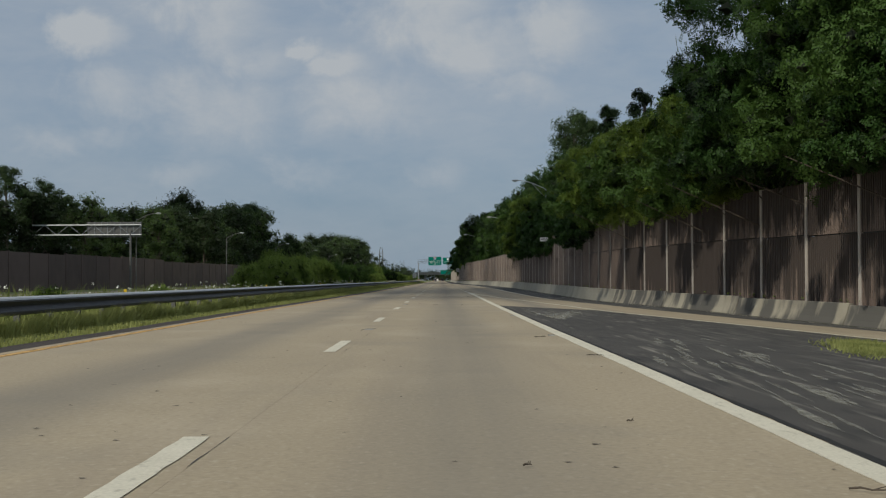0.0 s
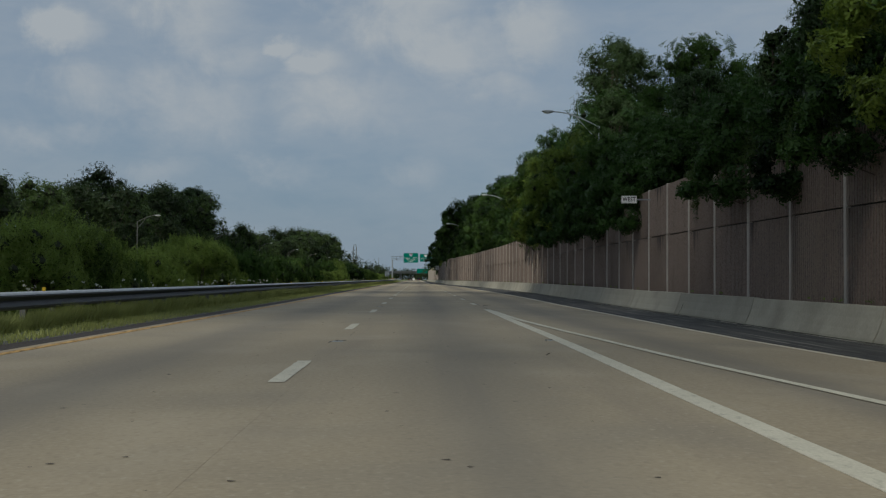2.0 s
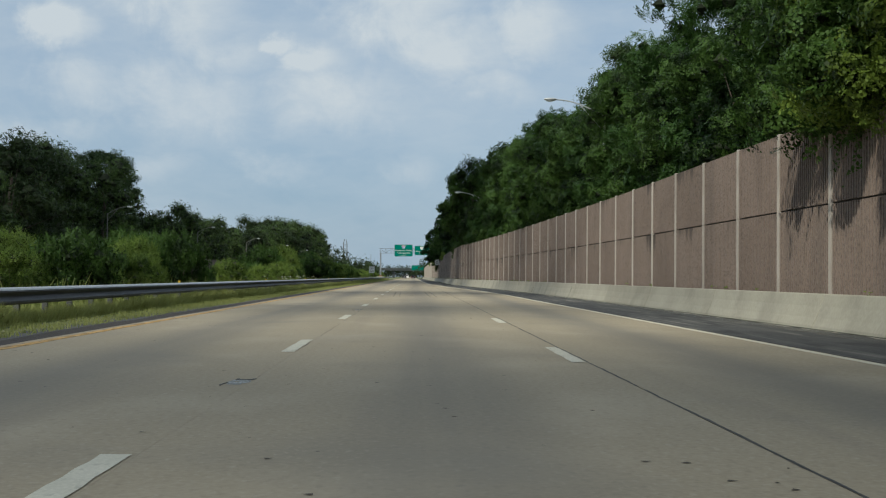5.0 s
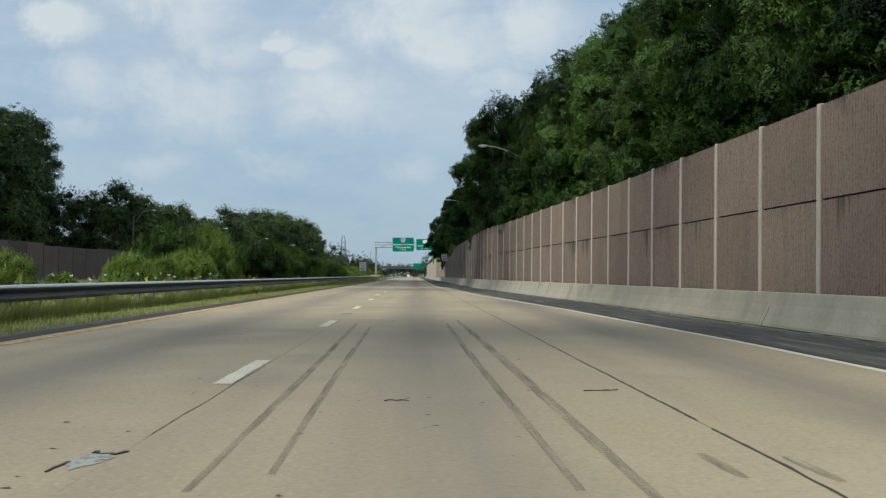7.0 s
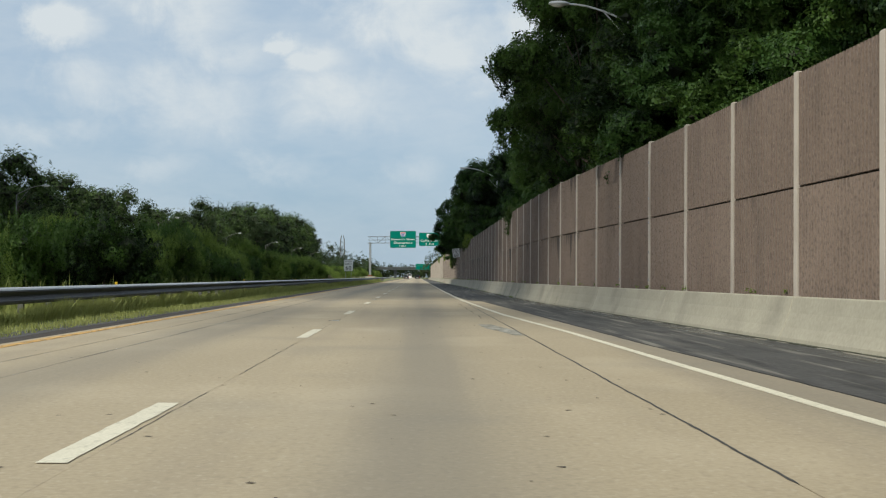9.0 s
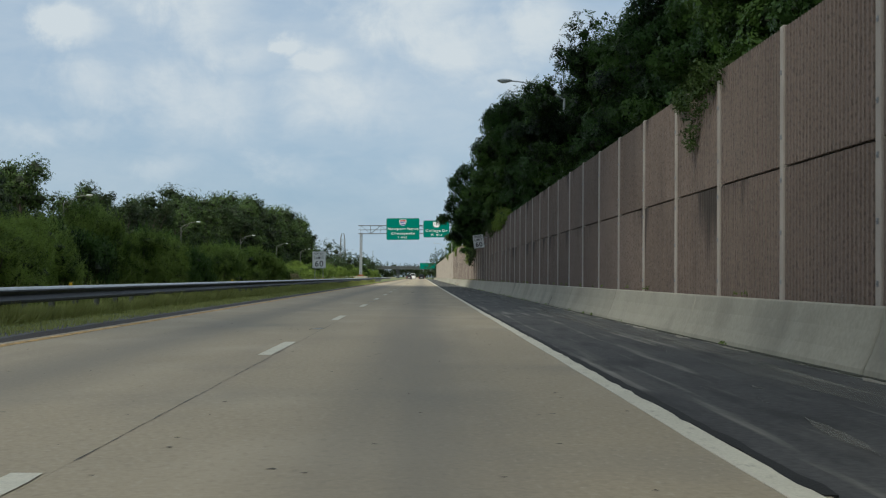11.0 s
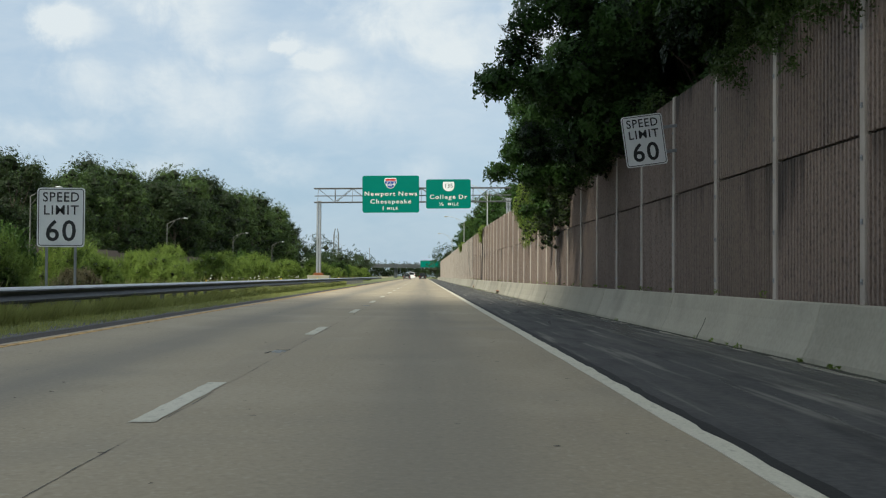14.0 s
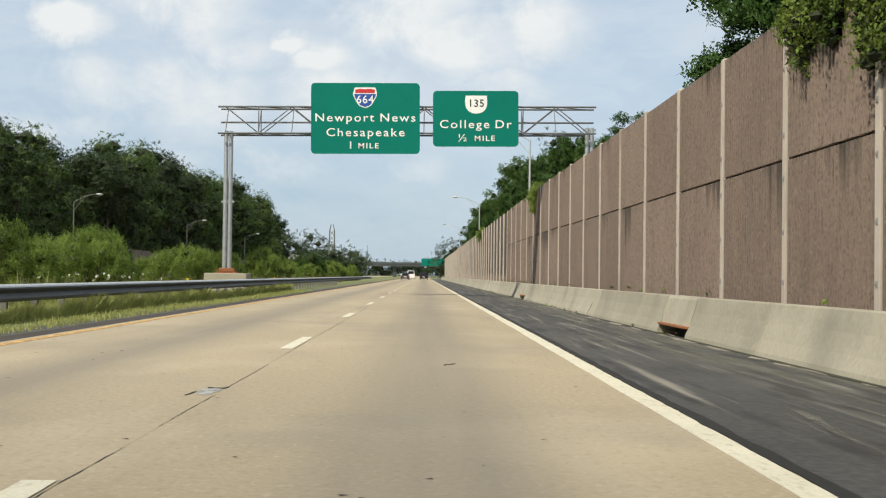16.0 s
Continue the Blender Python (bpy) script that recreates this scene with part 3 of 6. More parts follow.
def legend_line(text, size, material, parent, at, label, wide=1.0, bold=0.0, track=1.12):
    """A line of lettering in which each word is a part of its own."""
    obs = [letters(t, size, material, parent, at, "legend", label, wide, bold, track) for t in text.split()]
    spans = [(min(v.co.x for v in o.data.vertices), max(v.co.x for v in o.data.vertices)) for o in obs]
    gap = size * 0.46 * wide
    x = at[0] - (sum(b - a for a, b in spans) + gap * (len(obs) - 1)) / 2
    for o, (a, b) in zip(obs, spans):
        o.location.x = x - a
        x += b - a + gap


# ---------------------------------------------------------------- the plan, in tables of y and x
WALL = [(-30, 26.03), (30, 16.63), (43.1, 14.53), (51, 13.13), (58.9, 11.88), (66.8, 10.88), (70.8, 10.38), (74.8, 10.13), (79, 9.93), (85, 9.78), (95, 9.68), (120, 9.71), (124, 9.55), (150, 9.53), (190, 9.23), (212, 8.78), (221, 8.58), (236, 8.23), (244, 7.98), (251.5, 7.66), (259, 7.33), (267, 7.08), (275, 6.83), (286, 6.41), (292, 6.16), (300, 6.05), (330, 5.98), (400, 5.95), (460, 5.73), (800, 5.73)]
BASE = [(y, x - 1.08) for y, x in WALL]
FOOT = [(-30, -1.0), (30, -0.8), (45, -0.6), (60, -0.38), (70, -0.34), (92, -0.22), (108, -0.2), (121, -0.13), (144, -0.07), (210, -0.05), (350, -0.06), (440, -0.10), (800, -0.10)]
SEAM = [(30, 2.53), (43, 2.6), (52, 2.7), (71, 2.74), (88, 2.76), (104, 2.84), (131, 2.84), (150, 2.76), (200, 2.72), (270, 2.73), (295, 2.8), (354, 2.86), (385, 2.91), (450, 2.91), (480, 3.1)]
TOP = [(30, 4.62), (43, 4.63), (71, 4.71), (88, 4.85), (125, 4.92), (150, 4.75), (200, 4.76), (270, 4.88), (300, 5.07), (355, 5.13), (450, 5.19), (482, 5.42)]
EDGE = [(72, 6.2), (78, 5.87), (88, 5.72), (110, 5.66), (131, 5.68), (145, 5.52), (190, 5.18), (208, 5.14), (227, 4.6), (238, 4.0), (250, 3.24), (264, 2.8), (274, 2.28), (282, 2.12), (292, 1.93), (300, 1.87), (330, 1.845), (380, 1.82), (405, 1.785), (470, 1.775), (800, 1.80)]
RIGHT = [(-30, 26), (29, 16), (37, 13.0), (41.3, 11.4), (45.3, 10.5), (50.3, 9.4), (56.5, 8.1), (63.5, 6.98), (72, 6.36), (78, 6.02), (88, 5.86), (110, 5.8), (131, 5.82), (145, 5.66), (190, 5.3), (208, 5.27), (227, 4.75), (240, 4.2), (251, 3.85), (260, 3.5), (276, 3.13), (284.5, 2.9), (292, 2.7), (293.2, 2.2), (300, 2.0), (330, 1.90), (1500, 1.90)]


def cross(x, y):
    """The fall of the paving from the lane's edge to the barrier's foot."""
    edge = along(BASE, y)
    return along(FOOT, y) * max(0.0, (x - 1.95) / (edge - 1.95))


YELLOW = [(0, -6.15), (40, -6.1), (100, -5.6), (800, -5.65)]
LEFT_EDGE = [(0, -7.0), (40, -6.9), (100, -6.36), (800, -6.31)]
MAIN_LINE = [(-30, 1.98), (8, 1.94), (24, 1.85), (50, 1.80), (75, 1.84), (85, 1.79), (100, 1.78)]
RAMP_LINE = [(29.5, 10.35), (36.2, 8.45), (39.5, 7.45), (44.8, 6.15), (47.2, 5.6), (50.6, 5.3), (54.9, 4.8), (57, 4.45), (61.6, 3.9), (66.6, 3.35), (70.3, 2.97), (75, 2.62), (78, 2.38), (84, 2.01), (88, 1.91), (92, 1.85)]
GORE = [(-60, 30.0), (10, 15.5), (20, 12.9), (29.1, 10.2), (36.2, 8.33), (39.5, 7.33), (44.5, 6.03), (46.4, 5.6)]
JOINT = [(-60, -1.66), (30, -1.62), (62, -1.62), (110, -1.718), (225, -1.718), (240, -1.77), (265, -1.77), (290, -1.718), (1500, -1.718)]
RAIL_X = -8.05
END = 760

# ---------------------------------------------------------------- broken cumulus overhead
CLOUD_WHITE = surface("cloud_white", (0.80, 0.81, 0.82), (0.88, 0.88, 0.88), 1.0, 0.02, 0.2, 0.0)
CLOUD_BASE = 1000.0


def cloud(cover, x0, x1, seed, label):
    """A flat-based cumulus of many puffs, ragged and thin at its ends; cover says how much of the sun it takes
    from the ground along the road."""
    g = random.Random(seed)
    bm = bmesh.new()
    bmesh.ops.create_icosphere(bm, subdivisions=1, radius=1.0)
    ball = [v.co.copy() for v in bm.verts]
    sides = [[v.index for v in f.verts] for f in bm.faces]
    bm.free()
    verts, faces = [], []
    span = (cover[0][0], cover[-1][0])
    area = (span[1] - span[0]) * (x1 - x0)
    up = SUN_TO * (CLOUD_BASE / SUN_TO.z)
    for k in range(int(4.0 * area / 125)):
        x, y = g.uniform(x0, x1), g.uniform(*span)
        side = min(1.0, min(x - x0, x1 - x) / 25)
        thick = -math.log(max(1.0 - along(cover, y - 0.12 * x) * side, 0.015)) / 4.0
        if g.random() > thick:
            continue
        r = g.uniform(4.5, 8)
        c = Vector((x, y, 0)) + up + Vector((0, 0, g.uniform(-7, 7)))
        o = len(verts)
        for p in ball:
            verts.append(c + Vector((p.x, p.y, p.z * 0.7)) * r * g.uniform(0.9, 1.1))
        faces += [[o + i for i in f] for f in sides]
    me = bpy.data.meshes.new("cloud")
    me.from_pydata(verts, [], faces)
    me.materials.append(CLOUD_WHITE)
    tagged(new("cloud", me), label, "cloud", kind="stuff")


cloud([(54, 0), (68, 0.4), (80, 0.9), (90, 1), (148, 1), (159, 0.6), (168, 0.25), (180, 0.15), (196, 0.19), (208, 0.22), (219, 0.13), (250, 0.08), (262, 0)], -120, 60, 1, "white cumulus cloud that shades a stretch of the highway")
cloud([(260, 0), (270, 0.34), (278, 0.6), (302, 0.68), (318, 0.9), (330, 0.9), (350, 0.88), (365, 1), (416, 1), (423, 0.78), (429, 0.3), (434, 0)], -120, 60, 2, "white cumulus cloud that shades a stretch of the highway")

# ---------------------------------------------------------------- ground and roads
PROFILE = [(-3500, 2.5), (-400, 1.2), (-60, 0.5), (-44, 0.0), (-36, -0.12), (-21, -0.12), (-19, -0.22), (-15, -0.30), (-11, -0.10), (-8.6, 0.0), (-6.45, -0.03), (-6.3, -0.09), (1.4, -0.09), (2.6, -1.4), (64, -1.4), (66.2, 0.19), (90, 0.4), (3500, 2.5)]
ys = [-300, -60] + list(range(-40, 900, 20)) + [1200, 2000, 4000]
gv, gf = [], []
for y in ys:
    for x, z in PROFILE:
        gv.append((x, y, z))
w = len(PROFILE)
for i in range(len(ys) - 1):
    for j in range(w - 1):
        gf.append((i * w + j, i * w + j + 1, (i + 1) * w + j + 1, (i + 1) * w + j))
gme = bpy.data.meshes.new("ground")
gme.from_pydata(gv, [], gf)
gme.materials.append(GROUND)
tagged(new("ground", gme), "grassy ground running level to the wooded horizon", "ground", kind="structure")

road = empty("road", (0, 0, 0), "tan concrete carriageway with worn lanes and sealed joints", "road", kind="structure")
strip("joint_filler", -7.0, [(-60, 1.9), (46, 1.9), (47, 2.6), (800, 2.0)], -60, 1500, -0.02, SEALANT, road, 10, 0.04, label="dark joint sealant between the lanes")
strip("lane", [(-60, -6.6), (40, -6.35), (100, -5.85), (800, -5.85)], [(y, x - 0.0008) for y, x in JOINT], -60, 1500, 0.0, CONCRETE_ROAD, road, 10)
strip("lane", [(y, x + 0.0008) for y, x in JOINT], 1.852, -60, 1500, 0.0, CONCRETE_ROAD, road, 10)
strip("lane", 1.864, RIGHT, 46.4, 760, 0.0, CONCRETE_ROAD, road, 0.6, 0.05)
strip("lane", 1.864, 1.90, 760, 1500, 0.0, CONCRETE_ROAD, road, 20, 0.05)
strip("lane", 1.864, [(-60, 2.1), (8, 2.07), (24, 1.98), (46.4, 1.94)], -60, 46.4, 0.0, CONCRETE_ROAD, road, 2)
ramp = strip("ramp", GORE, RIGHT, -30, 46.4, 0.0, CONCRETE_ROAD, None, 1.0)
tagged(ramp, "pale concrete entrance ramp joining the carriageway", "road", kind="structure")

shoulder = strip("shoulder", RIGHT, [(y, x + 0.12) for y, x in BASE], -30, 790, -0.006, SHOULDER_ASPHALT, None, 0.6, 0.05)
tagged(shoulder, "dark patched asphalt shoulder beside the barrier", "shoulder", kind="structure")
gore = strip("gore", [(-60, 2.1), (8, 2.07), (24, 1.98), (46.4, 1.94)], GORE, -60, 46.4, 0.004, ASPHALT, None, 1.0, 0.05, 0.03, 4)
tagged(gore, "dark asphalt wedge between the lanes and the ramp", "shoulder", kind="structure")
verge = strip("left_shoulder", LEFT_EDGE, [(-60, -6.4), (40, -6.3), (100, -5.82), (1500, -5.82)], -60, 1500, -0.006, VERGE_DIRT, None, 1.5, 0.05, 0.06, 6)
tagged(verge, "narrow strip of dark crumbling asphalt at the grass edge", "shoulder", kind="structure")
far_road = strip("far_road", -35, -22, -100, 1500, -0.05, CONCRETE_ROAD, None, 50, 0.1)
tagged(far_road, "pale concrete opposite carriageway beyond the median scrub", "road", kind="structure")
bank = strip("bank", [(y, x + 0.1) for y, x in WALL], 66.0, -30, 790, 1.0, GROUND, None, 10, 1.6)
for v in bank.data.vertices:
    v.co.z = 0.2 if v.index % 4 in (1, 2) else -1.5
tagged(bank, "wooded bank behind the sound wall", "ground", kind="structure")

# painted lines
def line_strip(name, table, width, y0, y1, material, step=4.0, seed=1, ragged=0.008, z=0.006):
    return strip(name, [(y, x - width / 2) for y, x in table], [(y, x + width / 2) for y, x in table], y0, y1, z, material, road, step, 0.005, ragged, seed)


line_strip("yellow_edge_line", YELLOW, 0.16, -40, 1000, YELLOW_PAINT, 2.0, 3)
line_strip("white_edge_line", MAIN_LINE, 0.20, -40, 94, WHITE_PAINT, 1.5, 5)
line_strip("white_edge_line", RAMP_LINE, 0.15, 29.5, 92, WHITE_PAINT, 1.0, 7, 0.008, 0.011)
line_strip("white_edge_line", EDGE, 0.13, 72, 290, WHITE_PAINT, 1.5, 8)
line_strip("white_edge_line", EDGE, 0.18, 290, 1100, WHITE_PAINT, 1.5, 9)


def dash_mesh(seed):
    rng = random.Random(seed)
    n = 12
    v, f = [], []
    for i in range(n + 1):
        y = -3.05 + 3.05 * i / n
        a, b = rng.uniform(-0.008, 0.008), rng.uniform(-0.008, 0.008)
        v += [(-0.085 + a, y, 0.006), (0.085 + b, y, 0.006)]
    for i in range(n):
        f.append((2 * i, 2 * i + 1, 2 * i + 3, 2 * i + 2))
    me = bpy.data.meshes.new("lane_dash")
    me.from_pydata(v, [], f)
    me.materials.append(WHITE_PAINT)
    return me


DASH = [dash_mesh(s) for s in range(5)]
for k in range(-3, 80):
    part("lane_dash", DASH[k % 5], WHITE_PAINT, road).location = (-1.91 if k == 20 else -1.83, 12.192 * k + {20: 6.95, 35: 6.7}.get(k, 7.9), 0)
for k in range(8, 14):
    part("lane_dash", DASH[(k + 2) % 5], WHITE_PAINT, road).location = (1.745, 12.192 * k + (7.0 if k == 8 else 6.3), 0)


# ---------------------------------------------------------------- barrier
def barrier_mesh(material):
    outline = [(0.0, 0.0), (0.015, 0.09), (0.10, 0.32), (0.19, 0.64), (0.26, 0.98), (0.28, 1.0), (0.43, 1.0), (0.45, 0.98), (0.50, 0.0)]
    bm = bmesh.new()
    rows = []
    for y in (0.0, 0.003, 0.5, 0.997, 1.0):
        pinch = 0.012 if y in (0.0, 1.0) else 0.0
        rows.append([bm.verts.new((x + (pinch if x < 0.3 else -pinch), y, z - (pinch if z > 0.9 else 0))) for x, z in outline])
    n = len(outline)
    for a, b in zip(rows, rows[1:]):
        for i in range(n):
            bm.faces.new((a[i], a[(i + 1) % n], b[(i + 1) % n], b[i]))
    bm.faces.new(rows[0])
    bm.faces.new(list(reversed(rows[-1])))
    bmesh.ops.recalc_face_normals(bm, faces=bm.faces)
    return mesh_of("concrete_barrier", bm, material)


def between(table, y, length):
    """The pose and the true length of a piece whose foot runs along a line of the plan from y."""
    x0, x1 = along(table, y), along(table, y + length)
    return Matrix.Translation((x0, y, 0)) @ pose(0, 0, 0, 0, 0, math.degrees(math.atan2(x0 - x1, length))), math.hypot(x1 - x0, length)


def shear(rise, length):
    """Lets a piece follow a falling line: rise over its whole length."""
    m = Matrix.Identity(4)
    m[2][1] = rise / length
    return m


BARRIER_ME, STAINED_BARRIER_ME = barrier_mesh(BARRIER), barrier_mesh(STAINED_BARRIER)
# y, how high they climb, width at the foot
BARRIER_CRACKS = [(96.5, 0.55, 0.05), (131.0, 0.40, 0.03), (199.5, 0.75, 0.02), (216.0, 0.60, 0.03), (251.6, 0.95, 0.05), (288.0, 0.5, 0.03), (303.0, 0.7, 0.02), (340.5, 0.45, 0.04), (369.2, 0.62, 0.13), (396.0, 0.5, 0.04), (423.0, 0.75, 0.05), (462.5, 0.5, 0.03)]


def barrier_crack(barrier, at, reach, wide):
    """A dark mossy crack that climbs the barrier's sloping face from its foot, bending and thinning out."""
    g2 = random.Random(int(at * 10))
    face = [(0.0, 0.0), (0.015, 0.09), (0.10, 0.32), (0.19, 0.64), (0.26, 0.98)]
    bm = bmesh.new()
    last = None
    for i in range(13):
        u = i / 12
        z = u * reach * 0.98
        x = along([(b, a) for a, b in face], z) - 0.006
        mid = at + wide * 1.6 * (1 - u) ** 2 + g2.uniform(-0.006, 0.006)
        half = wide * (1 - u) ** 1.3 * g2.uniform(0.35, 0.6) + 0.004
        foot_x, foot_z = along(BASE, at), along(FOOT, at)
        row = [bm.verts.new((foot_x + x + off, mid + sgn * half, foot_z + z * 0.755)) for sgn, off in ((-1, 0.004), (0, -0.004), (1, 0.004))]
        if last:
            for k in range(2):
                bm.faces.new((last[k], last[k + 1], row[k + 1], row[k]))
        last = row
    c = part("crack", bm, MOSS_AND_SHADE, barrier, "dark mossy crack")
    c.matrix_parent_inverse = barrier.matrix_basis.inverted()


INLETS = [(449.7, 452.3), (484.8, 487.3)]
y = 15.0
while y < END - 10:
    seg = 9.15
    for a, b in INLETS:
        if y < a < y + seg + 1.5:
            seg = a - y
        elif a <= y < b:
            y = b
    m, true = between(BASE, y, seg)
    ob = new("concrete_barrier", STAINED_BARRIER_ME if y < 62 else BARRIER_ME)
    ob.matrix_basis = m @ Matrix.Translation((0, 0, along(FOOT, y))) @ shear(along(FOOT, y + seg) - along(FOOT, y), seg) @ Matrix.Diagonal((1, true - 0.02, 0.755, 1))
    tagged(ob, "low grey concrete safety barrier with stained sloping face", "barrier", "barriers below the sound wall")
    bpy.context.view_layer.update()
    for at, reach, wide in BARRIER_CRACKS:
        if y <= at < y + seg:
            barrier_crack(ob, at, reach, wide)
    y += seg

# drain inlets set back in the barrier
for a, b in INLETS:
    inlet = empty("drain_inlet", (along(BASE, a), a, along(FOOT, a)), "recessed concrete drain inlet in the barrier with a dark mouth", "drain inlet", "drain inlets")
    w = b - a
    bm = bmesh.new()
    v0 = [(0.10, 0.20), (0.24, 0.70), (0.28, 0.755), (0.45, 0.755), (0.50, 0.20)]
    ends = [[bm.verts.new((x, yy, z)) for x, z in v0] for yy in (0.015, w - 0.015)]
    for k in range(5):
        bm.faces.new((ends[0][k], ends[0][(k + 1) % 5], ends[1][(k + 1) % 5], ends[1][k]))
    bm.faces.new(ends[0])
    bm.faces.new(list(reversed(ends[1])))
    bmesh.ops.recalc_face_normals(bm, faces=bm.faces)
    part("hood", bm, BARRIER, inlet)
    bm = bmesh.new()
    box(bm, 0.42, 0.50, 0.0, w, -0.2, 0.20, 0.01)
    box(bm, -0.05, 0.42, 0.0, w, -0.25, -0.04, 0.01)
    # the opening's shade is put into the mouth's dark colour
    part("mouth", bm, MOSS_AND_SHADE, inlet, "mouth coloured dark for the shade inside it")
    bm = bmesh.new()
    box(bm, 0.02, 0.12, 0.0, w, 0.17, 0.215, 0.012)
    part("lintel", bm, RUST, inlet, "rusty steel lintel")

# ---------------------------------------------------------------- sound wall
POSTS = [(0, 35.3), (9, 70.86), (15, 95.5), (22, 123.3), (28, 147.5), (34, 170.9), (40, 195.6), (45, 215.3), (51, 240.3), (57, 264.1), (62, 284.8), (70, 318.3), (79, 354.4), (85, 378.5), (94, 415.1), (102, 447.0), (111, 483.3), (181, 762.2)]


def post_y(i):
    return 35.3 + 3.96 * i if i < 0 else along(POSTS, i)


def panel_mesh(material):
    """One ribbed panel, one unit wide along y and high along z; the ribs stand out towards -x."""
    ribs, v, f = 25, [], []
    xs = []
    for r in range(ribs):
        a = r / ribs
        s = 1 / ribs
        xs += [(a, 0.0), (a + 0.08 * s, -0.065), (a + 0.56 * s, -0.065), (a + 0.75 * s, 0.0)]
    xs.append((1.0, 0.0))
    for yy, xx in xs:
        v += [(xx, yy, 0), (xx, yy, 1)]
    for i in range(len(xs) - 1):
        f.append((2 * i, 2 * i + 1, 2 * i + 3, 2 * i + 2))
    o = len(v)
    v += [(0.12, 0, 0), (0.12, 0, 1), (0.12, 1, 0), (0.12, 1, 1)]
    e = o - 2
    f += [(o, o + 2, o + 3, o + 1), (0, o, o + 1, 1), (e, e + 1, o + 3, o + 2), (1, o + 1, o + 3, e + 1), (0, e, o + 2, o)]
    me = bpy.data.meshes.new("panel")
    me.from_pydata(v, [], f)
    me.materials.append(material)
    return me


def post_mesh():
    bm = bmesh.new()
    box(bm, -0.09, 0.14, -0.095, 0.095, 0, 1, 0.012)
    return mesh_of("post", bm, POST)


def clip_mesh():
    bm = bmesh.new()
    box(bm, -0.014, 0.0, -0.028, 0.028, -0.04, 0.04, 0.004)
    tube(bm, (-0.026, 0, 0), (-0.012, 0, 0), 0.014, n=6)
    return mesh_of("clip", bm, DULL_STEEL)


sound_wall = empty("wall_sound", (0, 0, 0), "tall brown ribbed sound wall with pale posts", "wall", kind="structure")
PANEL_ME, STAINED_ME, POST_ME, CLIP_ME = panel_mesh(PANEL), panel_mesh(STAINED_PANEL), post_mesh(), clip_mesh()


def wall_bay(i, build):
    y0, y1 = post_y(i), post_y(i + 1)
    x0, x1 = along(WALL, y0), along(WALL, y1)
    turn = math.degrees(math.atan2(x0 - x1, y1 - y0))
    long = math.hypot(x1 - x0, y1 - y0)
    seam, top = along(SEAM, y0), along(TOP, y0)
    here = pose(x0, y0, 0, 0, 0, turn)
    build(here, long, seam, top)


def near_bay(here, long, seam, top):
    for z0, z1 in ((-0.9, seam - 0.022), (seam + 0.022, top)):
        p = part("panel", STAINED_ME if here.translation.y < 67 else PANEL_ME, PANEL, sound_wall)
        p.matrix_basis = here @ Matrix.Translation((0.0, 0.06, z0)) @ Matrix.Diagonal((1, long - 0.12, z1 - z0, 1))
    b = part("post", POST_ME, POST, sound_wall)
    b.matrix_basis = here @ Matrix.Translation((0, 0, -0.9)) @ Matrix.Diagonal((1, 1, top + 0.93, 1))


seam_v, seam_f = [], []
for i in range(-5, 181):
    y0 = post_y(i)
    x0, z0 = along(WALL, y0), along(SEAM, y0)
    seam_v += [(x0 + 0.03, y0, z0 - 0.05), (x0 + 0.03, y0, z0 + 0.05), (x0 + 0.09, y0, z0 + 0.05), (x0 + 0.09, y0, z0 - 0.05)]
for i in range(185):
    a = 4 * i
    seam_f += [(a + k, a + (k + 1) % 4, a + 4 + (k + 1) % 4, a + 4 + k) for k in range(4)]
me = bpy.data.meshes.new("seam_filler")
me.from_pydata(seam_v, [], seam_f)
me.materials.append(SEALANT)
part("seam_filler", me, SEALANT, sound_wall, "dark filler in the joint between upper and lower panels")

LAST_NEAR = 118
for i in range(-5, LAST_NEAR):
    wall_bay(i, near_bay)
# clips on the posts that are passed nearest
for i in range(60, 112):
    y0 = post_y(i)
    for z in (0.95, 1.75, 2.6, 3.3, 4.35):
        c = part("clip", CLIP_ME, DULL_STEEL, sound_wall)
        c.location = (along(WALL, y0) - 0.09, y0, z)

far_v, far_f, far_pv, far_pf = [], [], [], []


def far_bay(here, long, seam, top):
    for z0, z1 in ((0.2, seam - 0.022), (seam + 0.022, top)):
        o = len(far_v)
        for yy, zz in ((0.1, z0), (long - 0.1, z0), (long - 0.1, z1), (0.1, z1)):
            for xx in (0.0, 0.12):
                far_v.append(here @ Vector((xx, yy, zz)))
        far_f.extend([(o, o + 2, o + 4, o + 6), (o + 4, o + 5, o + 7, o + 6), (o + 1, o + 7, o + 5, o + 3)])
    o = len(far_pv)
    for xx, yy in ((0.1, -0.1), (-0.09, -0.1), (-0.09, 0.1), (0.1, 0.1)):
        far_pv.append(here @ Vector((xx, yy, 0)))
        far_pv.append(here @ Vector((xx, yy, top + 0.03)))
    far_pf.extend([(o, o + 1, o + 3, o + 2), (o + 2, o + 3, o + 5, o + 4), (o + 4, o + 5, o + 7, o + 6), (o + 1, o + 7, o + 5, o + 3)])


for i in range(LAST_NEAR, 180):
    wall_bay(i, far_bay)
for nm, v, f, mt in (("far_panels", far_v, far_f, PANEL), ("far_posts", far_pv, far_pf, POST)):
    me = bpy.data.meshes.new(nm)
    me.from_pydata(v, [], f)
    me.materials.append(mt)
    tagged(part(nm, me, mt, sound_wall), kind="stuff")

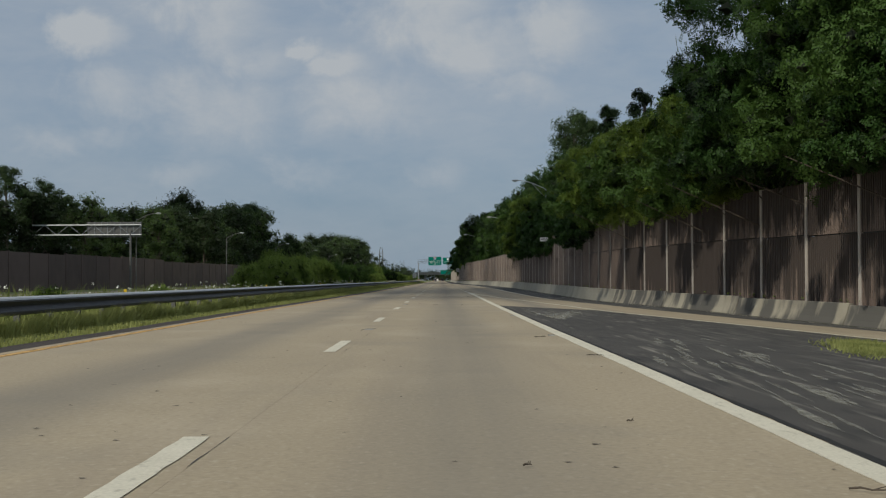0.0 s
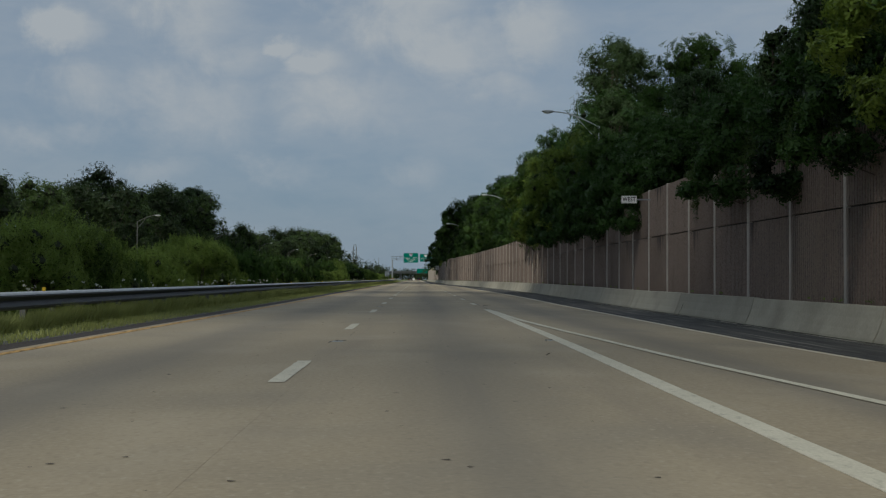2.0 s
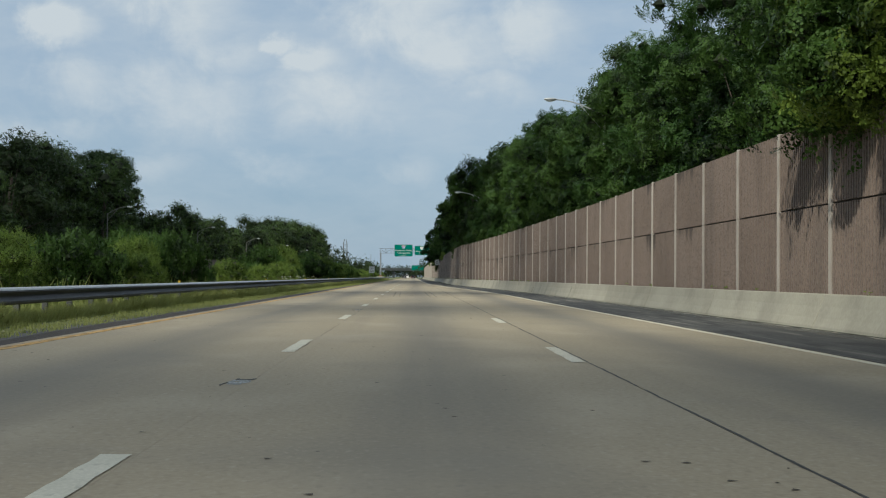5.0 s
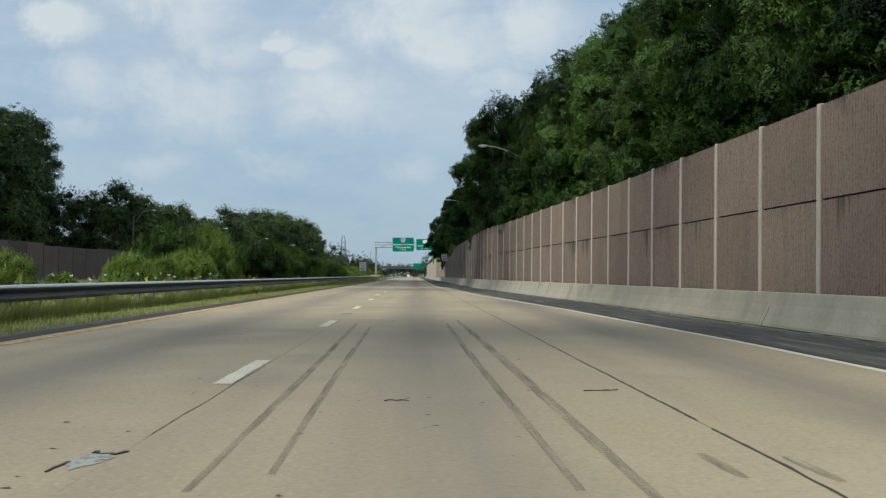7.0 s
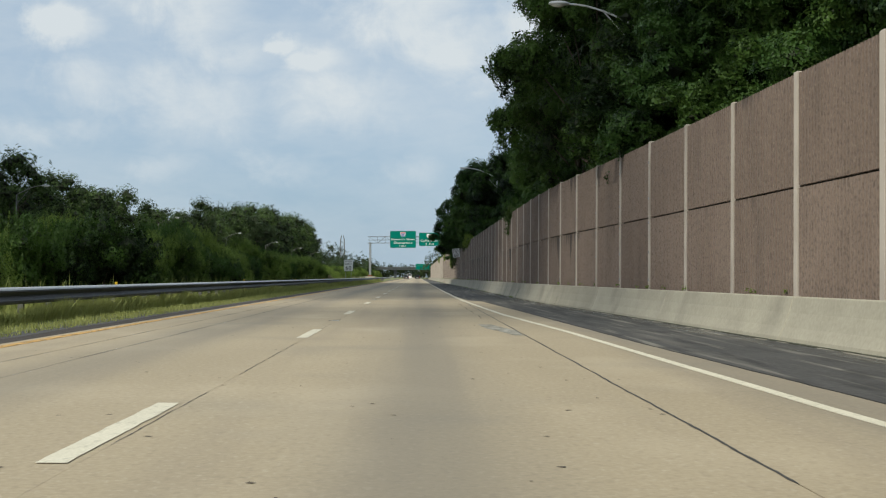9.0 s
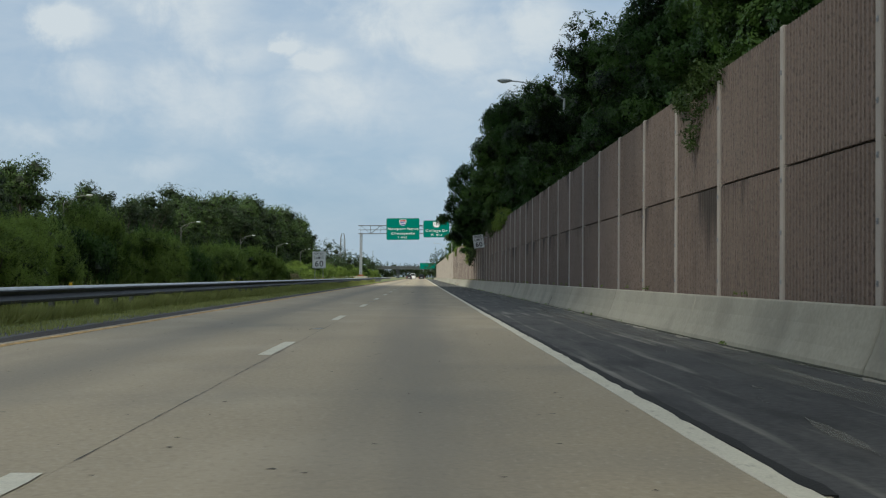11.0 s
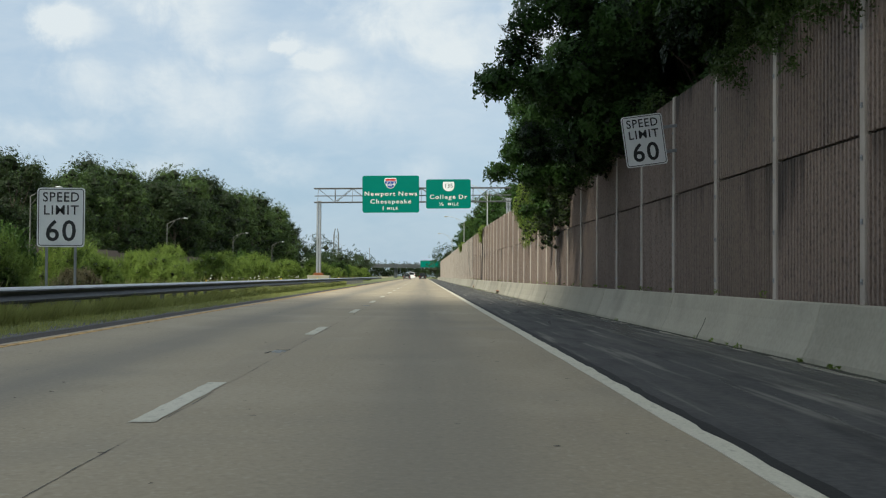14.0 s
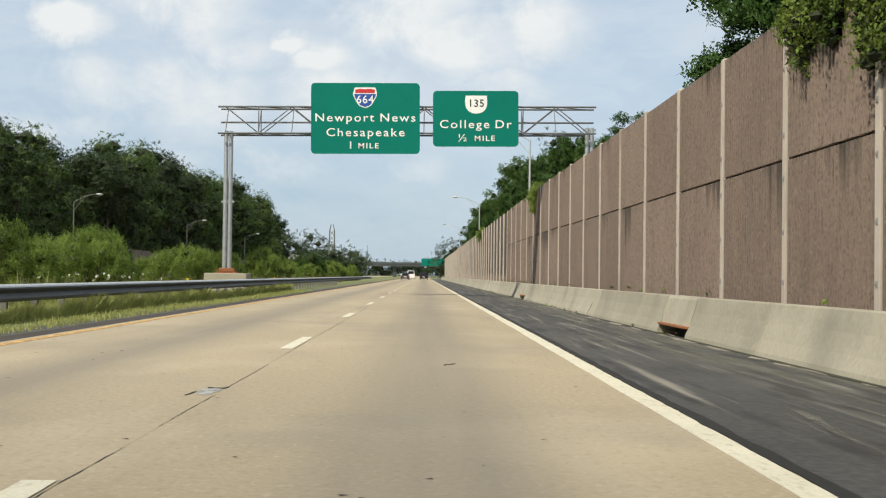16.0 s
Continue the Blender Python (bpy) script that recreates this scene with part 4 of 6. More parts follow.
# the sound wall beyond the opposite carriageway
far_wall = empty("wall_far", (0, 0, 0), "dark brown sound wall beyond the opposite carriageway", "wall", kind="structure")
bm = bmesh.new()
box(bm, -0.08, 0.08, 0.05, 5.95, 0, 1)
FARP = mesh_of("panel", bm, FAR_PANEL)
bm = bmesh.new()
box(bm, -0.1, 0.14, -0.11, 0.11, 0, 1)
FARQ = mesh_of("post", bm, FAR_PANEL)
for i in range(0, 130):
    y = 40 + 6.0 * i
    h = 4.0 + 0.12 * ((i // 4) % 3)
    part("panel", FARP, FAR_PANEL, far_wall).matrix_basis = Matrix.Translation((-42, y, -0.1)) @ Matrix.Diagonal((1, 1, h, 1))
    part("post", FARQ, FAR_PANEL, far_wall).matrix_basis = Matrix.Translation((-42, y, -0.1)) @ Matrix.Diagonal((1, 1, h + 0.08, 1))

# ---------------------------------------------------------------- guardrail
def beam_mesh(length):
    wave = [(0.0, 0.37), (0.04, 0.38), (0.078, 0.40), (0.085, 0.445), (0.04, 0.505), (0.005, 0.545), (0.04, 0.58), (0.085, 0.625), (0.078, 0.655), (0.060, 0.682), (0.030, 0.703), (-0.005, 0.713), (-0.035, 0.715)]
    v, f = [], []
    n = len(wave)
    for y in (0, length):
        for off in (0.0, -0.005):
            v += [(x + off, y, z) for x, z in wave]
    for i in range(n - 1):
        f.append((i, i + 1, 2 * n + i + 1, 2 * n + i))
        f.append((n + i, 3 * n + i, 3 * n + i + 1, n + i + 1))
    f += [(n - 1, 2 * n - 1, 4 * n - 1, 3 * n - 1), (0, 2 * n, 3 * n, n)]
    me = bpy.data.meshes.new("beam")
    me.from_pydata(v, [], f)
    me.materials.append(RAIL_SHADED_FACE)
    me.materials.append(RAIL_LIT_TOP)
    # faces near the top edge get the pale sunlit copy of the steel
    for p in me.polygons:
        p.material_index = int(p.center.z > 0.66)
    return me


guardrail = empty("guardrail", (RAIL_X, 0, 0), "galvanised steel guardrail on posts along the grass verge", "guardrail", kind="structure")
BEAM = beam_mesh(7.64)
bm = bmesh.new()
box(bm, -0.20, -0.08, -0.05, 0.05, -0.1, 0.70, 0.01)
RPOST = mesh_of("rail_post", bm, POLE_STEEL)
bm = bmesh.new()
box(bm, -0.08, -0.006, -0.07, 0.07, 0.40, 0.70, 0.01)
BLOCK = mesh_of("blockout", bm, TIMBER)
bm = bmesh.new()
box(bm, -0.035, 0.035, -0.012, 0.012, 0.715, 0.79, 0.008)
RFLECT = mesh_of("reflector", bm, REFLECTOR)
for i in range(0, 82):
    part("beam", BEAM, STEEL, guardrail).location = (0, 7.62 * i - 8, 0)
for i in range(0, 290):
    part("rail_post", RPOST, POLE_STEEL, guardrail).location = (0, 1.905 * i - 7.5, 0)
    if i < 260:
        part("blockout", BLOCK, TIMBER, guardrail).location = (0, 1.905 * i - 7.5, 0)
for i in range(0, 22):
    part("reflector", RFLECT, REFLECTOR, guardrail, "small yellow reflector").location = (-0.04, 24.4 * i + 6, 0)


# ---------------------------------------------------------------- signs
def rounded_board(w, h, r, depth=0.006):
    bm = bmesh.new()
    pts = []
    for cx, cz, a0 in ((w / 2 - r, h / 2 - r, 0), (-w / 2 + r, h / 2 - r, 90), (-w / 2 + r, -h / 2 + r, 180), (w / 2 - r, -h / 2 + r, 270)):
        for k in range(6):
            a = radians(a0 + 18 * k)
            pts.append((cx + r * math.cos(a), cz + r * math.sin(a)))
    front = [bm.verts.new((x, 0, z)) for x, z in pts]
    rear = [bm.verts.new((x, depth, z)) for x, z in pts]
    bm.faces.new(front)
    bm.faces.new(list(reversed(rear)))
    for i in range(len(pts)):
        j = (i + 1) % len(pts)
        bm.faces.new((front[j], front[i], rear[i], rear[j]))
    bmesh.ops.recalc_face_normals(bm, faces=bm.faces)
    return bm


def rim(w, h, r, t, depth=0.004):
    """A raised border line inside a board."""
    bm = bmesh.new()
    loops = []
    for d in (0, t):
        for yy in (-depth, 0.001):
            loop = []
            rr = max(r - d, 0.01)
            for cx, cz, a0 in ((w / 2 - d - rr, h / 2 - d - rr, 0), (-w / 2 + d + rr, h / 2 - d - rr, 90), (-w / 2 + d + rr, -h / 2 + d + rr, 180), (w / 2 - d - rr, -h / 2 + d + rr, 270)):
                for k in range(5):
                    a = radians(a0 + 22.5 * k)
                    loop.append(bm.verts.new((cx + rr * math.cos(a), yy, cz + rr * math.sin(a))))
            loops.append(loop)
    of, ob_, nf, nb = loops
    n = len(of)
    for i in range(n):
        j = (i + 1) % n
        bm.faces.new((of[i], of[j], nf[j], nf[i]))
        bm.faces.new((of[j], of[i], ob_[i], ob_[j]))
        bm.faces.new((nf[i], nf[j], nb[j], nb[i]))
    bmesh.ops.recalc_face_normals(bm, faces=bm.faces)
    return bm


def plate(points, y0, y1):
    bm = bmesh.new()
    a = [bm.verts.new((x, y0, z)) for x, z in points]
    b = [bm.verts.new((x, y1, z)) for x, z in points]
    bm.faces.new(a)
    bm.faces.new(list(reversed(b)))
    for i in range(len(points)):
        j = (i + 1) % len(points)
        bm.faces.new((a[j], a[i], b[i], b[j]))
    bmesh.ops.recalc_face_normals(bm, faces=bm.faces)
    return bm


def shield_points(w, h):
    """A broad shield with a pointed foot."""
    pts = []
    for t in range(0, 13):
        u = t / 12
        half = w / 2 * (0.86 + 0.14 * math.sin(math.pi * min(u * 1.6, 1))) * math.sqrt(max(0, 1 - max(0, (u - 0.35) / 0.65) ** 2.0))
        pts.append((half, h / 2 - u * h))
    return [(-x, z) for x, z in pts] + [(x, z) for x, z in reversed(pts[:-1])]


def speed_sign(at, w, h, post_h=0.0, label=""):
    s = empty("speed_limit_sign", at, label, "road sign")
    part("board", rounded_board(w, h, 0.07 * w), SIGN_WHITE, s, "white board with black border")
    part("border", rim(w * 0.95, h * 0.96, 0.06 * w, 0.016 * w), SIGN_BLACK, s)
    letters("SPEED", 0.285 * w, SIGN_BLACK, s, (0, -0.006, h * 0.335), "legend", "black word SPEED", 0.92, 0.002)
    letters("LIMIT", 0.285 * w, SIGN_BLACK, s, (0, -0.006, h * 0.115), "legend", "black word LIMIT", 1.0, 0.002)
    letters("60", 0.62 * w, SIGN_BLACK, s, (0, -0.006, -h * 0.245), "legend", "black number 60", 1.0, 0.008)
    if post_h:
        for dx in (-0.3 * w, 0.3 * w):
            bm = bmesh.new()
            box(bm, dx - 0.03, dx + 0.03, 0.012, 0.07, -h / 2 - post_h, h * 0.35, 0.008)
            part("sign_post", bm, DULL_STEEL, s)
    else:
        bm = bmesh.new()
        box(bm, 0.0, w / 2 + 0.55, 0.01, 0.05, h * 0.18, h * 0.24, 0.006)
        box(bm, 0.0, w / 2 + 0.55, 0.01, 0.05, -h * 0.30, -h * 0.24, 0.006)
        part("bracket", bm, DULL_STEEL, s)
    return s


speed_sign(Matrix.Translation((-9.235, 406.1, 2.43)), 1.22, 1.52, 1.75, "white speed limit sign on steel posts behind the guardrail")
speed_sign(pose(5.12, 402.6, 4.14, 0, -8, 0), 0.95, 1.18, 0, "white speed limit sign bracketed to the sound wall under foliage")

# small direction plate on the wall
plate_sign = empty("route_direction_sign", (8.68, 107.0, 4.475), "small white direction plate half hidden by branches", "road sign")
part("board", rounded_board(0.69, 0.335, 0.03), SIGN_WHITE, plate_sign)
part("border", rim(0.665, 0.31, 0.025, 0.009), SIGN_BLACK, plate_sign)
letters("WEST", 0.26, SIGN_BLACK, plate_sign, (0, -0.006, 0), "legend", "black word", 0.78, 0.006)
bm = bmesh.new()
box(bm, 0.1, 0.95, 0.01, 0.05, -0.03, 0.03, 0.006)
part("bracket", bm, DULL_STEEL, plate_sign)

# ---------------------------------------------------------------- sign gantry
GY = 485.5
gantry = empty("sign_gantry", (0, GY, 0), "galvanised steel truss gantry spanning the carriageway", "gantry")


def column(x, z0, z1):
    bm = bmesh.new()
    for dx in (-0.115, 0.115):
        tube(bm, (x + dx, 0.6, z0), (x + dx, 0.6, z1), 0.11, 0.10, 16)
    for z in (z1 - 0.1, (z0 + z1) / 2):
        box(bm, x - 0.3, x + 0.3, 0.53, 0.67, z - 0.05, z + 0.05, 0.01)
    part("column", bm, STEEL, gantry, smooth=False)
    bm = bmesh.new()
    box(bm, x - 0.5, x + 0.5, 0.2, 1.0, z0 - 0.05, z0 + 0.02, 0.01)
    for dx in (-0.4, 0.4):
        for dy in (0.3, 0.9):
            tube(bm, (x + dx, dy, z0), (x + dx, dy, z0 + 0.16), 0.035, n=6)
    box(bm, x - 0.36, x + 0.36, 0.42, 0.78, z0 + 0.02, z0 + 0.22, 0.04)
    part("base_plate", bm, RUST, gantry, "rusty bolted base plate")


column(-9.40, 1.0, 7.75)
column(7.85, 0.3, 8.15)
GX0, GX1 = -9.85, 8.1


def gz(x):
    return 7.60 + 0.23 * (x - GX0) / (GX1 - GX0)


for dz, dy in ((0, 0.15), (1.26, 0.15), (0, 1.05), (1.26, 1.05), (0.62, 1.05)):
    bm = bmesh.new()
    tube(bm, (GX0, dy, gz(GX0) + dz), (GX1, dy, gz(GX1) + dz), 0.045, n=10)
    part("chord", bm, GANTRY_STEEL, gantry)
bays = 11
for i in range(bays):
    xa, xb = GX0 + 0.35 + (GX1 - GX0 - 0.7) * i / bays, GX0 + 0.35 + (GX1 - GX0 - 0.7) * (i + 1) / bays
    for dy in (0.15, 1.05):
        bm = bmesh.new()
        if i % 2:
            tube(bm, (xa, dy, gz(xa)), (xb, dy, gz(xb) + 1.26), 0.026, n=6)
            tube(bm, (xa, dy, gz(xa)), (xa, dy, gz(xa) + 1.26), 0.026, n=6)
        else:
            tube(bm, (xa, dy, gz(xa) + 1.26), (xb, dy, gz(xb)), 0.026, n=6)
        part("brace", bm, GANTRY_STEEL, gantry)
    bm = bmesh.new()
    tube(bm, (xa, 0.15, gz(xa)), (xb, 1.05, gz(xb)), 0.022, n=6)
    tube(bm, (xa, 0.15, gz(xa) + 1.26), (xb, 1.05, gz(xb) + 1.26), 0.022, n=6)
    tube(bm, (xa, 0.15, gz(xa)), (xa, 1.05, gz(xa) + 1.26), 0.022, n=6)
    part("brace", bm, GANTRY_STEEL, gantry)
footing = new("gantry_footing", None)
footing.matrix_basis = Matrix.Translation((-9.35, GY + 0.6, 0))
tagged(footing, "weathered concrete footing block under the gantry column", "footing")
bm = bmesh.new()
box(bm, -1.0, 1.0, -0.75, 0.75, -0.2, 0.97, 0.04)
part("block", bm, BARRIER, footing)


def guide_sign(at, w, h, label):
    s = empty("guide_sign", at, label, "road sign", "overhead guide signs")
    part("board", rounded_board(w, h, 0.19), SIGN_GREEN, s)
    bm = bmesh.new()
    for k in range(4):
        x = -w * 0.38 + w * 0.76 * k / 3
        box(bm, x - 0.03, x + 0.03, 0.008, 0.20, -h / 2, h / 2, 0.006)
    part("stiffener", bm, STEEL, s)
    return s


sa = guide_sign(Matrix.Translation((-2.865, GY - 0.08, 8.37)) @ pose(0, 0, 0, 0, -0.7, 0), 5.14, 3.36, "green overhead guide sign with an interstate shield")
legend_line("Newport News", 0.55, SIGN_WHITE, sa, (0, -0.007, 0.02), "white word", 1.16, 0.003, 1.22)
letters("Chesapeake", 0.55, SIGN_WHITE, sa, (0, -0.007, -0.68), "legend", "white word Chesapeake", 1.16, 0.003, 1.22)
letters("1", 0.50, SIGN_WHITE, sa, (-0.70, -0.007, -1.29), "legend", "white number 1", 1.1, 0.003)
letters("MILE", 0.36, SIGN_WHITE, sa, (0.14, -0.007, -1.31), "legend", "white word MILE", 1.15, 0.003, 1.25)
sh = part("shield", plate(shield_points(1.12, 0.98), -0.004, 0.001), SIGN_WHITE, sa, "white shield edge")
sh.location = (-0.02, 0, 0.98)
part("shield_field", plate([(x, min(z, 0.18)) for x, z in shield_points(1.02, 0.88)], -0.008, -0.003), SIGN_BLUE, sh, "blue field")
part("shield_top", plate([(-0.46, 0.22), (-0.47, 0.38), (-0.24, 0.43), (0, 0.40), (0.24, 0.43), (0.47, 0.38), (0.46, 0.22)], -0.008, -0.003), SIGN_RED, sh, "red top band")
letters("664", 0.54, SIGN_WHITE, sh, (0, -0.012, -0.10), "legend", "white number 664", 0.95, 0.004)
sb = guide_sign(Matrix.Translation((2.355, GY - 0.08, 8.43)) @ pose(0, 0, 0, 0, -0.7, 0), 4.05, 2.65, "green overhead guide sign with a white route shield")
legend_line("College Dr", 0.55, SIGN_WHITE, sb, (0, -0.007, -0.28), "white word", 1.16, 0.003, 1.22)
letters("½", 0.50, SIGN_WHITE, sb, (-0.62, -0.007, -0.92), "legend", "white number", 1.2, 0.002)
letters("MILE", 0.36, SIGN_WHITE, sb, (0.42, -0.007, -0.94), "legend", "white word MILE", 1.15, 0.003, 1.25)
shield = [(0.5 * math.sin(radians(a)) * (1 - 0.0 * a), -0.1 - 0.38 * math.cos(radians(a))) for a in range(-80, 81, 20)]
sh2 = part("shield", plate(shield + [(0.53, 0.1), (0.5, 0.38), (-0.5, 0.38), (-0.53, 0.1)], -0.004, 0.001), SIGN_WHITE, sb, "white route shield")
sh2.location = (0.02, 0, 0.72)
letters("135", 0.50, SIGN_BLACK, sh2, (0, -0.010, 0.0), "legend", "black number 135", 0.95, 0.003)

# signs of the opposite carriageway, seen from behind
back_sign = empty("sign_gantry", (-46, 161, 0), "grey back of an overhead sign on a steel arm", "gantry")
bm = bmesh.new()
for x, z in ((5.9, 0),):
    tube(bm, (x - 1.0, 0, -0.1), (x - 1.0, 0, 7.6), 0.16, 0.13, 12)
part("column", bm, POLE_STEEL, back_sign)
for z in (7.05, 8.35):
    bm = bmesh.new()
    tube(bm, (-8, 0, z), (6.3, 0, z), 0.085, n=8)
    part("chord", bm, LAMP_GREY, back_sign)
for k in range(9):
    bm = bmesh.new()
    tube(bm, (-8 + 1.6 * k, 0, 7.05 + 1.3 * (k % 2)), (-6.4 + 1.6 * k, 0, 8.35 - 1.3 * (k % 2)), 0.035, n=6)
    part("brace", bm, STEEL, back_sign)
bm = bmesh.new()
box(bm, -0.9, 6.3, 0.14, 0.20, 6.75, 8.75, 0.02)
board = part("board", bm, POLE_STEEL, back_sign, "dull grey ribbed sign back")
for k in range(9):
    x = -0.7 + 0.85 * k
    bm = bmesh.new()
    box(bm, x - 0.04, x + 0.04, 0.07, 0.138, 6.75, 8.75)
    part("rib", bm, DULL_STEEL, board)


# ---------------------------------------------------------------- street lamps
def street_lamp(at, side, reach, high, label, metal):
    s = empty("street_lamp", at, label, "street lamp", "street lamps along the highway")
    bm = bmesh.new()
    tube(bm, (0, 0, -0.2), (0, 0, high - 0.9), 0.085, 0.06, 12)
    part("pole", bm, metal, s)
    bm = bmesh.new()
    last = None
    for k in range(9):
        u = k / 8
        p = Vector((side * reach * u, 0, high - 0.95 + 0.95 * math.sin(u * math.pi / 2)))
        if last is not None:
            tube(bm, last, p, 0.04, 0.035, 8)
        last = p
    tube(bm, (0, 0, high - 1.9), (side * reach * 0.5, 0, high - 0.32), 0.025, n=6)
    part("arm", bm, metal, s)
    bm = bmesh.new()
    g = bmesh.ops.create_uvsphere(bm, u_segments=14, v_segments=8, radius=1)
    bmesh.ops.scale(bm, vec=(0.42, 0.17, 0.10), verts=g["verts"])
    bmesh.ops.translate(bm, vec=(side * (reach + 0.32), 0, high + 0.02), verts=g["verts"])
    head = part("lamp_head", bm, LAMP_GREY, s, "cobra-head lamp housing", True)
    bm = bmesh.new()
    g = bmesh.ops.create_uvsphere(bm, u_segments=12, v_segments=6, radius=1)
    bmesh.ops.scale(bm, vec=(0.26, 0.13, 0.09), verts=g["verts"])
    bmesh.ops.translate(bm, vec=(side * (reach + 0.36), 0, high - 0.04), verts=g["verts"])
    part("lens", bm, LENS, head, "milky lamp glass", True)
    return s


for hx, y in ((14.0, 48.5), (7.7, 130.8), (7.9, 207.5), (5.4, 288.2), (4.5, 360.0), (4.2, 437.5), (4.2, 514.0), (4.2, 592.0), (4.2, 680.0)):
    street_lamp((hx + 3.2, y, 0.2), -1, 2.9, 11.35, "grey street lamp rising behind the sound wall", LAMP_GREY)
for k in range(10):
    street_lamp((-40.6, 94 + 68.0 * k, -0.1), 1, 2.6, 10.0, "grimy street lamp beside the far sound wall", POLE_STEEL)


# ---------------------------------------------------------------- trees
OCTA = [(1, 0, 0), (-1, 0, 0), (0, 1, 0), (0, -1, 0), (0, 0, 1), (0, 0, -1)]
OCTA_F = [(0, 2, 4), (2, 1, 4), (1, 3, 4), (3, 0, 4), (2, 0, 5), (1, 2, 5), (3, 1, 5), (0, 3, 5)]


def leaf_mesh(name, centres, radii, per, leaf, seed, material, droop=0.0, thin=0.42, core=0.0):
    """Many small leaves, each a folded blade of its own, spread over the outside of clumps; core sets a dark solid
    inside each.
    """
    rng = np.random.default_rng(seed)
    n = len(centres) * per
    c = np.repeat(np.asarray(centres, float), per, axis=0)
    r = np.repeat(np.asarray(radii, float), per)
    d = rng.normal(size=(n, 3))
    d[:, 2] = d[:, 2] * 0.85 + 0.15
    d /= np.linalg.norm(d, axis=1)[:, None]
    dist = rng.uniform(0.35, 1.0, n) ** 0.5 * rng.normal(1.0, 0.14, n)
    p = c + d * (r * dist)[:, None] * np.array([1, 1, 0.8])
    up = d + rng.normal(size=(n, 3)) * 0.45
    up /= np.linalg.norm(up, axis=1)[:, None]
    a = np.cross(up, rng.normal(size=(n, 3)))
    a /= np.linalg.norm(a, axis=1)[:, None]
    a[:, 2] -= droop
    b = np.cross(up, a)
    size = leaf * rng.uniform(0.6, 1.35, n)[:, None]
    verts = np.empty((n, 3, 3))
    verts[:, 0] = p - a * size * 0.45 - b * size * thin
    verts[:, 1] = p - a * size * 0.35 + b * size * thin
    verts[:, 2] = p + a * size * 0.65 + up * size * 0.1
    verts = verts.reshape(-1, 3).tolist()
    faces = np.arange(n * 3).reshape(-1, 3).tolist()
    # added dark solids stand in for shade between the inner leaves
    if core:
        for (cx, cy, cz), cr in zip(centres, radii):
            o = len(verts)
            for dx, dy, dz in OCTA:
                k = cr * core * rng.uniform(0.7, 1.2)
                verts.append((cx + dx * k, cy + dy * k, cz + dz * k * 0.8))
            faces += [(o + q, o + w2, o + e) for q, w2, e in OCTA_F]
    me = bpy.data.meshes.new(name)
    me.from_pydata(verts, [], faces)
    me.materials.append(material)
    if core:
        me.materials.append(SHADE_CORE)
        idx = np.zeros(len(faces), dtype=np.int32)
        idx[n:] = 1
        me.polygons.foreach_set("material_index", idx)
    return me


def trunk_mesh(limbs, h, r, seed):
    rng = random.Random(seed)
    bm = bmesh.new()
    last, rr = Vector((0, 0, -0.2)), r
    k = 5
    for i in range(k):
        p = Vector((rng.uniform(-0.12, 0.12) * i, rng.uniform(-0.12, 0.12) * i, h * 0.72 * (i + 1) / k))
        tube(bm, last, p, rr, rr * 0.82, 8)
        last, rr = p, rr * 0.82
    for c in limbs:
        z = max(h * 0.2, c[2] * rng.uniform(0.45, 0.75))
        tube(bm, (0, 0, min(z, h * 0.7)), c, r * 0.2, r * 0.05, 5)
    return mesh_of("trunk", bm, BARK)


def broadleaf(seed, h, rad, low, clumps, per, leaf, material, big=1.0, reach=0.0):
    """Boughs of several clumps on an uneven crown, wider above than below, with gaps between and sprays that
    break the outline; reach leans the lower boughs out to one side, over the wall."""
    rng = random.Random(seed)
    cs, rs = [], []
    each = 6
    boughs = clumps // each
    for i in range(boughs):
        u = (i + rng.random()) / boughs
        z = low + (h - low) * (0.04 + 0.90 * u ** 0.9)
        t = (z - low) / (h - low)
        wide = max(rad * (0.55 + 0.95 * t - 1.3 * t ** 2.6) * rng.uniform(0.72, 1.22), rad * 0.15)
        if big > 1.2:
            wide = rad * max(0.12, math.sqrt(1.0 - min(t, 1.0) ** 2.4)) * rng.uniform(0.85, 1.05)
        a = i * 2.399 + rng.uniform(-0.7, 0.7)
        k = rng.uniform(0.45, 1.0) ** 0.6
        x0, y0 = wide * k * math.cos(a), wide * k * math.sin(a)
        if reach:
            side = max(0.0, -math.cos(a) * k) * max(0.0, 1.0 - 0.75 * t)
            x0 -= reach * side
            z -= 0.9 * side * min(1.0, reach / 2.0)
        size = rad * rng.uniform(0.20, 0.36)
        for j in range(each):
            out = 0.66 + 0.6 * j / (each - 1)
            x1 = x0 * out + rng.gauss(0, 0.42) * size
            y1 = y0 * out + rng.gauss(0, 0.42) * size
            cs.append((x1, y1, z + rng.gauss(0, 0.40) * size - 0.15 * j / each * size))
            rs.append(rad * rng.uniform(0.75, 1.2) * (0.31 - 0.17 * j / each) * big)
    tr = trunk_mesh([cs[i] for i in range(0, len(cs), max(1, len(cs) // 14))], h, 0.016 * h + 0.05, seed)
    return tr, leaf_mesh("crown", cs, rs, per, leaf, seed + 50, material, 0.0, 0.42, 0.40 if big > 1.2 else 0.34)


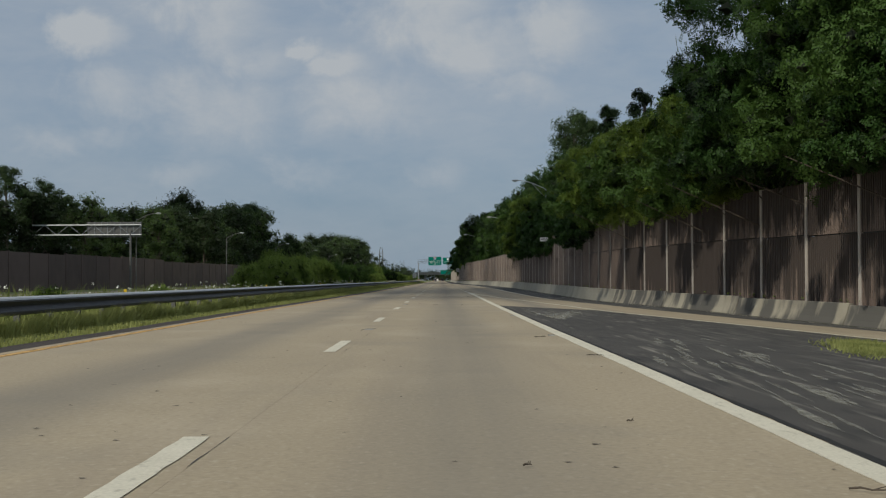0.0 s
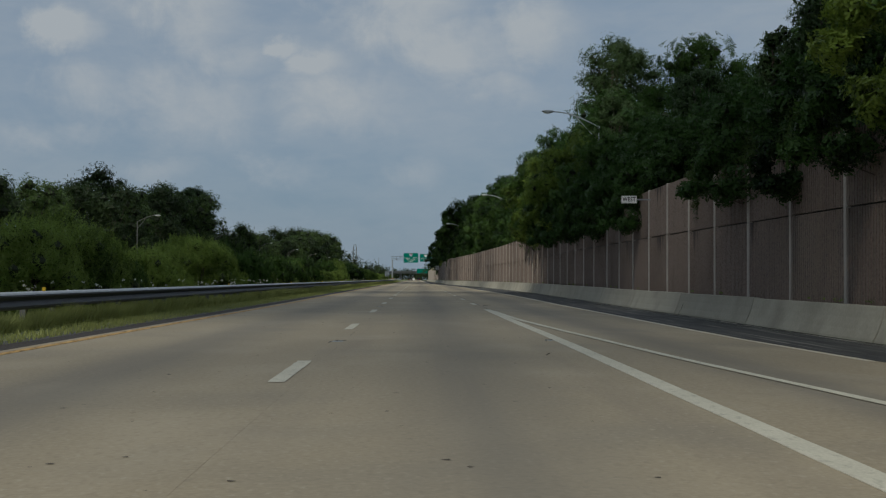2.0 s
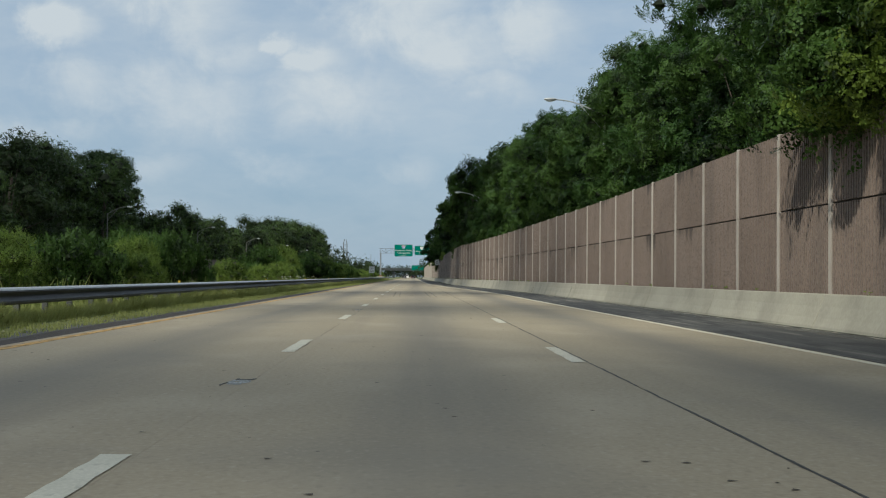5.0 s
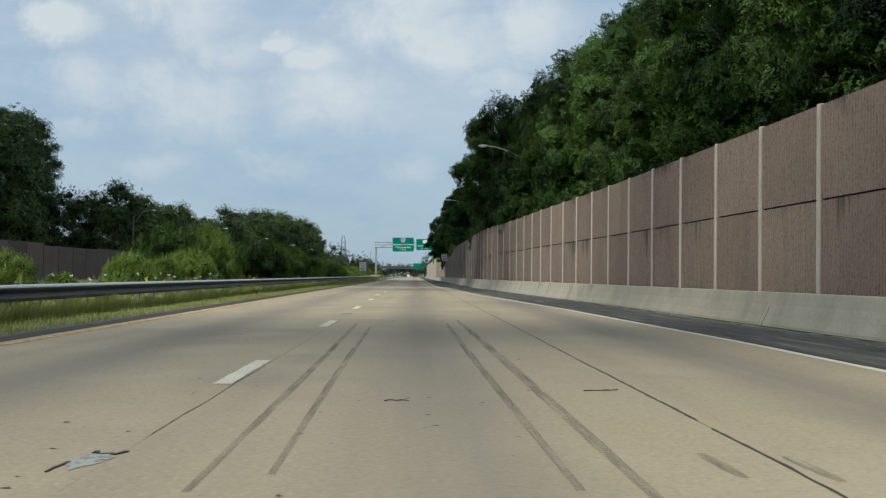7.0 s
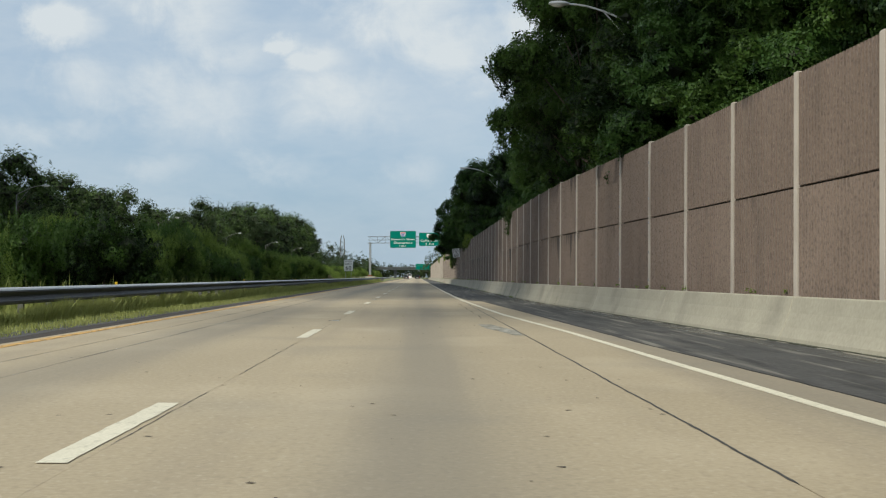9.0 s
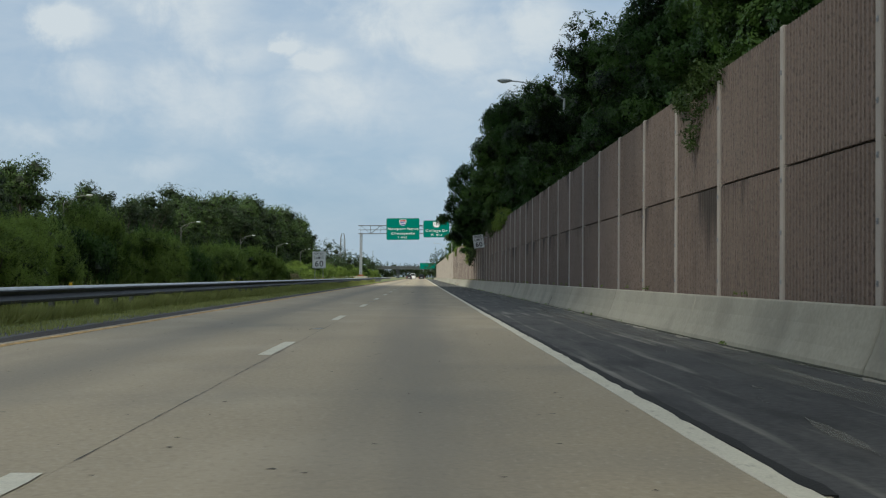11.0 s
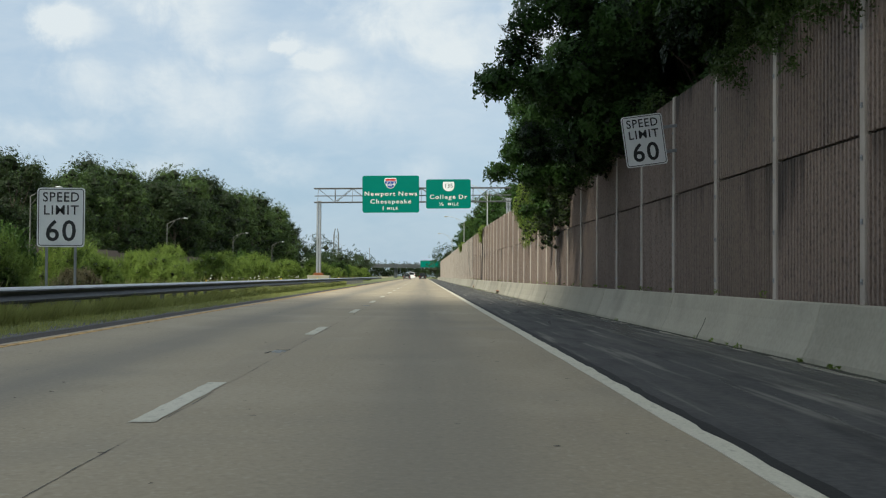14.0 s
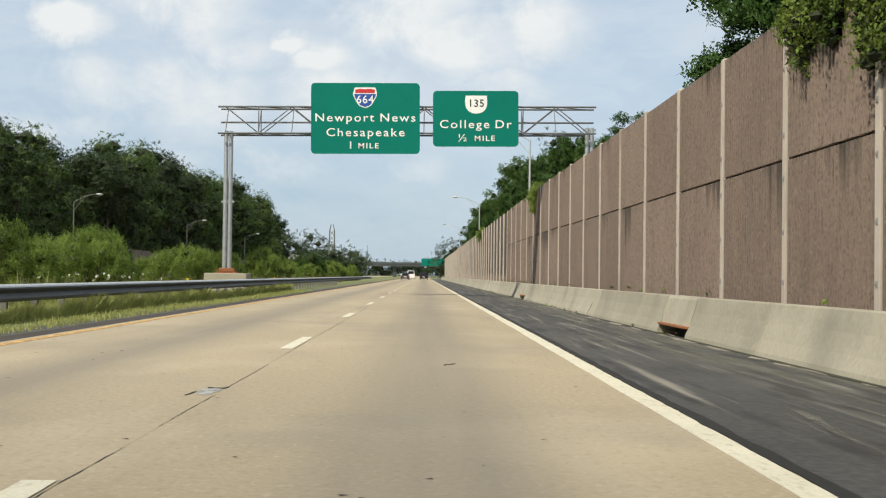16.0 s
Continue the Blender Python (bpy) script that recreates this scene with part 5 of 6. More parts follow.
def pine(seed, h, rad, low, clumps, per, leaf, spire=False):
    """A tall pine: a bare stem below, and level boughs in irregular tiers that end in rounded tufts, with sky between;
    a spire keeps its boughs short towards the top."""
    rng = random.Random(seed)
    cs, rs = [], []
    each = 4
    boughs = clumps // each
    for i in range(boughs):
        u = (i + rng.random()) / boughs
        z = low + (h - low) * u
        shape = 1.0 - 0.86 * u if spire else 0.62 + 0.75 * u - 1.15 * u ** 2.6
        wide = rad * max(shape, 0.16) * rng.uniform(0.65, 1.1)
        a = i * 2.399 + rng.uniform(-0.6, 0.6)
        for k in range(each):
            q = wide * (0.45 + 0.55 * (k + 1) / each)
            b = a + rng.uniform(-0.35, 0.35)
            cs.append((q * math.cos(b), q * math.sin(b), z + rng.uniform(-0.25, 0.35) + 0.10 * q))
            rs.append(rad * rng.uniform(0.16, 0.27) * (0.5 + 0.6 * shape if spire else 1.0))
    tr = trunk_mesh(cs[1::each], h * 1.3, 0.014 * h + 0.06, seed)
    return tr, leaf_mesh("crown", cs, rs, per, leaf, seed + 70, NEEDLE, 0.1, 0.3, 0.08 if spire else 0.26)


def kind_of_tree(name, meshes, label, category="tree"):
    t = empty(name, (0, 0, -500), label, category)
    part("trunk", meshes[0], BARK, t)
    part("crown", meshes[1], LEAF, t)
    return t


NEAR = [kind_of_tree("broadleaf_tree", broadleaf(s, 11.0, 3.6, 4.3, 84, 58, 0.54, m), lb) for s, m, lb in (
    (1, LEAF, "leafy green broadleaf tree behind the sound wall"), (2, LEAF_DARK, "dark green broadleaf tree behind the sound wall"),
    (3, LEAF_BRIGHT, "light green young tree leaning over the wall"), (4, LEAF, "dense green broadleaf tree behind the sound wall"))]
LEAN = [kind_of_tree("broadleaf_tree", broadleaf(s, 9.5, 3.0, 4.3, 78, 76, 0.44, m, 1.0, r), lb) for s, m, lb, r in (
    (5, LEAF_DARK, "dark feathery tree hanging over the sound wall", 3.0), (6, LEAF, "green tree with low boughs over the sound wall", 2.4),
    (7, LEAF_BRIGHT, "light green tree hanging over the sound wall", 2.4), (8, LEAF, "green tree with wide boughs far over the sound wall", 3.3))]
TALL = [kind_of_tree("broadleaf_tree", broadleaf(s, 18.0, 5.0, 6.0, 72, 38, 0.82, m), lb) for s, m, lb in (
    (11, LEAF, "tall broadleaf tree in the wood behind the wall"), (12, LEAF_DARK, "tall dark broadleaf tree in the wood"), (13, LEAF_DARK, "tall dense tree in the wood behind the wall"))]
PINES = [kind_of_tree("pine_tree", pine(s, 19.0, 4.6, 9.0, 84, 84, 0.56), "tall dark pine with ragged tiers of needles") for s in (21, 22)]
CEDAR = [kind_of_tree("conifer_tree", pine(s, 15.0, 3.6, 1.5, 152, 72, 0.38, True), "dark pointed conifer standing behind the sound wall") for s in (23, 24)]
FAR = [kind_of_tree("broadleaf_tree", broadleaf(s, 18.0, 6.0, 1.5, 78, 66, 0.66, m, 1.4), lb) for s, m, lb in (
    (31, FAR_LEAF, "green broadleaf tree in the far wood"), (32, FAR_DARK, "dark broadleaf tree in the far wood"), (33, FAR_LEAF, "rounded green tree in the far wood"))]


def shrub(seed, h, rad, clumps, per, leaf, material):
    """A dome of upright feathery sprays that reaches to the ground."""
    rng = random.Random(seed)
    cs, rs = [], []
    for i in range(clumps):
        a, k = i * 2.399 + rng.uniform(-0.3, 0.3), math.sqrt((i + 0.5) / clumps)
        z = h * (0.22 + 0.62 * math.sqrt(max(0.0, 1 - k * k))) * rng.uniform(0.72, 1.10)
        cs.append((rad * 0.85 * k * math.cos(a), rad * 0.85 * k * math.sin(a), z))
        rs.append(rad * rng.uniform(0.20, 0.32))
        if i % 2:
            cs.append((rad * 0.9 * k * math.cos(a), rad * 0.9 * k * math.sin(a), z * 0.45))
            rs.append(rad * rng.uniform(0.20, 0.30))
    bm = bmesh.new()
    for c in cs[::3]:
        tube(bm, (c[0] * 0.2, c[1] * 0.2, -0.3), c, 0.03, 0.012, 5)
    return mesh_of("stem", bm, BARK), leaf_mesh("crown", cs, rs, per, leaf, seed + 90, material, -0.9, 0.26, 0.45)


SHRUBS = []
for s, m, lb in ((41, SCRUB, "bushy light green scrub in the grassy median"), (42, LEAF, "dark green scrub bush in the grassy median"), (43, SCRUB, "feathery green shrub in the grassy median"), (44, DRY, "dry brown brush in the grassy median")):
    t = empty("shrub", (0, 0, -500), lb, "shrub", "median shrubs")
    a, b = shrub(s, 2.7, 1.8, 22, 84, 0.34, m)
    part("stem", a, BARK, t)
    part("crown", b, m, t)
    SHRUBS.append(t)


def plant(kind, x, y, z, scale, rng, tall=1.0, turn=None):
    kind.scale = (1, 1, 1)
    t = copy_thing(kind, pose(x, y, z, 0, 0, rng.uniform(0, 360) if turn is None else turn))
    t.scale = (scale, scale, scale * tall)
    return t


rng = random.Random(5)
# front row behind the sound wall: from y, to y, spacing, set back, height, kinds
FRONT = [(24, 48, 4.2, 1.6, 14.5, (0, 3)), (48, 66, 4.0, 1.8, 11.5, (1, 0)), (64, 80, 3.4, 3.4, 9.8, (1, 3, 1)), (80, 94, 4.0, 3.0, 8.0, (1, 3, 1)), (94, 110, 4.6, 4.2, 8.5, (1, 3, 1)), (110.5, 142, 4.6, 1.5, 9.0, (1, 0, 1)), (143, 164, 4.0, 0.8, 10.5, (2, 0)),
         (164, 205, 5.0, 2.6, 10.8, (1, 3)), (205, 262, 4.8, 3.2, 12.4, (0, 3, 1)), (262, 292, 5.0, 3.9, 15.0, (0, 3, 1)), (318, 342, 5.0, 3.0, 12.8, (1, 3)), (342, 384, 5.0, 3.4, 12.3, (1, 0)),
         (405, 420, 4.2, 3.2, 11.0, (1, 0, 1)), (478, 522, 5.0, 3.6, 6.9, (1, 0))]
for y0, y1, gap, off, high, kinds in FRONT:
    y = y0
    i = 0
    while y < y1:
        k = kinds[i % len(kinds)]
        plant(NEAR[k], along(WALL, y) + off + rng.uniform(0.3, 1.6), y + rng.uniform(-1, 1), 0.2, high / 11.0 * rng.uniform(0.82, 1.12), rng)
        y += gap * rng.uniform(0.8, 1.2)
        i += 1
def wood(name, trees, label):
    """A stand of trees that cannot be told apart, as one mass of crowns."""
    verts, faces, index, slots = [], [], [], []
    total = 0
    for kind, m in trees:
        crown = next(c for c in kind.children if c.name.startswith("crown")).data
        co = np.empty(len(crown.vertices) * 3)
        crown.vertices.foreach_get("co", co)
        mat = np.array(m)
        verts.append(co.reshape(-1, 3) @ mat[:3, :3].T + mat[:3, 3])
        tri = np.empty(len(crown.polygons) * 3, dtype=np.int32)
        crown.polygons.foreach_get("vertices", tri)
        faces.append(tri.reshape(-1, 3) + total)
        own = np.empty(len(crown.polygons), dtype=np.int32)
        crown.polygons.foreach_get("material_index", own)
        for k in crown.materials:
            if k not in slots:
                slots.append(k)
        index.append(np.array([slots.index(k) for k in crown.materials], dtype=np.int32)[own])
        total += len(crown.vertices)
    me = bpy.data.meshes.new(name)
    me.from_pydata(np.concatenate(verts), [], np.concatenate(faces))
    for k in slots:
        me.materials.append(k)
    me.polygons.foreach_set("material_index", np.concatenate(index))
    tagged(new(name, me), label, "trees", kind="stuff")


# back rows
BACK = [(24, 64, 5.0, 6.5, 20.0), (64, 90, 5.0, 9.0, 13.0), (90, 112, 6.0, 9.0, 11.0), (112, 140, 6.0, 8.0, 13.0), (140, 200, 6.0, 8.5, 16.5), (200, 285, 6.0, 9.0, 18), (285, 335, 5.5, 9.5, 17), (335, 380, 6.5, 8.0, 15.5), (380, 424, 6.5, 6.5, 14.5), (485, 520, 7.0, 9.5, 11.0), (520, 700, 7.0, 5.5, 11.5)]
behind = []
for y0, y1, gap, off, high in BACK:
    y = y0
    while y < y1:
        behind.append((TALL[rng.randrange(3)], pose(along(WALL, y) + off + rng.uniform(-1, 3.5), y, 0.3, 0, 0, rng.uniform(0, 360)) @ Matrix.Scale(high / 18.0 * rng.uniform(0.85, 1.12), 4)))
        y += gap * rng.uniform(0.8, 1.2)
wood("back_wood", behind, "dense green wood behind the front trees along the wall")
for x, y, high in ((19.0, 175, 23.8), (20.6, 178, 23), (17, 160, 16), (17, 130, 13.5), (17, 232, 19), (15, 262, 15.5), (19, 300, 21), (14, 330, 16)):
    plant(PINES[rng.randrange(2)], x, y, 0.4, high / 19.0, rng)

# trees close behind the wall, with boughs over its top: from y, to y, spacing, set back, scale, kinds
OVER = [(20, 52, 3.4, 0.6, 1.12, (3, 1, 0)), (54, 81, 3.8, 0.8, 0.98, (2, 3, 2)), (81, 96, 3.4, 2.0, 0.78, (0, 1, 0)), (109.5, 143, 3.6, 1.9, 0.80, (0, 0, 1)), (145, 163, 4.0, 1.0, 0.95, (2, 1, 1)), (407, 420, 3.4, 2.2, 1.02, (0, 0, 1))]
for y0, y1, gap, off, size, kinds in OVER:
    y, i = y0, 0
    while y < y1:
        plant(LEAN[kinds[i % len(kinds)]], along(WALL, y) + off + rng.uniform(0, 0.6), y, 0.2, size * rng.uniform(0.92, 1.12), rng, 1.0, rng.uniform(-28, 28))
        y += gap * rng.uniform(0.8, 1.2)
        i += 1
# undergrowth that fills the space between the stems behind the wall
y = 205
while y < 320:
    plant(LEAN[rng.randrange(2)], along(WALL, y) + (4.2 if y < 294 else 3.4) + rng.uniform(0, 0.8), y, 0.2, 0.82 * rng.uniform(0.9, 1.1), rng, 1.0, rng.uniform(140, 220))
    y += rng.uniform(3.6, 5.4)
for y in (276, 281.5, 286.5, 291):
    plant(LEAN[1], along(WALL, y) + 2.7, y, 0.2, 0.80 * rng.uniform(0.92, 1.05), rng, 1.0, rng.uniform(150, 210))
for x, y, high in ((12.3, 91, 13.5), (13.8, 85.5, 13.8), (15.0, 82, 13.6), (13.2, 95, 11.2), (12.8, 99, 10.0), (16.4, 79, 13.8)):
    plant(CEDAR[rng.randrange(2)], x, y, 0.2, high / 15.0, rng)
plant(LEAN[0], 8.6, 423.4, 0.2, 1.10, rng, 1.0, 4)
plant(LEAN[0], 8.8, 427.8, 0.2, 0.82, rng, 1.0, 0)
plant(LEAN[0], 9.0, 418.6, 0.2, 1.10, rng, 1.05, 8)
plant(LEAN[0], 8.4, 409, 0.2, 1.25, rng, 1.1, 6)
plant(LEAN[1], 7.6, 293, 0.2, 1.30, rng, 1.25, 4)
plant(LEAN[1], 7.8, 299, 0.2, 1.20, rng, 1.15, -6)
plant(NEAR[1], 9.6, 457, 0.2, 0.95, rng, 1.0, 140)
plant(NEAR[0], 8.4, 285.5, 0.2, 0.90, rng)
plant(NEAR[1], 8.8, 281.0, 0.2, 0.88, rng)
# narrow tall trees close behind the wall
for k, y in enumerate((298, 302, 306, 310.5, 315)):
    plant(NEAR[(0, 3)[k % 2]], along(WALL, y) + 4.4, y, 0.2, 1.0, rng, 1.35)
for k, y in enumerate((382, 385.5, 389, 392.5, 396, 400, 404)):
    plant(NEAR[(1, 1, 0)[k % 3]], along(WALL, y) + 2.1, y, 0.2, 1.12, rng, 1.12)
# far wood on the other side: from y, to y, spacing, x, height
LEFT = [(60, 165, 9, -55, 13.2), (165, 200, 9, -51, 12.1), (200, 250, 9, -51, 14.1), (250, 290, 8.5, -52, 16.8), (290, 345, 8.5, -52, 20.0), (340, 392, 7, -55, 13.2), (392, 480, 8.5, -52, 14.3), (480, 520, 9, -52, 12.1), (520, 560, 9, -52, 15.2), (560, 620, 9, -52, 17.3), (620, 680, 9.5, -53, 21.5), (680, 870, 9.5, -55, 24.6)]
behind = []
for y0, y1, gap, x, high in LEFT:
    y = y0
    while y < y1:
        plant(FAR[rng.randrange(3)], x + rng.uniform(-5, 3), y, 0.0, high / 18.0 * rng.uniform(0.85, 1.1), rng)
        y += gap * rng.uniform(0.75, 1.2)
    y = y0
    while y < y1:
        behind.append((FAR[rng.randrange(3)], pose(x - 9 + rng.uniform(-4, 3), y, 0.3, 0, 0, rng.uniform(0, 360)) @ Matrix.Scale(high / 18.0 * rng.uniform(0.9, 1.12), 4)))
        y += gap * rng.uniform(1.7, 2.3)
wood("far_back_wood", behind, "dark wood behind the trees beyond the far carriageway")
for x, y, high in ((-55.5, 345, 21), (-56, 358, 22.5), (-56.5, 370, 23), (-59, 379, 20), (-54, 166, 14), (-57, 160, 15.5), (-53.5, 173, 12.5)):
    plant(PINES[rng.randrange(2)], x, y, 0.3, high / 19.0, rng)

# scrub in the median
SCRUBS = [(88, 112, 3.6, -13.5, 1.1), (112, 150, 3.2, -14.4, 1.08), (150, 215, 3.4, -15.0, 1.12), (258, 276, 3.6, -14.6, 0.95), (276, 330, 3.8, -14.8, 1.30), (330, 400, 4.6, -14.6, 1.30), (400, 440, 5.0, -14.6, 1.15), (440, 482, 5.6, -15.2, 1.15), (430, 640, 9.0, -20.5, 1.05), (490, 700, 7.5, -14.8, 1.0)]
for y0, y1, gap, x, s in SCRUBS:
    y = y0
    while y < y1:
        k = rng.choice((0, 0, 0, 2, 2, 2, 1, 1, 1, 1) if y < 380 else (0, 0, 0, 2, 2, 2, 1, 3))
        plant(SHRUBS[k], x + rng.uniform(-2.6, 1.6), y, -0.25, s * (0.7 if k == 3 else 1.0) * rng.uniform(0.7, 1.25), rng, rng.uniform(0.85, 1.2))
        y += gap * rng.uniform(0.6, 1.3)
for x, y, s in ((-13.5, 224, 0.9), (-14.5, 232, 0.75), (-14.3, 238.5, 0.45), (-14.5, 246, 0.32), (-14.8, 252.5, 0.85), (-12.2, 52, 0.4), (-13, 40, 0.4)):
    plant(SHRUBS[0], x, y, -0.2, s, rng)


# distant woods along the horizon
def far_wood(name, x0, x1, y, low, high, seed, label):
    r2 = random.Random(seed)
    cs, rs = [], []
    x = x0
    while x < x1:
        h = low + (high - low) * (0.5 + 0.5 * math.sin(x * 0.021 + seed)) * r2.uniform(0.75, 1.1)
        for k in range(5):
            cs.append((x + r2.uniform(-5, 5), y + r2.uniform(-15, 15), h * (0.15 + 0.19 * k)))
            rs.append(r2.uniform(4, 6.5))
        x += r2.uniform(4, 7)
    me = leaf_mesh(name, cs, rs, 60, 2.2, seed, FAR_DARK, 0.0, 0.42, 0.35)
    tagged(new(name, me), label, "trees", kind="stuff")


far_wood("distant_woods", -170, -52, 1000, 14, 21, 3, "hazy line of distant woods")
far_wood("distant_woods", -95, -24, 930, 6, 13, 7, "line of dark woods beyond the median scrub")
far_wood("distant_woods", -420, -60, 1350, 12, 20, 4, "hazy line of distant woods")
far_wood("distant_woods", -60, 420, 1500, 10, 18, 5, "hazy line of distant woods at the end of the road")
far_wood("distant_woods", 10, 40, 780, 7, 11, 6, "low trees beyond the end of the sound wall")

# parent kinds stand below the ground as patterns; they are taken out again
for t in (*NEAR, *LEAN, *CEDAR, *TALL, *PINES, *FAR, *SHRUBS):
    for c in list(t.children_recursive):
        bpy.data.objects.remove(c)
    bpy.data.objects.remove(t)


# ---------------------------------------------------------------- vines on the wall
def vine(y0, y1, over, hang, thick, count, leaf, material, seed, label, core=0.0):
    r2 = random.Random(seed)
    cs, rs = [], []
    while len(cs) < count:
        y = r2.uniform(y0, y1)
        u = (y - y0) / (y1 - y0)
        swell = math.sin(math.pi * min(max(u, 0.04), 0.96)) ** 0.5 * (0.65 + 0.35 * math.sin(y * 1.9 + seed) + 0.25 * math.sin(y * 4.3))
        top = along(TOP, y)
        z = top + over * swell - r2.random() ** 1.5 * (over * swell + max(hang * swell, 0.1))
        front = thick * swell * r2.uniform(0.2, 1.0) * (1.0 if z > top - 0.5 else 0.55)
        cs.append((along(WALL, y) - front + (0.25 if z > top else 0), y, z))
        rs.append(r2.uniform(0.12, 0.30))
    me = leaf_mesh("vine", cs, rs, 12, leaf, seed, material, 0.3, 0.42, core)
    tagged(new("vine", me), label, "vine", "vines over the sound wall", "stuff")


vine(427, 447, 1.0, 2.0, 0.8, 3600, 0.12, VINE, 3, "thick green vine draped over the sound wall", 0.4)
vine(436, 444, 0.6, 2.4, 0.6, 500, 0.12, VINE_BRIGHT, 13, "light green vine trailing down the sound wall")
vine(388, 399, 1.0, 0.9, 0.6, 500, 0.14, VINE_DARK, 14, "dark foliage hanging over the sound wall top")
vine(405, 424, 1.0, 1.0, 0.8, 1300, 0.14, VINE_DARK, 4, "dark foliage hanging over the sound wall top", 0.4)
vine(420.5, 434, 1.6, 2.7, 1.1, 2100, 0.14, VINE_DARK, 16, "dark foliage hanging far down the sound wall", 0.55)
vine(377, 391, 0.7, 0.8, 0.6, 1000, 0.12, VINE_BRIGHT, 5, "light green vine over the sound wall top")
vine(489, 492, 0.3, 1.2, 0.4, 130, 0.2, VINE, 6, "small vine hanging from the wall top")
vine(549, 553, 0.3, 1.3, 0.4, 130, 0.25, VINE, 7, "small vine hanging from the wall top")
vine(79, 99, 0.9, 0.35, 0.8, 1300, 0.15, VINE_DARK, 8, "dark foliage hanging over the sound wall top")
vine(108.8, 142, 0.9, 0.5, 0.7, 1400, 0.15, VINE_DARK, 9, "dark foliage hanging over the sound wall top")
vine(53, 79, 1.2, 0.8, 1.1, 1500, 0.17, VINE_BRIGHT, 10, "light foliage hanging over the sound wall top")
vine(143, 162, 1.2, 1.2, 1.0, 1200, 0.15, VINE_BRIGHT, 12, "light foliage hanging over the sound wall top")
vine(318, 322, 0.4, 1.2, 0.4, 130, 0.2, VINE_DARK, 15, "dark vine hanging from the wall top")
for yy, hang in ((114.5, 1.9), (127.8, 2.4), (132, 1.3), (98, 1.5)):
    vine(yy - 0.35, yy + 0.35, 0.2, hang, 0.3, 70, 0.15, VINE_DARK, int(yy), "single vine trailing down the wall")

# ---------------------------------------------------------------- grass
def tufts(name, x0, x1, y0, y1, count, low, high, seed, material, label, width=0.012):
    g = np.random.default_rng(seed)
    n = count
    y = g.uniform(y0, y1, n)
    x = g.uniform(x0, x1, n)
    left = np.interp(y, [0, 40, 100, 800], [-7.08, -6.98, -6.42, -6.36])
    x = np.minimum(x, left - g.random(n) ** 2 * 0.3) if x1 > -7 else x
    ground = np.interp(x, [p[0] for p in PROFILE], [p[1] for p in PROFILE])
    clump = 0.5 + 0.5 * np.sin(x * 2.1 + np.sin(y * 0.7) * 2) * np.sin(y * 0.9 + x)
    h = g.uniform(low, high, n) * (0.6 + 0.7 * clump)
    a = g.uniform(0, 6.283, n)
    lean = g.normal(0, 0.35, (n, 2)) * h[:, None]
    w = width * g.uniform(0.8, 2.0, n)
    v = np.empty((n, 3, 3))
    v[:, 0] = np.stack([x - np.cos(a) * w, y - np.sin(a) * w, ground - 0.02], 1)
    v[:, 1] = np.stack([x + np.cos(a) * w, y + np.sin(a) * w, ground - 0.02], 1)
    v[:, 2] = np.stack([x + lean[:, 0], y + lean[:, 1], ground + h], 1)
    me = bpy.data.meshes.new(name)
    me.from_pydata(v.reshape(-1, 3), [], np.arange(3 * n).reshape(-1, 3).tolist())
    me.materials.append(material)
    return tagged(new(name, me), label, "grass", kind="stuff")


tufts("grass", -8.4, -6.5, 8, 500, 150000, 0.03, 0.11, 1, BLADE, "patchy mown grass on the verge", 0.010)
tufts("tall_grass", -11.5, -7.7, 15, 500, 80000, 0.08, 0.26, 2, BLADE, "tall rough grass round the guardrail", 0.014)
tufts("rail_grass", -8.03, -7.80, 12, 500, 100000, 0.33, 0.42, 5, BLADE, "rough grass growing up to the guardrail", 0.010)
tufts("dry_weeds", -18, -11, 405, 600, 16000, 0.4, 1.15, 8, DRY, "tan dry weeds between the median shrubs", 0.03)
tufts("median_grass", -20, -11, 20, 560, 40000, 0.3, 1.0, 3, BLADE, "tall weeds in the median", 0.035)


gore_grass = np.random.default_rng(9)
n = 9000
gx, gy = gore_grass.normal(0, 1, n), gore_grass.normal(0, 1, n)
px, py = 7.75 + gx * 0.35 + gy * 0.4, 22.8 + gy * 1.6
pz = np.array([cross(a, b) for a, b in zip(px, py)])
hh = gore_grass.uniform(0.02, 0.10, n)
aa = gore_grass.uniform(0, 6.283, n)
vv = np.empty((n, 3, 3))
vv[:, 0] = np.stack([px - 0.016 * np.cos(aa), py - 0.016 * np.sin(aa), pz], 1)
vv[:, 1] = np.stack([px + 0.016 * np.cos(aa), py + 0.016 * np.sin(aa), pz], 1)
vv[:, 2] = np.stack([px + gore_grass.normal(0, 0.04, n), py + gore_grass.normal(0, 0.04, n), pz + hh], 1)
me = bpy.data.meshes.new("grass")
me.from_pydata(vv.reshape(-1, 3), [], np.arange(3 * n).reshape(-1, 3).tolist())
me.materials.append(BLADE)
tagged(new("grass", me), "patch of grass growing through the asphalt wedge", "grass", kind="stuff")


def blossoms(y0, y1, count, seed):
    g = random.Random(seed)
    cs = [(g.uniform(-10.5, -8.6), g.uniform(y0, y1), g.uniform(0.55, 0.95)) for _ in range(count)]
    me = leaf_mesh("wild_flowers", cs, [0.05] * count, 5, 0.05, seed, FLOWER)
    tagged(new("wild_flowers", me), "white wild flowers behind the guardrail", "flowers", kind="stuff")


blossoms(20, 130, 170, 1)
blossoms(430, 470, 60, 2)
blossoms(215, 245, 30, 3)

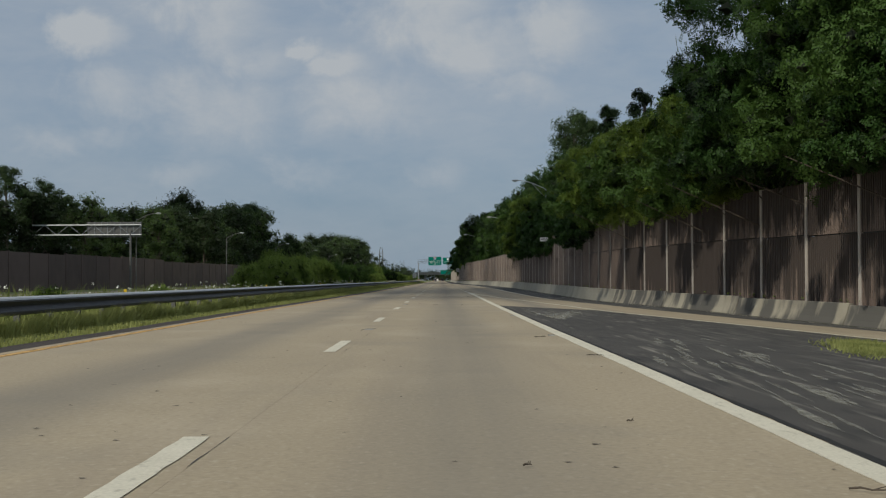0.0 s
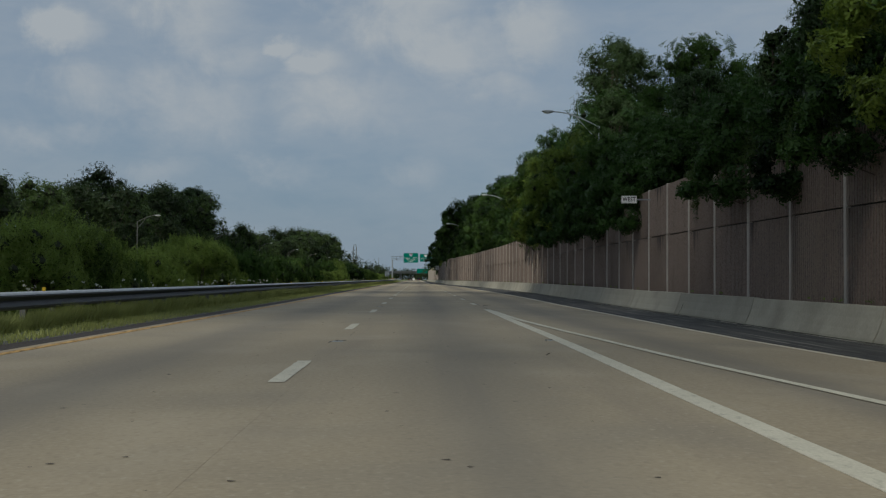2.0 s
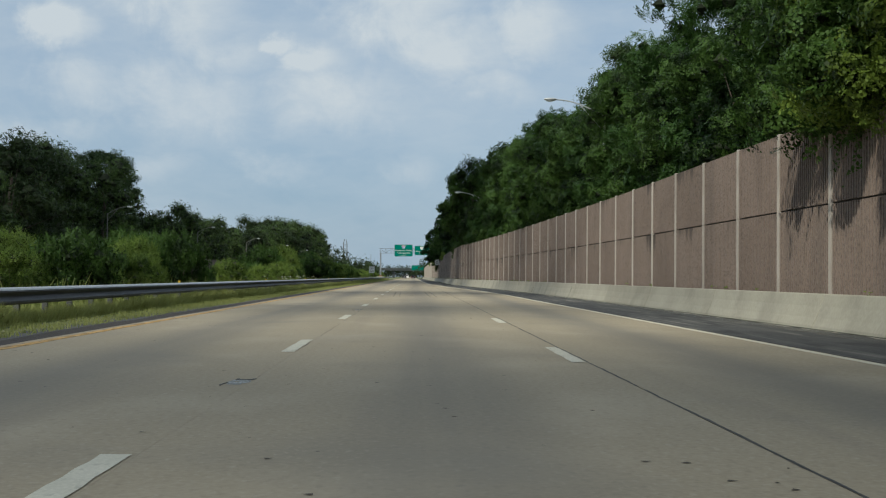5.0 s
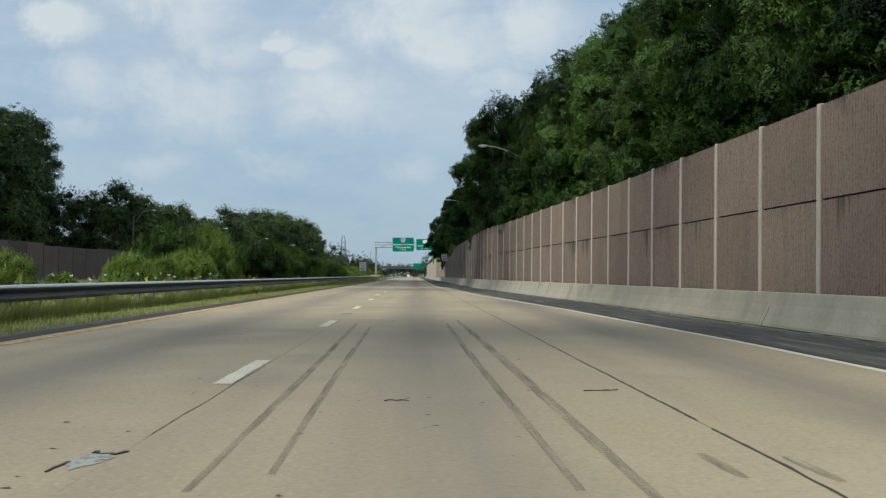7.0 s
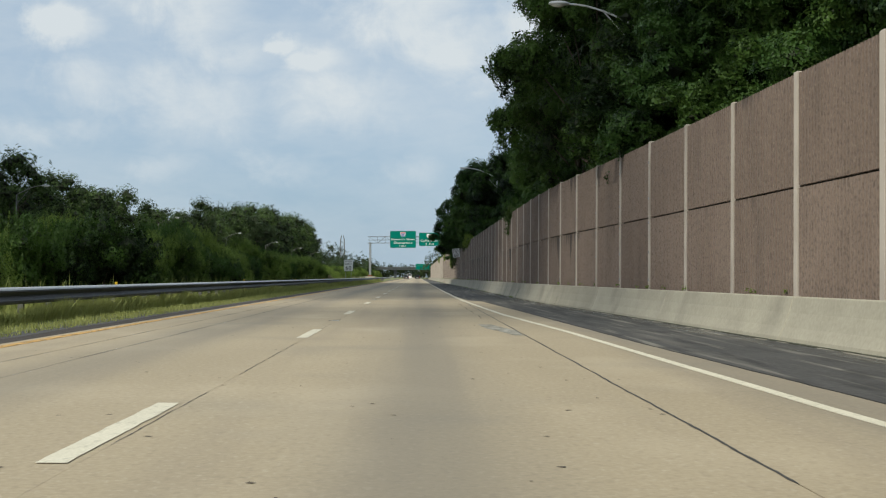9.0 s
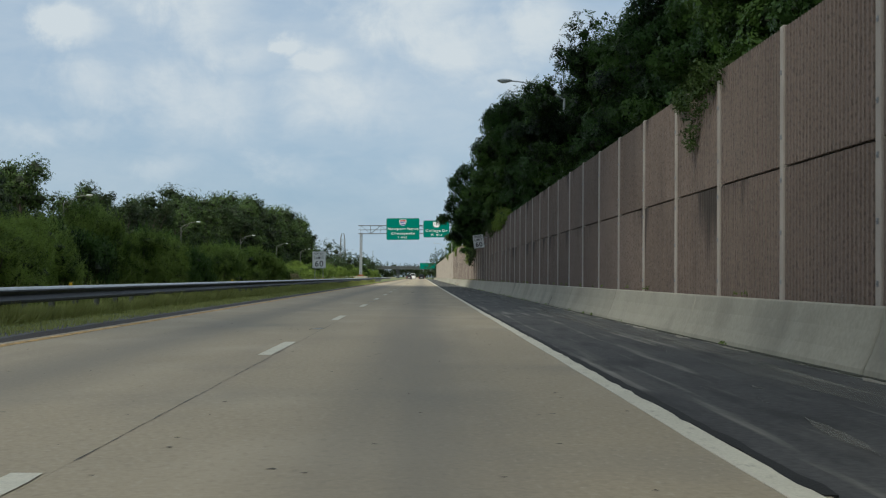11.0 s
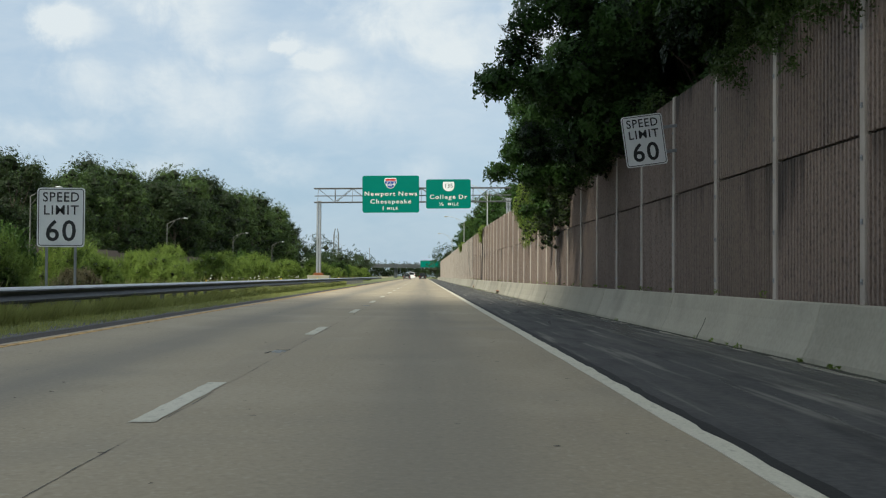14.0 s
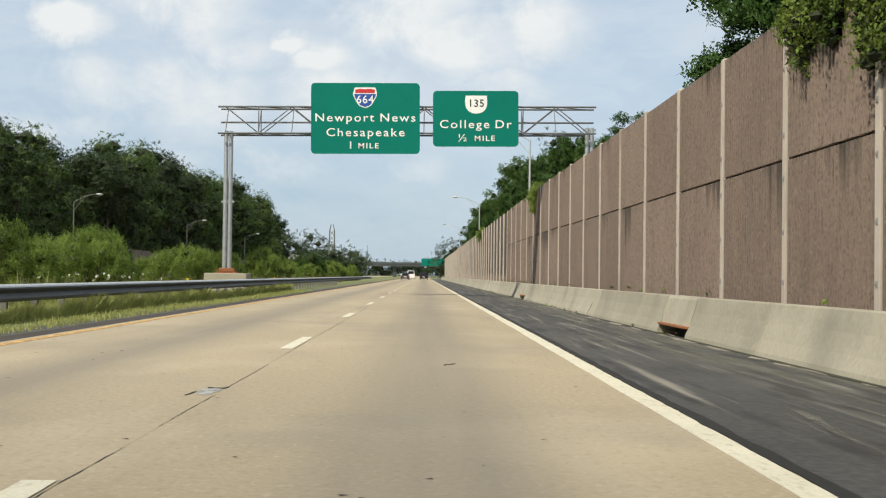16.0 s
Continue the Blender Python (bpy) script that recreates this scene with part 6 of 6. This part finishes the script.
# ---------------------------------------------------------------- marks on the road
def marker(y, x, seed):
    g = random.Random(seed)
    s = empty("pavement_marker", (x, y, 0), "pale mortar patch of a lost road reflector beside the joint", "road marker", "pavement markers")
    bm = bmesh.new()
    ring = []
    for k in range(18):
        a = k / 18 * 6.283
        r = 1 + g.uniform(-0.3, 0.2)
        ring.append(bm.verts.new((0.13 * r * math.cos(a), 0.42 * r * math.sin(a), 0.004)))
    bm.faces.new(ring)
    part("mortar_patch", bm, PATCH, s)

    def slot(name, pts, wide):
        bm = bmesh.new()
        last = None
        for px, py in pts:
            p = Vector((px + g.uniform(-0.008, 0.008), py + g.uniform(-0.02, 0.02), 0.002))
            if last is not None:
                wd = wide * g.uniform(0.6, 1.2)
                box(bm, -wd, wd, 0, (p - last).length, 0.0, 0.005, 0, Matrix.Translation(last) @ pose(0, 0, 0, 0, 0, -math.degrees(math.atan2(p.x - last.x, p.y - last.y))))
            last = p
        part(name, bm, SEALANT, s)

    slot("groove", [(-0.06, 0.34), (0.0, 0.31), (0.05, 0.33), (0.10, 0.32)], 0.022)
    slot("groove", [(-0.05, 0.30), (-0.055, 0.42)], 0.018)
    slot("groove", [(0.10, 0.28), (0.125, 0.36), (0.14, 0.44)], 0.02)
    slot("groove", [(-0.15, -0.52), (-0.14, -0.36), (-0.13, -0.20), (-0.12, -0.1)], 0.012)
    return s


for k in range(0, 20):
    marker(24.384 * k + (-1.0 if k == 18 else 0.35), -1.74 if k < 4 else -1.82, k).scale = (0.78, 0.75, 1.0)
for k, y in enumerate((21.8, 33.7, 74.0)):
    marker(y, 1.66, 43 + k).scale = (0.5, 0.55, 1.0)


def smear(name, pts, width, material, seed, label):
    """A thin ragged mark that follows a line of the plan."""
    g = random.Random(seed)
    v, f = [], []
    for i, (x, y) in enumerate(pts):
        u = i / (len(pts) - 1)
        wd = width * (0.25 + 0.75 * math.sin(math.pi * min(max(u, 0.03), 0.97)) ** 0.4) * g.uniform(0.94, 1.06)
        v += [(x - wd / 2, y, 0.004), (x + wd / 2, y, 0.004)]
    for i in range(len(pts) - 1):
        f.append((2 * i, 2 * i + 1, 2 * i + 3, 2 * i + 2))
    me = bpy.data.meshes.new(name)
    me.from_pydata(v, [], f)
    me.materials.append(material)
    return part(name, me, material, road, label)


def curve_line(a, b, bend, n=26):
    return [(a[0] + (b[0] - a[0]) * i / n + bend * math.sin(math.pi * i / n), a[1] + (b[1] - a[1]) * i / n) for i in range(n + 1)]


smear("skid_mark", curve_line((-1.28, 214), (-1.15, 194.5), 0.02, 60), 0.075, STAIN, 1, "dark tyre skid mark")
smear("skid_mark", curve_line((-0.94, 212), (-0.82, 195), -0.02, 60), 0.07, STAIN, 2, "faint tyre skid mark")
smear("skid_mark", curve_line((0.56, 214), (0.66, 194.6), -0.02, 60), 0.085, STAIN, 3, "dark tyre skid mark")
smear("skid_mark", curve_line((0.84, 216), (0.98, 194), 0.02, 60), 0.12, STAIN, 4, "dark tyre skid mark")
smear("scuff_mark", curve_line((1.50, 195.85), (1.53, 195.0), 0.0, 12), 0.09, STAIN, 7, "dark scuffed groove in the concrete")
smear("scuff_mark", curve_line((1.96, 195.75), (1.99, 194.9), 0.0, 12), 0.09, STAIN, 8, "dark scuffed groove in the concrete")
smear("skid_mark", curve_line((-3.9, 243), (-4.3, 300), 0.05, 60), 0.06, STAIN, 5, "faint tyre skid mark")
smear("skid_mark", curve_line((-4.6, 243), (-4.9, 300), 0.05, 60), 0.06, STAIN, 6, "faint tyre skid mark")


for k in range(4):
    smear("skid_mark", curve_line((1.55 + 0.01 * k, 286 - 4.4 * k), (1.52, 282.4 - 4.0 * k), 0.02, 30), 0.05, STAIN, 30 + k, "faint tyre skid mark")


def patch(pts, seed, material, label):
    """A thin ragged patch with a given outline."""
    g2 = random.Random(seed)
    out = []
    for (xa, ya), (xb, yb) in zip(pts, pts[1:] + pts[:1]):
        for i in range(7):
            u = i / 7
            out.append((xa + (xb - xa) * u + g2.uniform(-0.012, 0.012), ya + (yb - ya) * u + g2.uniform(-0.03, 0.03), 0.004))
    bm = bmesh.new()
    bm.faces.new([bm.verts.new(p) for p in out])
    part("road_patch", bm, material, road, label)


patch([(1.80, 183.62), (2.10, 183.5), (2.46, 184.2), (2.05, 184.26), (1.78, 184.02)], 3, STAIN, "dark worn patch beside the joint")
patch([(1.50, 183.9), (1.54, 183.5), (1.62, 183.55), (1.56, 183.95)], 4, STAIN, "dark worn patch beside the joint")

GREY_PATCH = surface("grey_repair_mortar", (0.25, 0.242, 0.21), (0.33, 0.32, 0.28), 0.85, 2.5, 30, 0.2)
worn_thin(GREY_PATCH, (5, 3, 5), 0.32, 0.56, 0.95, 0.25)
patch([(1.84, 262.1), (1.66, 262.2), (1.52, 263.6), (1.34, 264.8), (1.26, 266.9), (1.56, 266.9), (1.72, 265.2), (1.84, 264.2)], 5, GREY_PATCH, "thin grey mortar patch beside the joint")


def crack(x, y0, y1, seed, wide=0.011):
    """A ragged open crack along a joint."""
    g2 = random.Random(seed)
    v, f = [], []
    n = max(4, int((y1 - y0) / 0.12))
    off = 0.0
    for i in range(n + 1):
        off = 0.8 * off + g2.uniform(-0.005, 0.005)
        wd = wide * (g2.uniform(0.55, 1.0) if wide > 0.02 else g2.uniform(0.15, 1.0)) * (0.2 if i in (0, n) else 1)
        y = y0 + (y1 - y0) * i / n
        v += [(x + off - wd / 2, y, 0.003), (x + off + wd / 2, y, 0.003)]
    for i in range(n):
        f.append((2 * i, 2 * i + 1, 2 * i + 3, 2 * i + 2))
    me = bpy.data.meshes.new("crack")
    me.from_pydata(v, [], f)
    me.materials.append(SEALANT)
    part("crack", me, SEALANT, road)


g = random.Random(31)
y = 2.0
while y < 470:
    l = g.uniform(1.2, 6.0) if y > 150 else g.uniform(0.6, 2.4)
    crack(along(JOINT, y + l / 2), y, y + l, int(y * 10))
    y += l + (g.uniform(0.1, 2.2) if y > 150 else g.uniform(3, 12))
y = 46.0
while y < 300:
    l = g.uniform(6.0, 14.0)
    crack(1.858, y, y + l, int(y * 10), 0.030)
    y += l + g.uniform(0.0, 0.5)

seam = strip("barrier_seam", [(y, x - 0.075) for y, x in BASE], [(y, x + 0.03) for y, x in BASE], 20, 740, 0.010, MOSS_AND_SHADE, None, 0.35, 0.014, 0.04, 25)
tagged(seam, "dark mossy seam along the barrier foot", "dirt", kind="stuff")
weed_rng = random.Random(77)
wc, wr = [], []
for k in range(150):
    y = weed_rng.uniform(40, 520)
    wc.append((along(WALL, y) - 0.10 - weed_rng.random() * 0.1, y, along(FOOT, y) + 0.80))
    wr.append(weed_rng.uniform(0.03, 0.10))
for k in range(60):
    y = weed_rng.uniform(300, 520)
    wc.append((along(BASE, y) - 0.03, y, along(FOOT, y) + 0.03))
    wr.append(weed_rng.uniform(0.02, 0.06))
weeds = leaf_mesh("weeds", wc, wr, 16, 0.06, 78, VINE)
tagged(new("weeds", weeds), "small weeds growing along the barrier and the wall foot", "weeds", kind="stuff")
# sand washed over the asphalt
dirt = strip("dirt_strip", [(y, x - 0.10) for y, x in BASE], [(y, x + 0.05) for y, x in BASE], 30, 600, 0.0, SAND, None, 0.6, 0.02, 0.13, 21)
tagged(dirt, "sandy dirt gathered along the barrier foot", "dirt", kind="structure")
tar = strip("tar_seam", [(300, 1.955), (330, 1.875), (600, 1.875)], [(300, 2.05), (330, 1.975), (600, 1.975)], 300, 600, 0.008, TAR, None, 0.30, 0.012, 0.018, 22)
tagged(tar, "ragged black tar seam beside the edge line", "tar seam", kind="structure")
tar2 = strip("tar_seam", [(-30, 2.10), (8, 2.06), (24, 1.97), (46.4, 1.92)], [(-30, 2.16), (8, 2.12), (24, 2.02), (46.4, 1.97)], -10, 46.2, 0.006, TAR, None, 0.35, 0.01, 0.02, 23)
tagged(tar2, "ragged black tar seam beside the edge line", "tar seam", kind="structure")


wash = strip("sand_wash", [(y, x - 1.25) for y, x in BASE], [(y, x - 0.02) for y, x in BASE], 300, 560, 0.002, WASH, None, 0.6, 0.004, 0.10, 26)
tagged(wash, "thin sand washed over the asphalt beside the barrier", "dirt", kind="stuff")
wash2 = strip("sand_wash", [(y, x - 0.7) for y, x in BASE], [(y, x - 0.02) for y, x in BASE], 30, 300, 0.002, WASH, None, 0.6, 0.004, 0.10, 27)
tagged(wash2, "thin sand washed over the asphalt beside the barrier", "dirt", kind="stuff")


def grit(name, x0, x1, y0, y1, count, seed, material):
    """Thin pale tongues of grit that water has drawn out over the asphalt."""
    g2 = random.Random(seed)
    v, f = [], []
    for k in range(count):
        x, y, l, wd = g2.uniform(x0, x1), g2.uniform(y0, y1), g2.uniform(0.5, 3.2), g2.uniform(0.02, 0.09)
        o, n = len(v), 9
        for i in range(n + 1):
            u = i / n
            px, py = x - 0.09 * l * u + g2.uniform(-0.012, 0.012), y - l * u
            q = wd * math.sin(math.pi * min(max(u, 0.03), 0.97)) * g2.uniform(0.3, 1.2)
            for s in (-q, q):
                v.append((px + s, py, cross(px + s, py) + 0.009))
        for i in range(n):
            f.append((o + 2 * i, o + 2 * i + 1, o + 2 * i + 3, o + 2 * i + 2))
    me = bpy.data.meshes.new(name)
    me.from_pydata(v, [], f)
    me.materials.append(material)
    tagged(new(name, me), "pale grit streaks washed over the asphalt", "grit", kind="stuff")


# a fan of washed-out sand near the tip of the wedge
fan_rng = random.Random(12)
fv, ff = [], []
for x, y, wide in ((2.44, 41.0, 0.05), (2.62, 39.5, 0.035), (3.09, 40.9, 0.05), (3.3, 39.6, 0.04), (3.55, 41.5, 0.06), (4.0, 43.1, 0.06), (4.3, 42.0, 0.05), (4.66, 45.1, 0.09), (3.6, 37.6, 0.10), (3.3, 34.0, 0.06)):
    for copy in range(3):
        x0, y0 = 2.74 + fan_rng.uniform(-0.12, 0.16), 32.1 + fan_rng.uniform(-0.5, 1.6)
        o, n = len(fv), 14
        for i in range(n + 1):
            u = i / n
            px = x0 + (x - x0) * u + fan_rng.uniform(-0.02, 0.02) + copy * 0.03 * u
            py = y0 + (y - y0) * u * (1 - 0.08 * copy)
            q = wide * (1.1 - 0.6 * u) * fan_rng.uniform(0.3, 1.1)
            for sgn in (-q, q):
                fv.append((px + sgn, py, cross(px + sgn, py) + 0.010 + 0.001 * copy))
        for i in range(n):
            ff.append((o + 2 * i, o + 2 * i + 1, o + 2 * i + 3, o + 2 * i + 2))
me = bpy.data.meshes.new("sand_fan")
me.from_pydata(fv, [], ff)
me.materials.append(FAN)
tagged(new("sand_fan", me), "pale fan of sand washed over the asphalt wedge", "grit", kind="stuff")
joint_tar = strip("tar_seam", [(y, x - 0.012) for y, x in RIGHT], [(y, x + 0.03) for y, x in RIGHT], 44, 292, 0.003, TAR, None, 0.4, 0.008, 0.012, 28)
tagged(joint_tar, "thin black tar line along the concrete edge", "tar seam", kind="structure")
grit("grit_streaks", 2.5, 4.6, 34, 44.5, 14, 1, FAN)
grit("grit_streaks", 3.2, 5.2, 12, 24, 44, 2, FAN)
grit("grit_streaks", 2.4, 3.4, 8, 18, 14, 3, FAN)
for k, y in enumerate((300, 330, 352, 378, 400, 424, 446, 466)):
    grit("grit_streaks", 2.6, 4.6, y, y + 14, 12 if y < 420 else 30, 10 + k, WASH)

def twig(x, y, length, turn, seed):
    g2 = random.Random(seed)
    bm = bmesh.new()
    last = Vector((0, 0, 0.012))
    for i in range(4):
        p = Vector((length * (i + 1) / 4, g2.uniform(-0.05, 0.05) * length, 0.012 + 0.01 * g2.random()))
        tube(bm, last, p, 0.006 - 0.001 * i, n=5)
        if i in (1, 2):
            tube(bm, p, p + Vector((length * 0.22, g2.choice((-1, 1)) * length * 0.2, 0.015)), 0.004, 0.002, 4)
        last = p
    ob = part("twig", bm, TWIG)
    ob.matrix_basis = pose(x, y, 0, 0, 0, turn)
    tagged(ob, "short dry twig lying on the concrete", "twig", "twigs on the road")


TWIGS = [(1.62, 5.85, 0.22, -35), (0.15, 6.6, 0.05, 20), (1.0, 8.6, 0.05, 5), (0.5, 47.5, 0.14, 60), (-0.6, 47.9, 0.18, 10), (1.95, 99.5, 0.3, -5), (-0.35, 198.5, 0.2, 5), (1.35, 199.5, 0.3, 10), (0.2, 441, 0.14, 30), (-0.5, 369, 0.2, 0), (0.3, 371, 0.2, 10), (1.6, 16, 0.25, -30), (1.3, 21, 0.2, 10), (1.2, 70, 0.12, 70)]
for i, (x, y, l, a) in enumerate(TWIGS):
    twig(x, y, l, a, i)

g = np.random.default_rng(77)
n = 2600
cx, cy = g.uniform(-5.4, 1.8, n), g.uniform(3, 470, n)
cs, ca = g.uniform(0.006, 0.028, n), g.uniform(0, 6.283, n)
vv = np.empty((n, 3, 3))
for k in range(3):
    vv[:, k] = np.stack([cx + cs * np.cos(ca + k * 2.1) * 1.4, cy + cs * np.sin(ca + k * 2.1), np.full(n, 0.004)], 1)
me = bpy.data.meshes.new("road_grit")
me.from_pydata(vv.reshape(-1, 3), [], np.arange(3 * n).reshape(-1, 3).tolist())
me.materials.append(TWIG)
tagged(new("road_grit", me), "scattered dark grit and leaf crumbs on the lanes", "grit", kind="stuff")

# dry leaves and bits of bark lying on the lanes
flakes = np.random.default_rng(61)
n = 900
fx, fy = flakes.uniform(-5.9, 2.0, n), flakes.uniform(3, 470, n)
fa = flakes.uniform(-0.5, 0.5, n)
fl, fw = flakes.uniform(0.008, 0.032, n), flakes.uniform(0.006, 0.018, n)
v = np.empty((n, 4, 3))
for k, (sa, sb, lift) in enumerate(((-1, -0.2, 0.004), (0.1, -1, 0.006), (1, 0.3, 0.004), (-0.2, 1, 0.008))):
    v[:, k] = np.stack([fx + sa * fl * np.cos(fa) - sb * fw * np.sin(fa), fy + sa * fl * np.sin(fa) + sb * fw * np.cos(fa), np.full(n, lift)], 1)
me = bpy.data.meshes.new("dry_leaves")
me.from_pydata(v.reshape(-1, 3), [], np.arange(4 * n).reshape(-1, 4).tolist())
me.materials.append(TWIG)
tagged(new("dry_leaves", me), "scattered dry brown leaf scraps on the concrete lanes", "dry leaves", kind="stuff")

# ---------------------------------------------------------------- vehicles far ahead
def wheel(parent, x, y, r):
    bm = bmesh.new()
    tube(bm, (x - 0.11, y, r), (x + 0.11, y, r), r, n=18)
    t = part("tyre", bm, TYRE, parent)
    bm = bmesh.new()
    tube(bm, (x - 0.118, y, r), (x + 0.118, y, r), r * 0.62, n=14)
    part("rim", bm, LAMP_GREY, t)


def car(at, width, length, high, paint, tall, label):
    """Seen from behind: rounded body, glazed cabin, lamps and wheels. The tail faces -y."""
    s = empty("car", at, label, "car", "vehicles ahead")
    belt = high * (0.56 if tall else 0.60)
    bm = bmesh.new()
    box(bm, -width / 2, width / 2, 0, length, 0.22, belt, 0.12)
    part("body", bm, paint, s, smooth=False)
    bm = bmesh.new()
    c0, c1 = (0.12, length * 0.72) if tall else (length * 0.14, length * 0.68)
    vs = box(bm, -width * 0.46, width * 0.46, c0, c1, belt - 0.08, high, 0.08)
    for v in vs:
        if v.co.z > belt + 0.1:
            v.co.x *= 0.86
            v.co.y += (0.18 if v.co.y < length * 0.4 else -0.35) if not tall else (0.1 if v.co.y < length * 0.4 else -0.3)
    part("cabin", bm, paint, s)
    bm = bmesh.new()
    box(bm, -width * 0.36, width * 0.36, c0 - 0.01, c0 + 0.06, belt + 0.06, high - 0.12, 0.03, pose(0, 0, 0))
    part("rear_window", bm, GLASS_DARK, s)
    for sx in (-1, 1):
        bm = bmesh.new()
        box(bm, sx * width * 0.46 - 0.14, sx * width * 0.46 + 0.02, -0.02, 0.1, belt - 0.28, belt - 0.06, 0.03)
        part("tail_lamp", bm, TAIL, s)
    bm = bmesh.new()
    box(bm, -width * 0.47, width * 0.47, -0.06, 0.2, 0.26, 0.52, 0.06)
    part("bumper", bm, paint, s)
    bm = bmesh.new()
    box(bm, -0.26, 0.26, -0.075, -0.05, 0.54, 0.66, 0.01)
    part("number_plate", bm, SIGN_WHITE, s)
    for sx in (-1, 1):
        for y in (length * 0.2, length * 0.8):
            wheel(s, sx * (width / 2 - 0.1), y, 0.33)


car((-3.9, 690, 0), 1.8, 4.6, 1.45, CAR_GREY, False, "dark grey saloon car in the passing lane")
car((-3.1, 735, 0), 2.0, 5.2, 2.1, CAR_WHITE, True, "white van in the passing lane")
car((0.1, 705, 0), 1.85, 4.7, 1.7, CAR_BLACK, True, "black car driving ahead in the lane")

# ---------------------------------------------------------------- far end: overpass, tower
over = empty("overpass", (0, 1020, 0), "grey concrete overpass crossing the highway far ahead", "bridge")
bm = bmesh.new()
box(bm, -48, 70, 0, 11, 5.2, 6.4, 0.05)
part("deck", bm, OVERPASS, over)
bm = bmesh.new()
box(bm, -48, 70, -0.25, 0.0, 6.2, 7.1, 0.03)
part("parapet", bm, OVERPASS, over)
for x in (-38, -14, 8):
    bm = bmesh.new()
    box(bm, x - 0.9, x + 0.9, 2, 9, -0.1, 5.2, 0.1)
    part("pier", bm, OVERPASS, over)
far_sign = empty("guide_sign", (4.5, 1015, 7.2), "far green guide sign at the overpass", "road sign")
part("board", rounded_board(11, 3.6, 0.3, 0.05), SIGN_GREEN, far_sign)
bm = bmesh.new()
for x in (-4, 0, 4):
    box(bm, x - 0.1, x + 0.1, 0.06, 4.8, -0.3, 0.2)
part("bracket", bm, DULL_STEEL, far_sign)

tower = empty("transmission_tower", (-62, 1256, 1.5), "slim grey lattice tower rising above the far trees", "tower")
for sx, sy in ((-1, -1), (1, -1), (1, 1), (-1, 1)):
    bm = bmesh.new()
    tube(bm, (sx * 2.2, sy * 2.2, 0), (sx * 1.6, sy * 1.6, 29), 0.34, 0.28, 6)
    tube(bm, (sx * 1.6, sy * 1.6, 29), (sx * 0.7, sy * 0.7, 33), 0.28, 0.24, 6)
    part("leg", bm, POLE_STEEL, tower)
for k in range(8):
    z = 1 + k * 3.5
    w = 2.2 - z / 48
    bm = bmesh.new()
    tube(bm, (-w, -w, z), (w, -w, z + 3.5), 0.15, n=5)
    tube(bm, (w, -w, z), (-w, -w, z + 3.5), 0.15, n=5)
    part("brace", bm, POLE_STEEL, tower)
pylon = empty("utility_mast", (-40, 1300, 1), "thin far mast beyond the median trees", "mast")
bm = bmesh.new()
tube(bm, (0, 0, 0), (0, 0, 21), 0.28, 0.2, 8)
part("pole", bm, DULL_STEEL, pylon)
white_roof = empty("warehouse", (-75, 990, 0), "long low pale building beyond the scrub", "building")
bm = bmesh.new()
box(bm, -16, 18, 0, 14, 0, 9.0, 0.1)
part("wall", bm, CAR_WHITE, white_roof)
bm = bmesh.new()
box(bm, -16.6, 18.6, -0.6, 14.6, 9.0, 9.8, 0.1)
part("roof", bm, LAMP_GREY, white_roof)
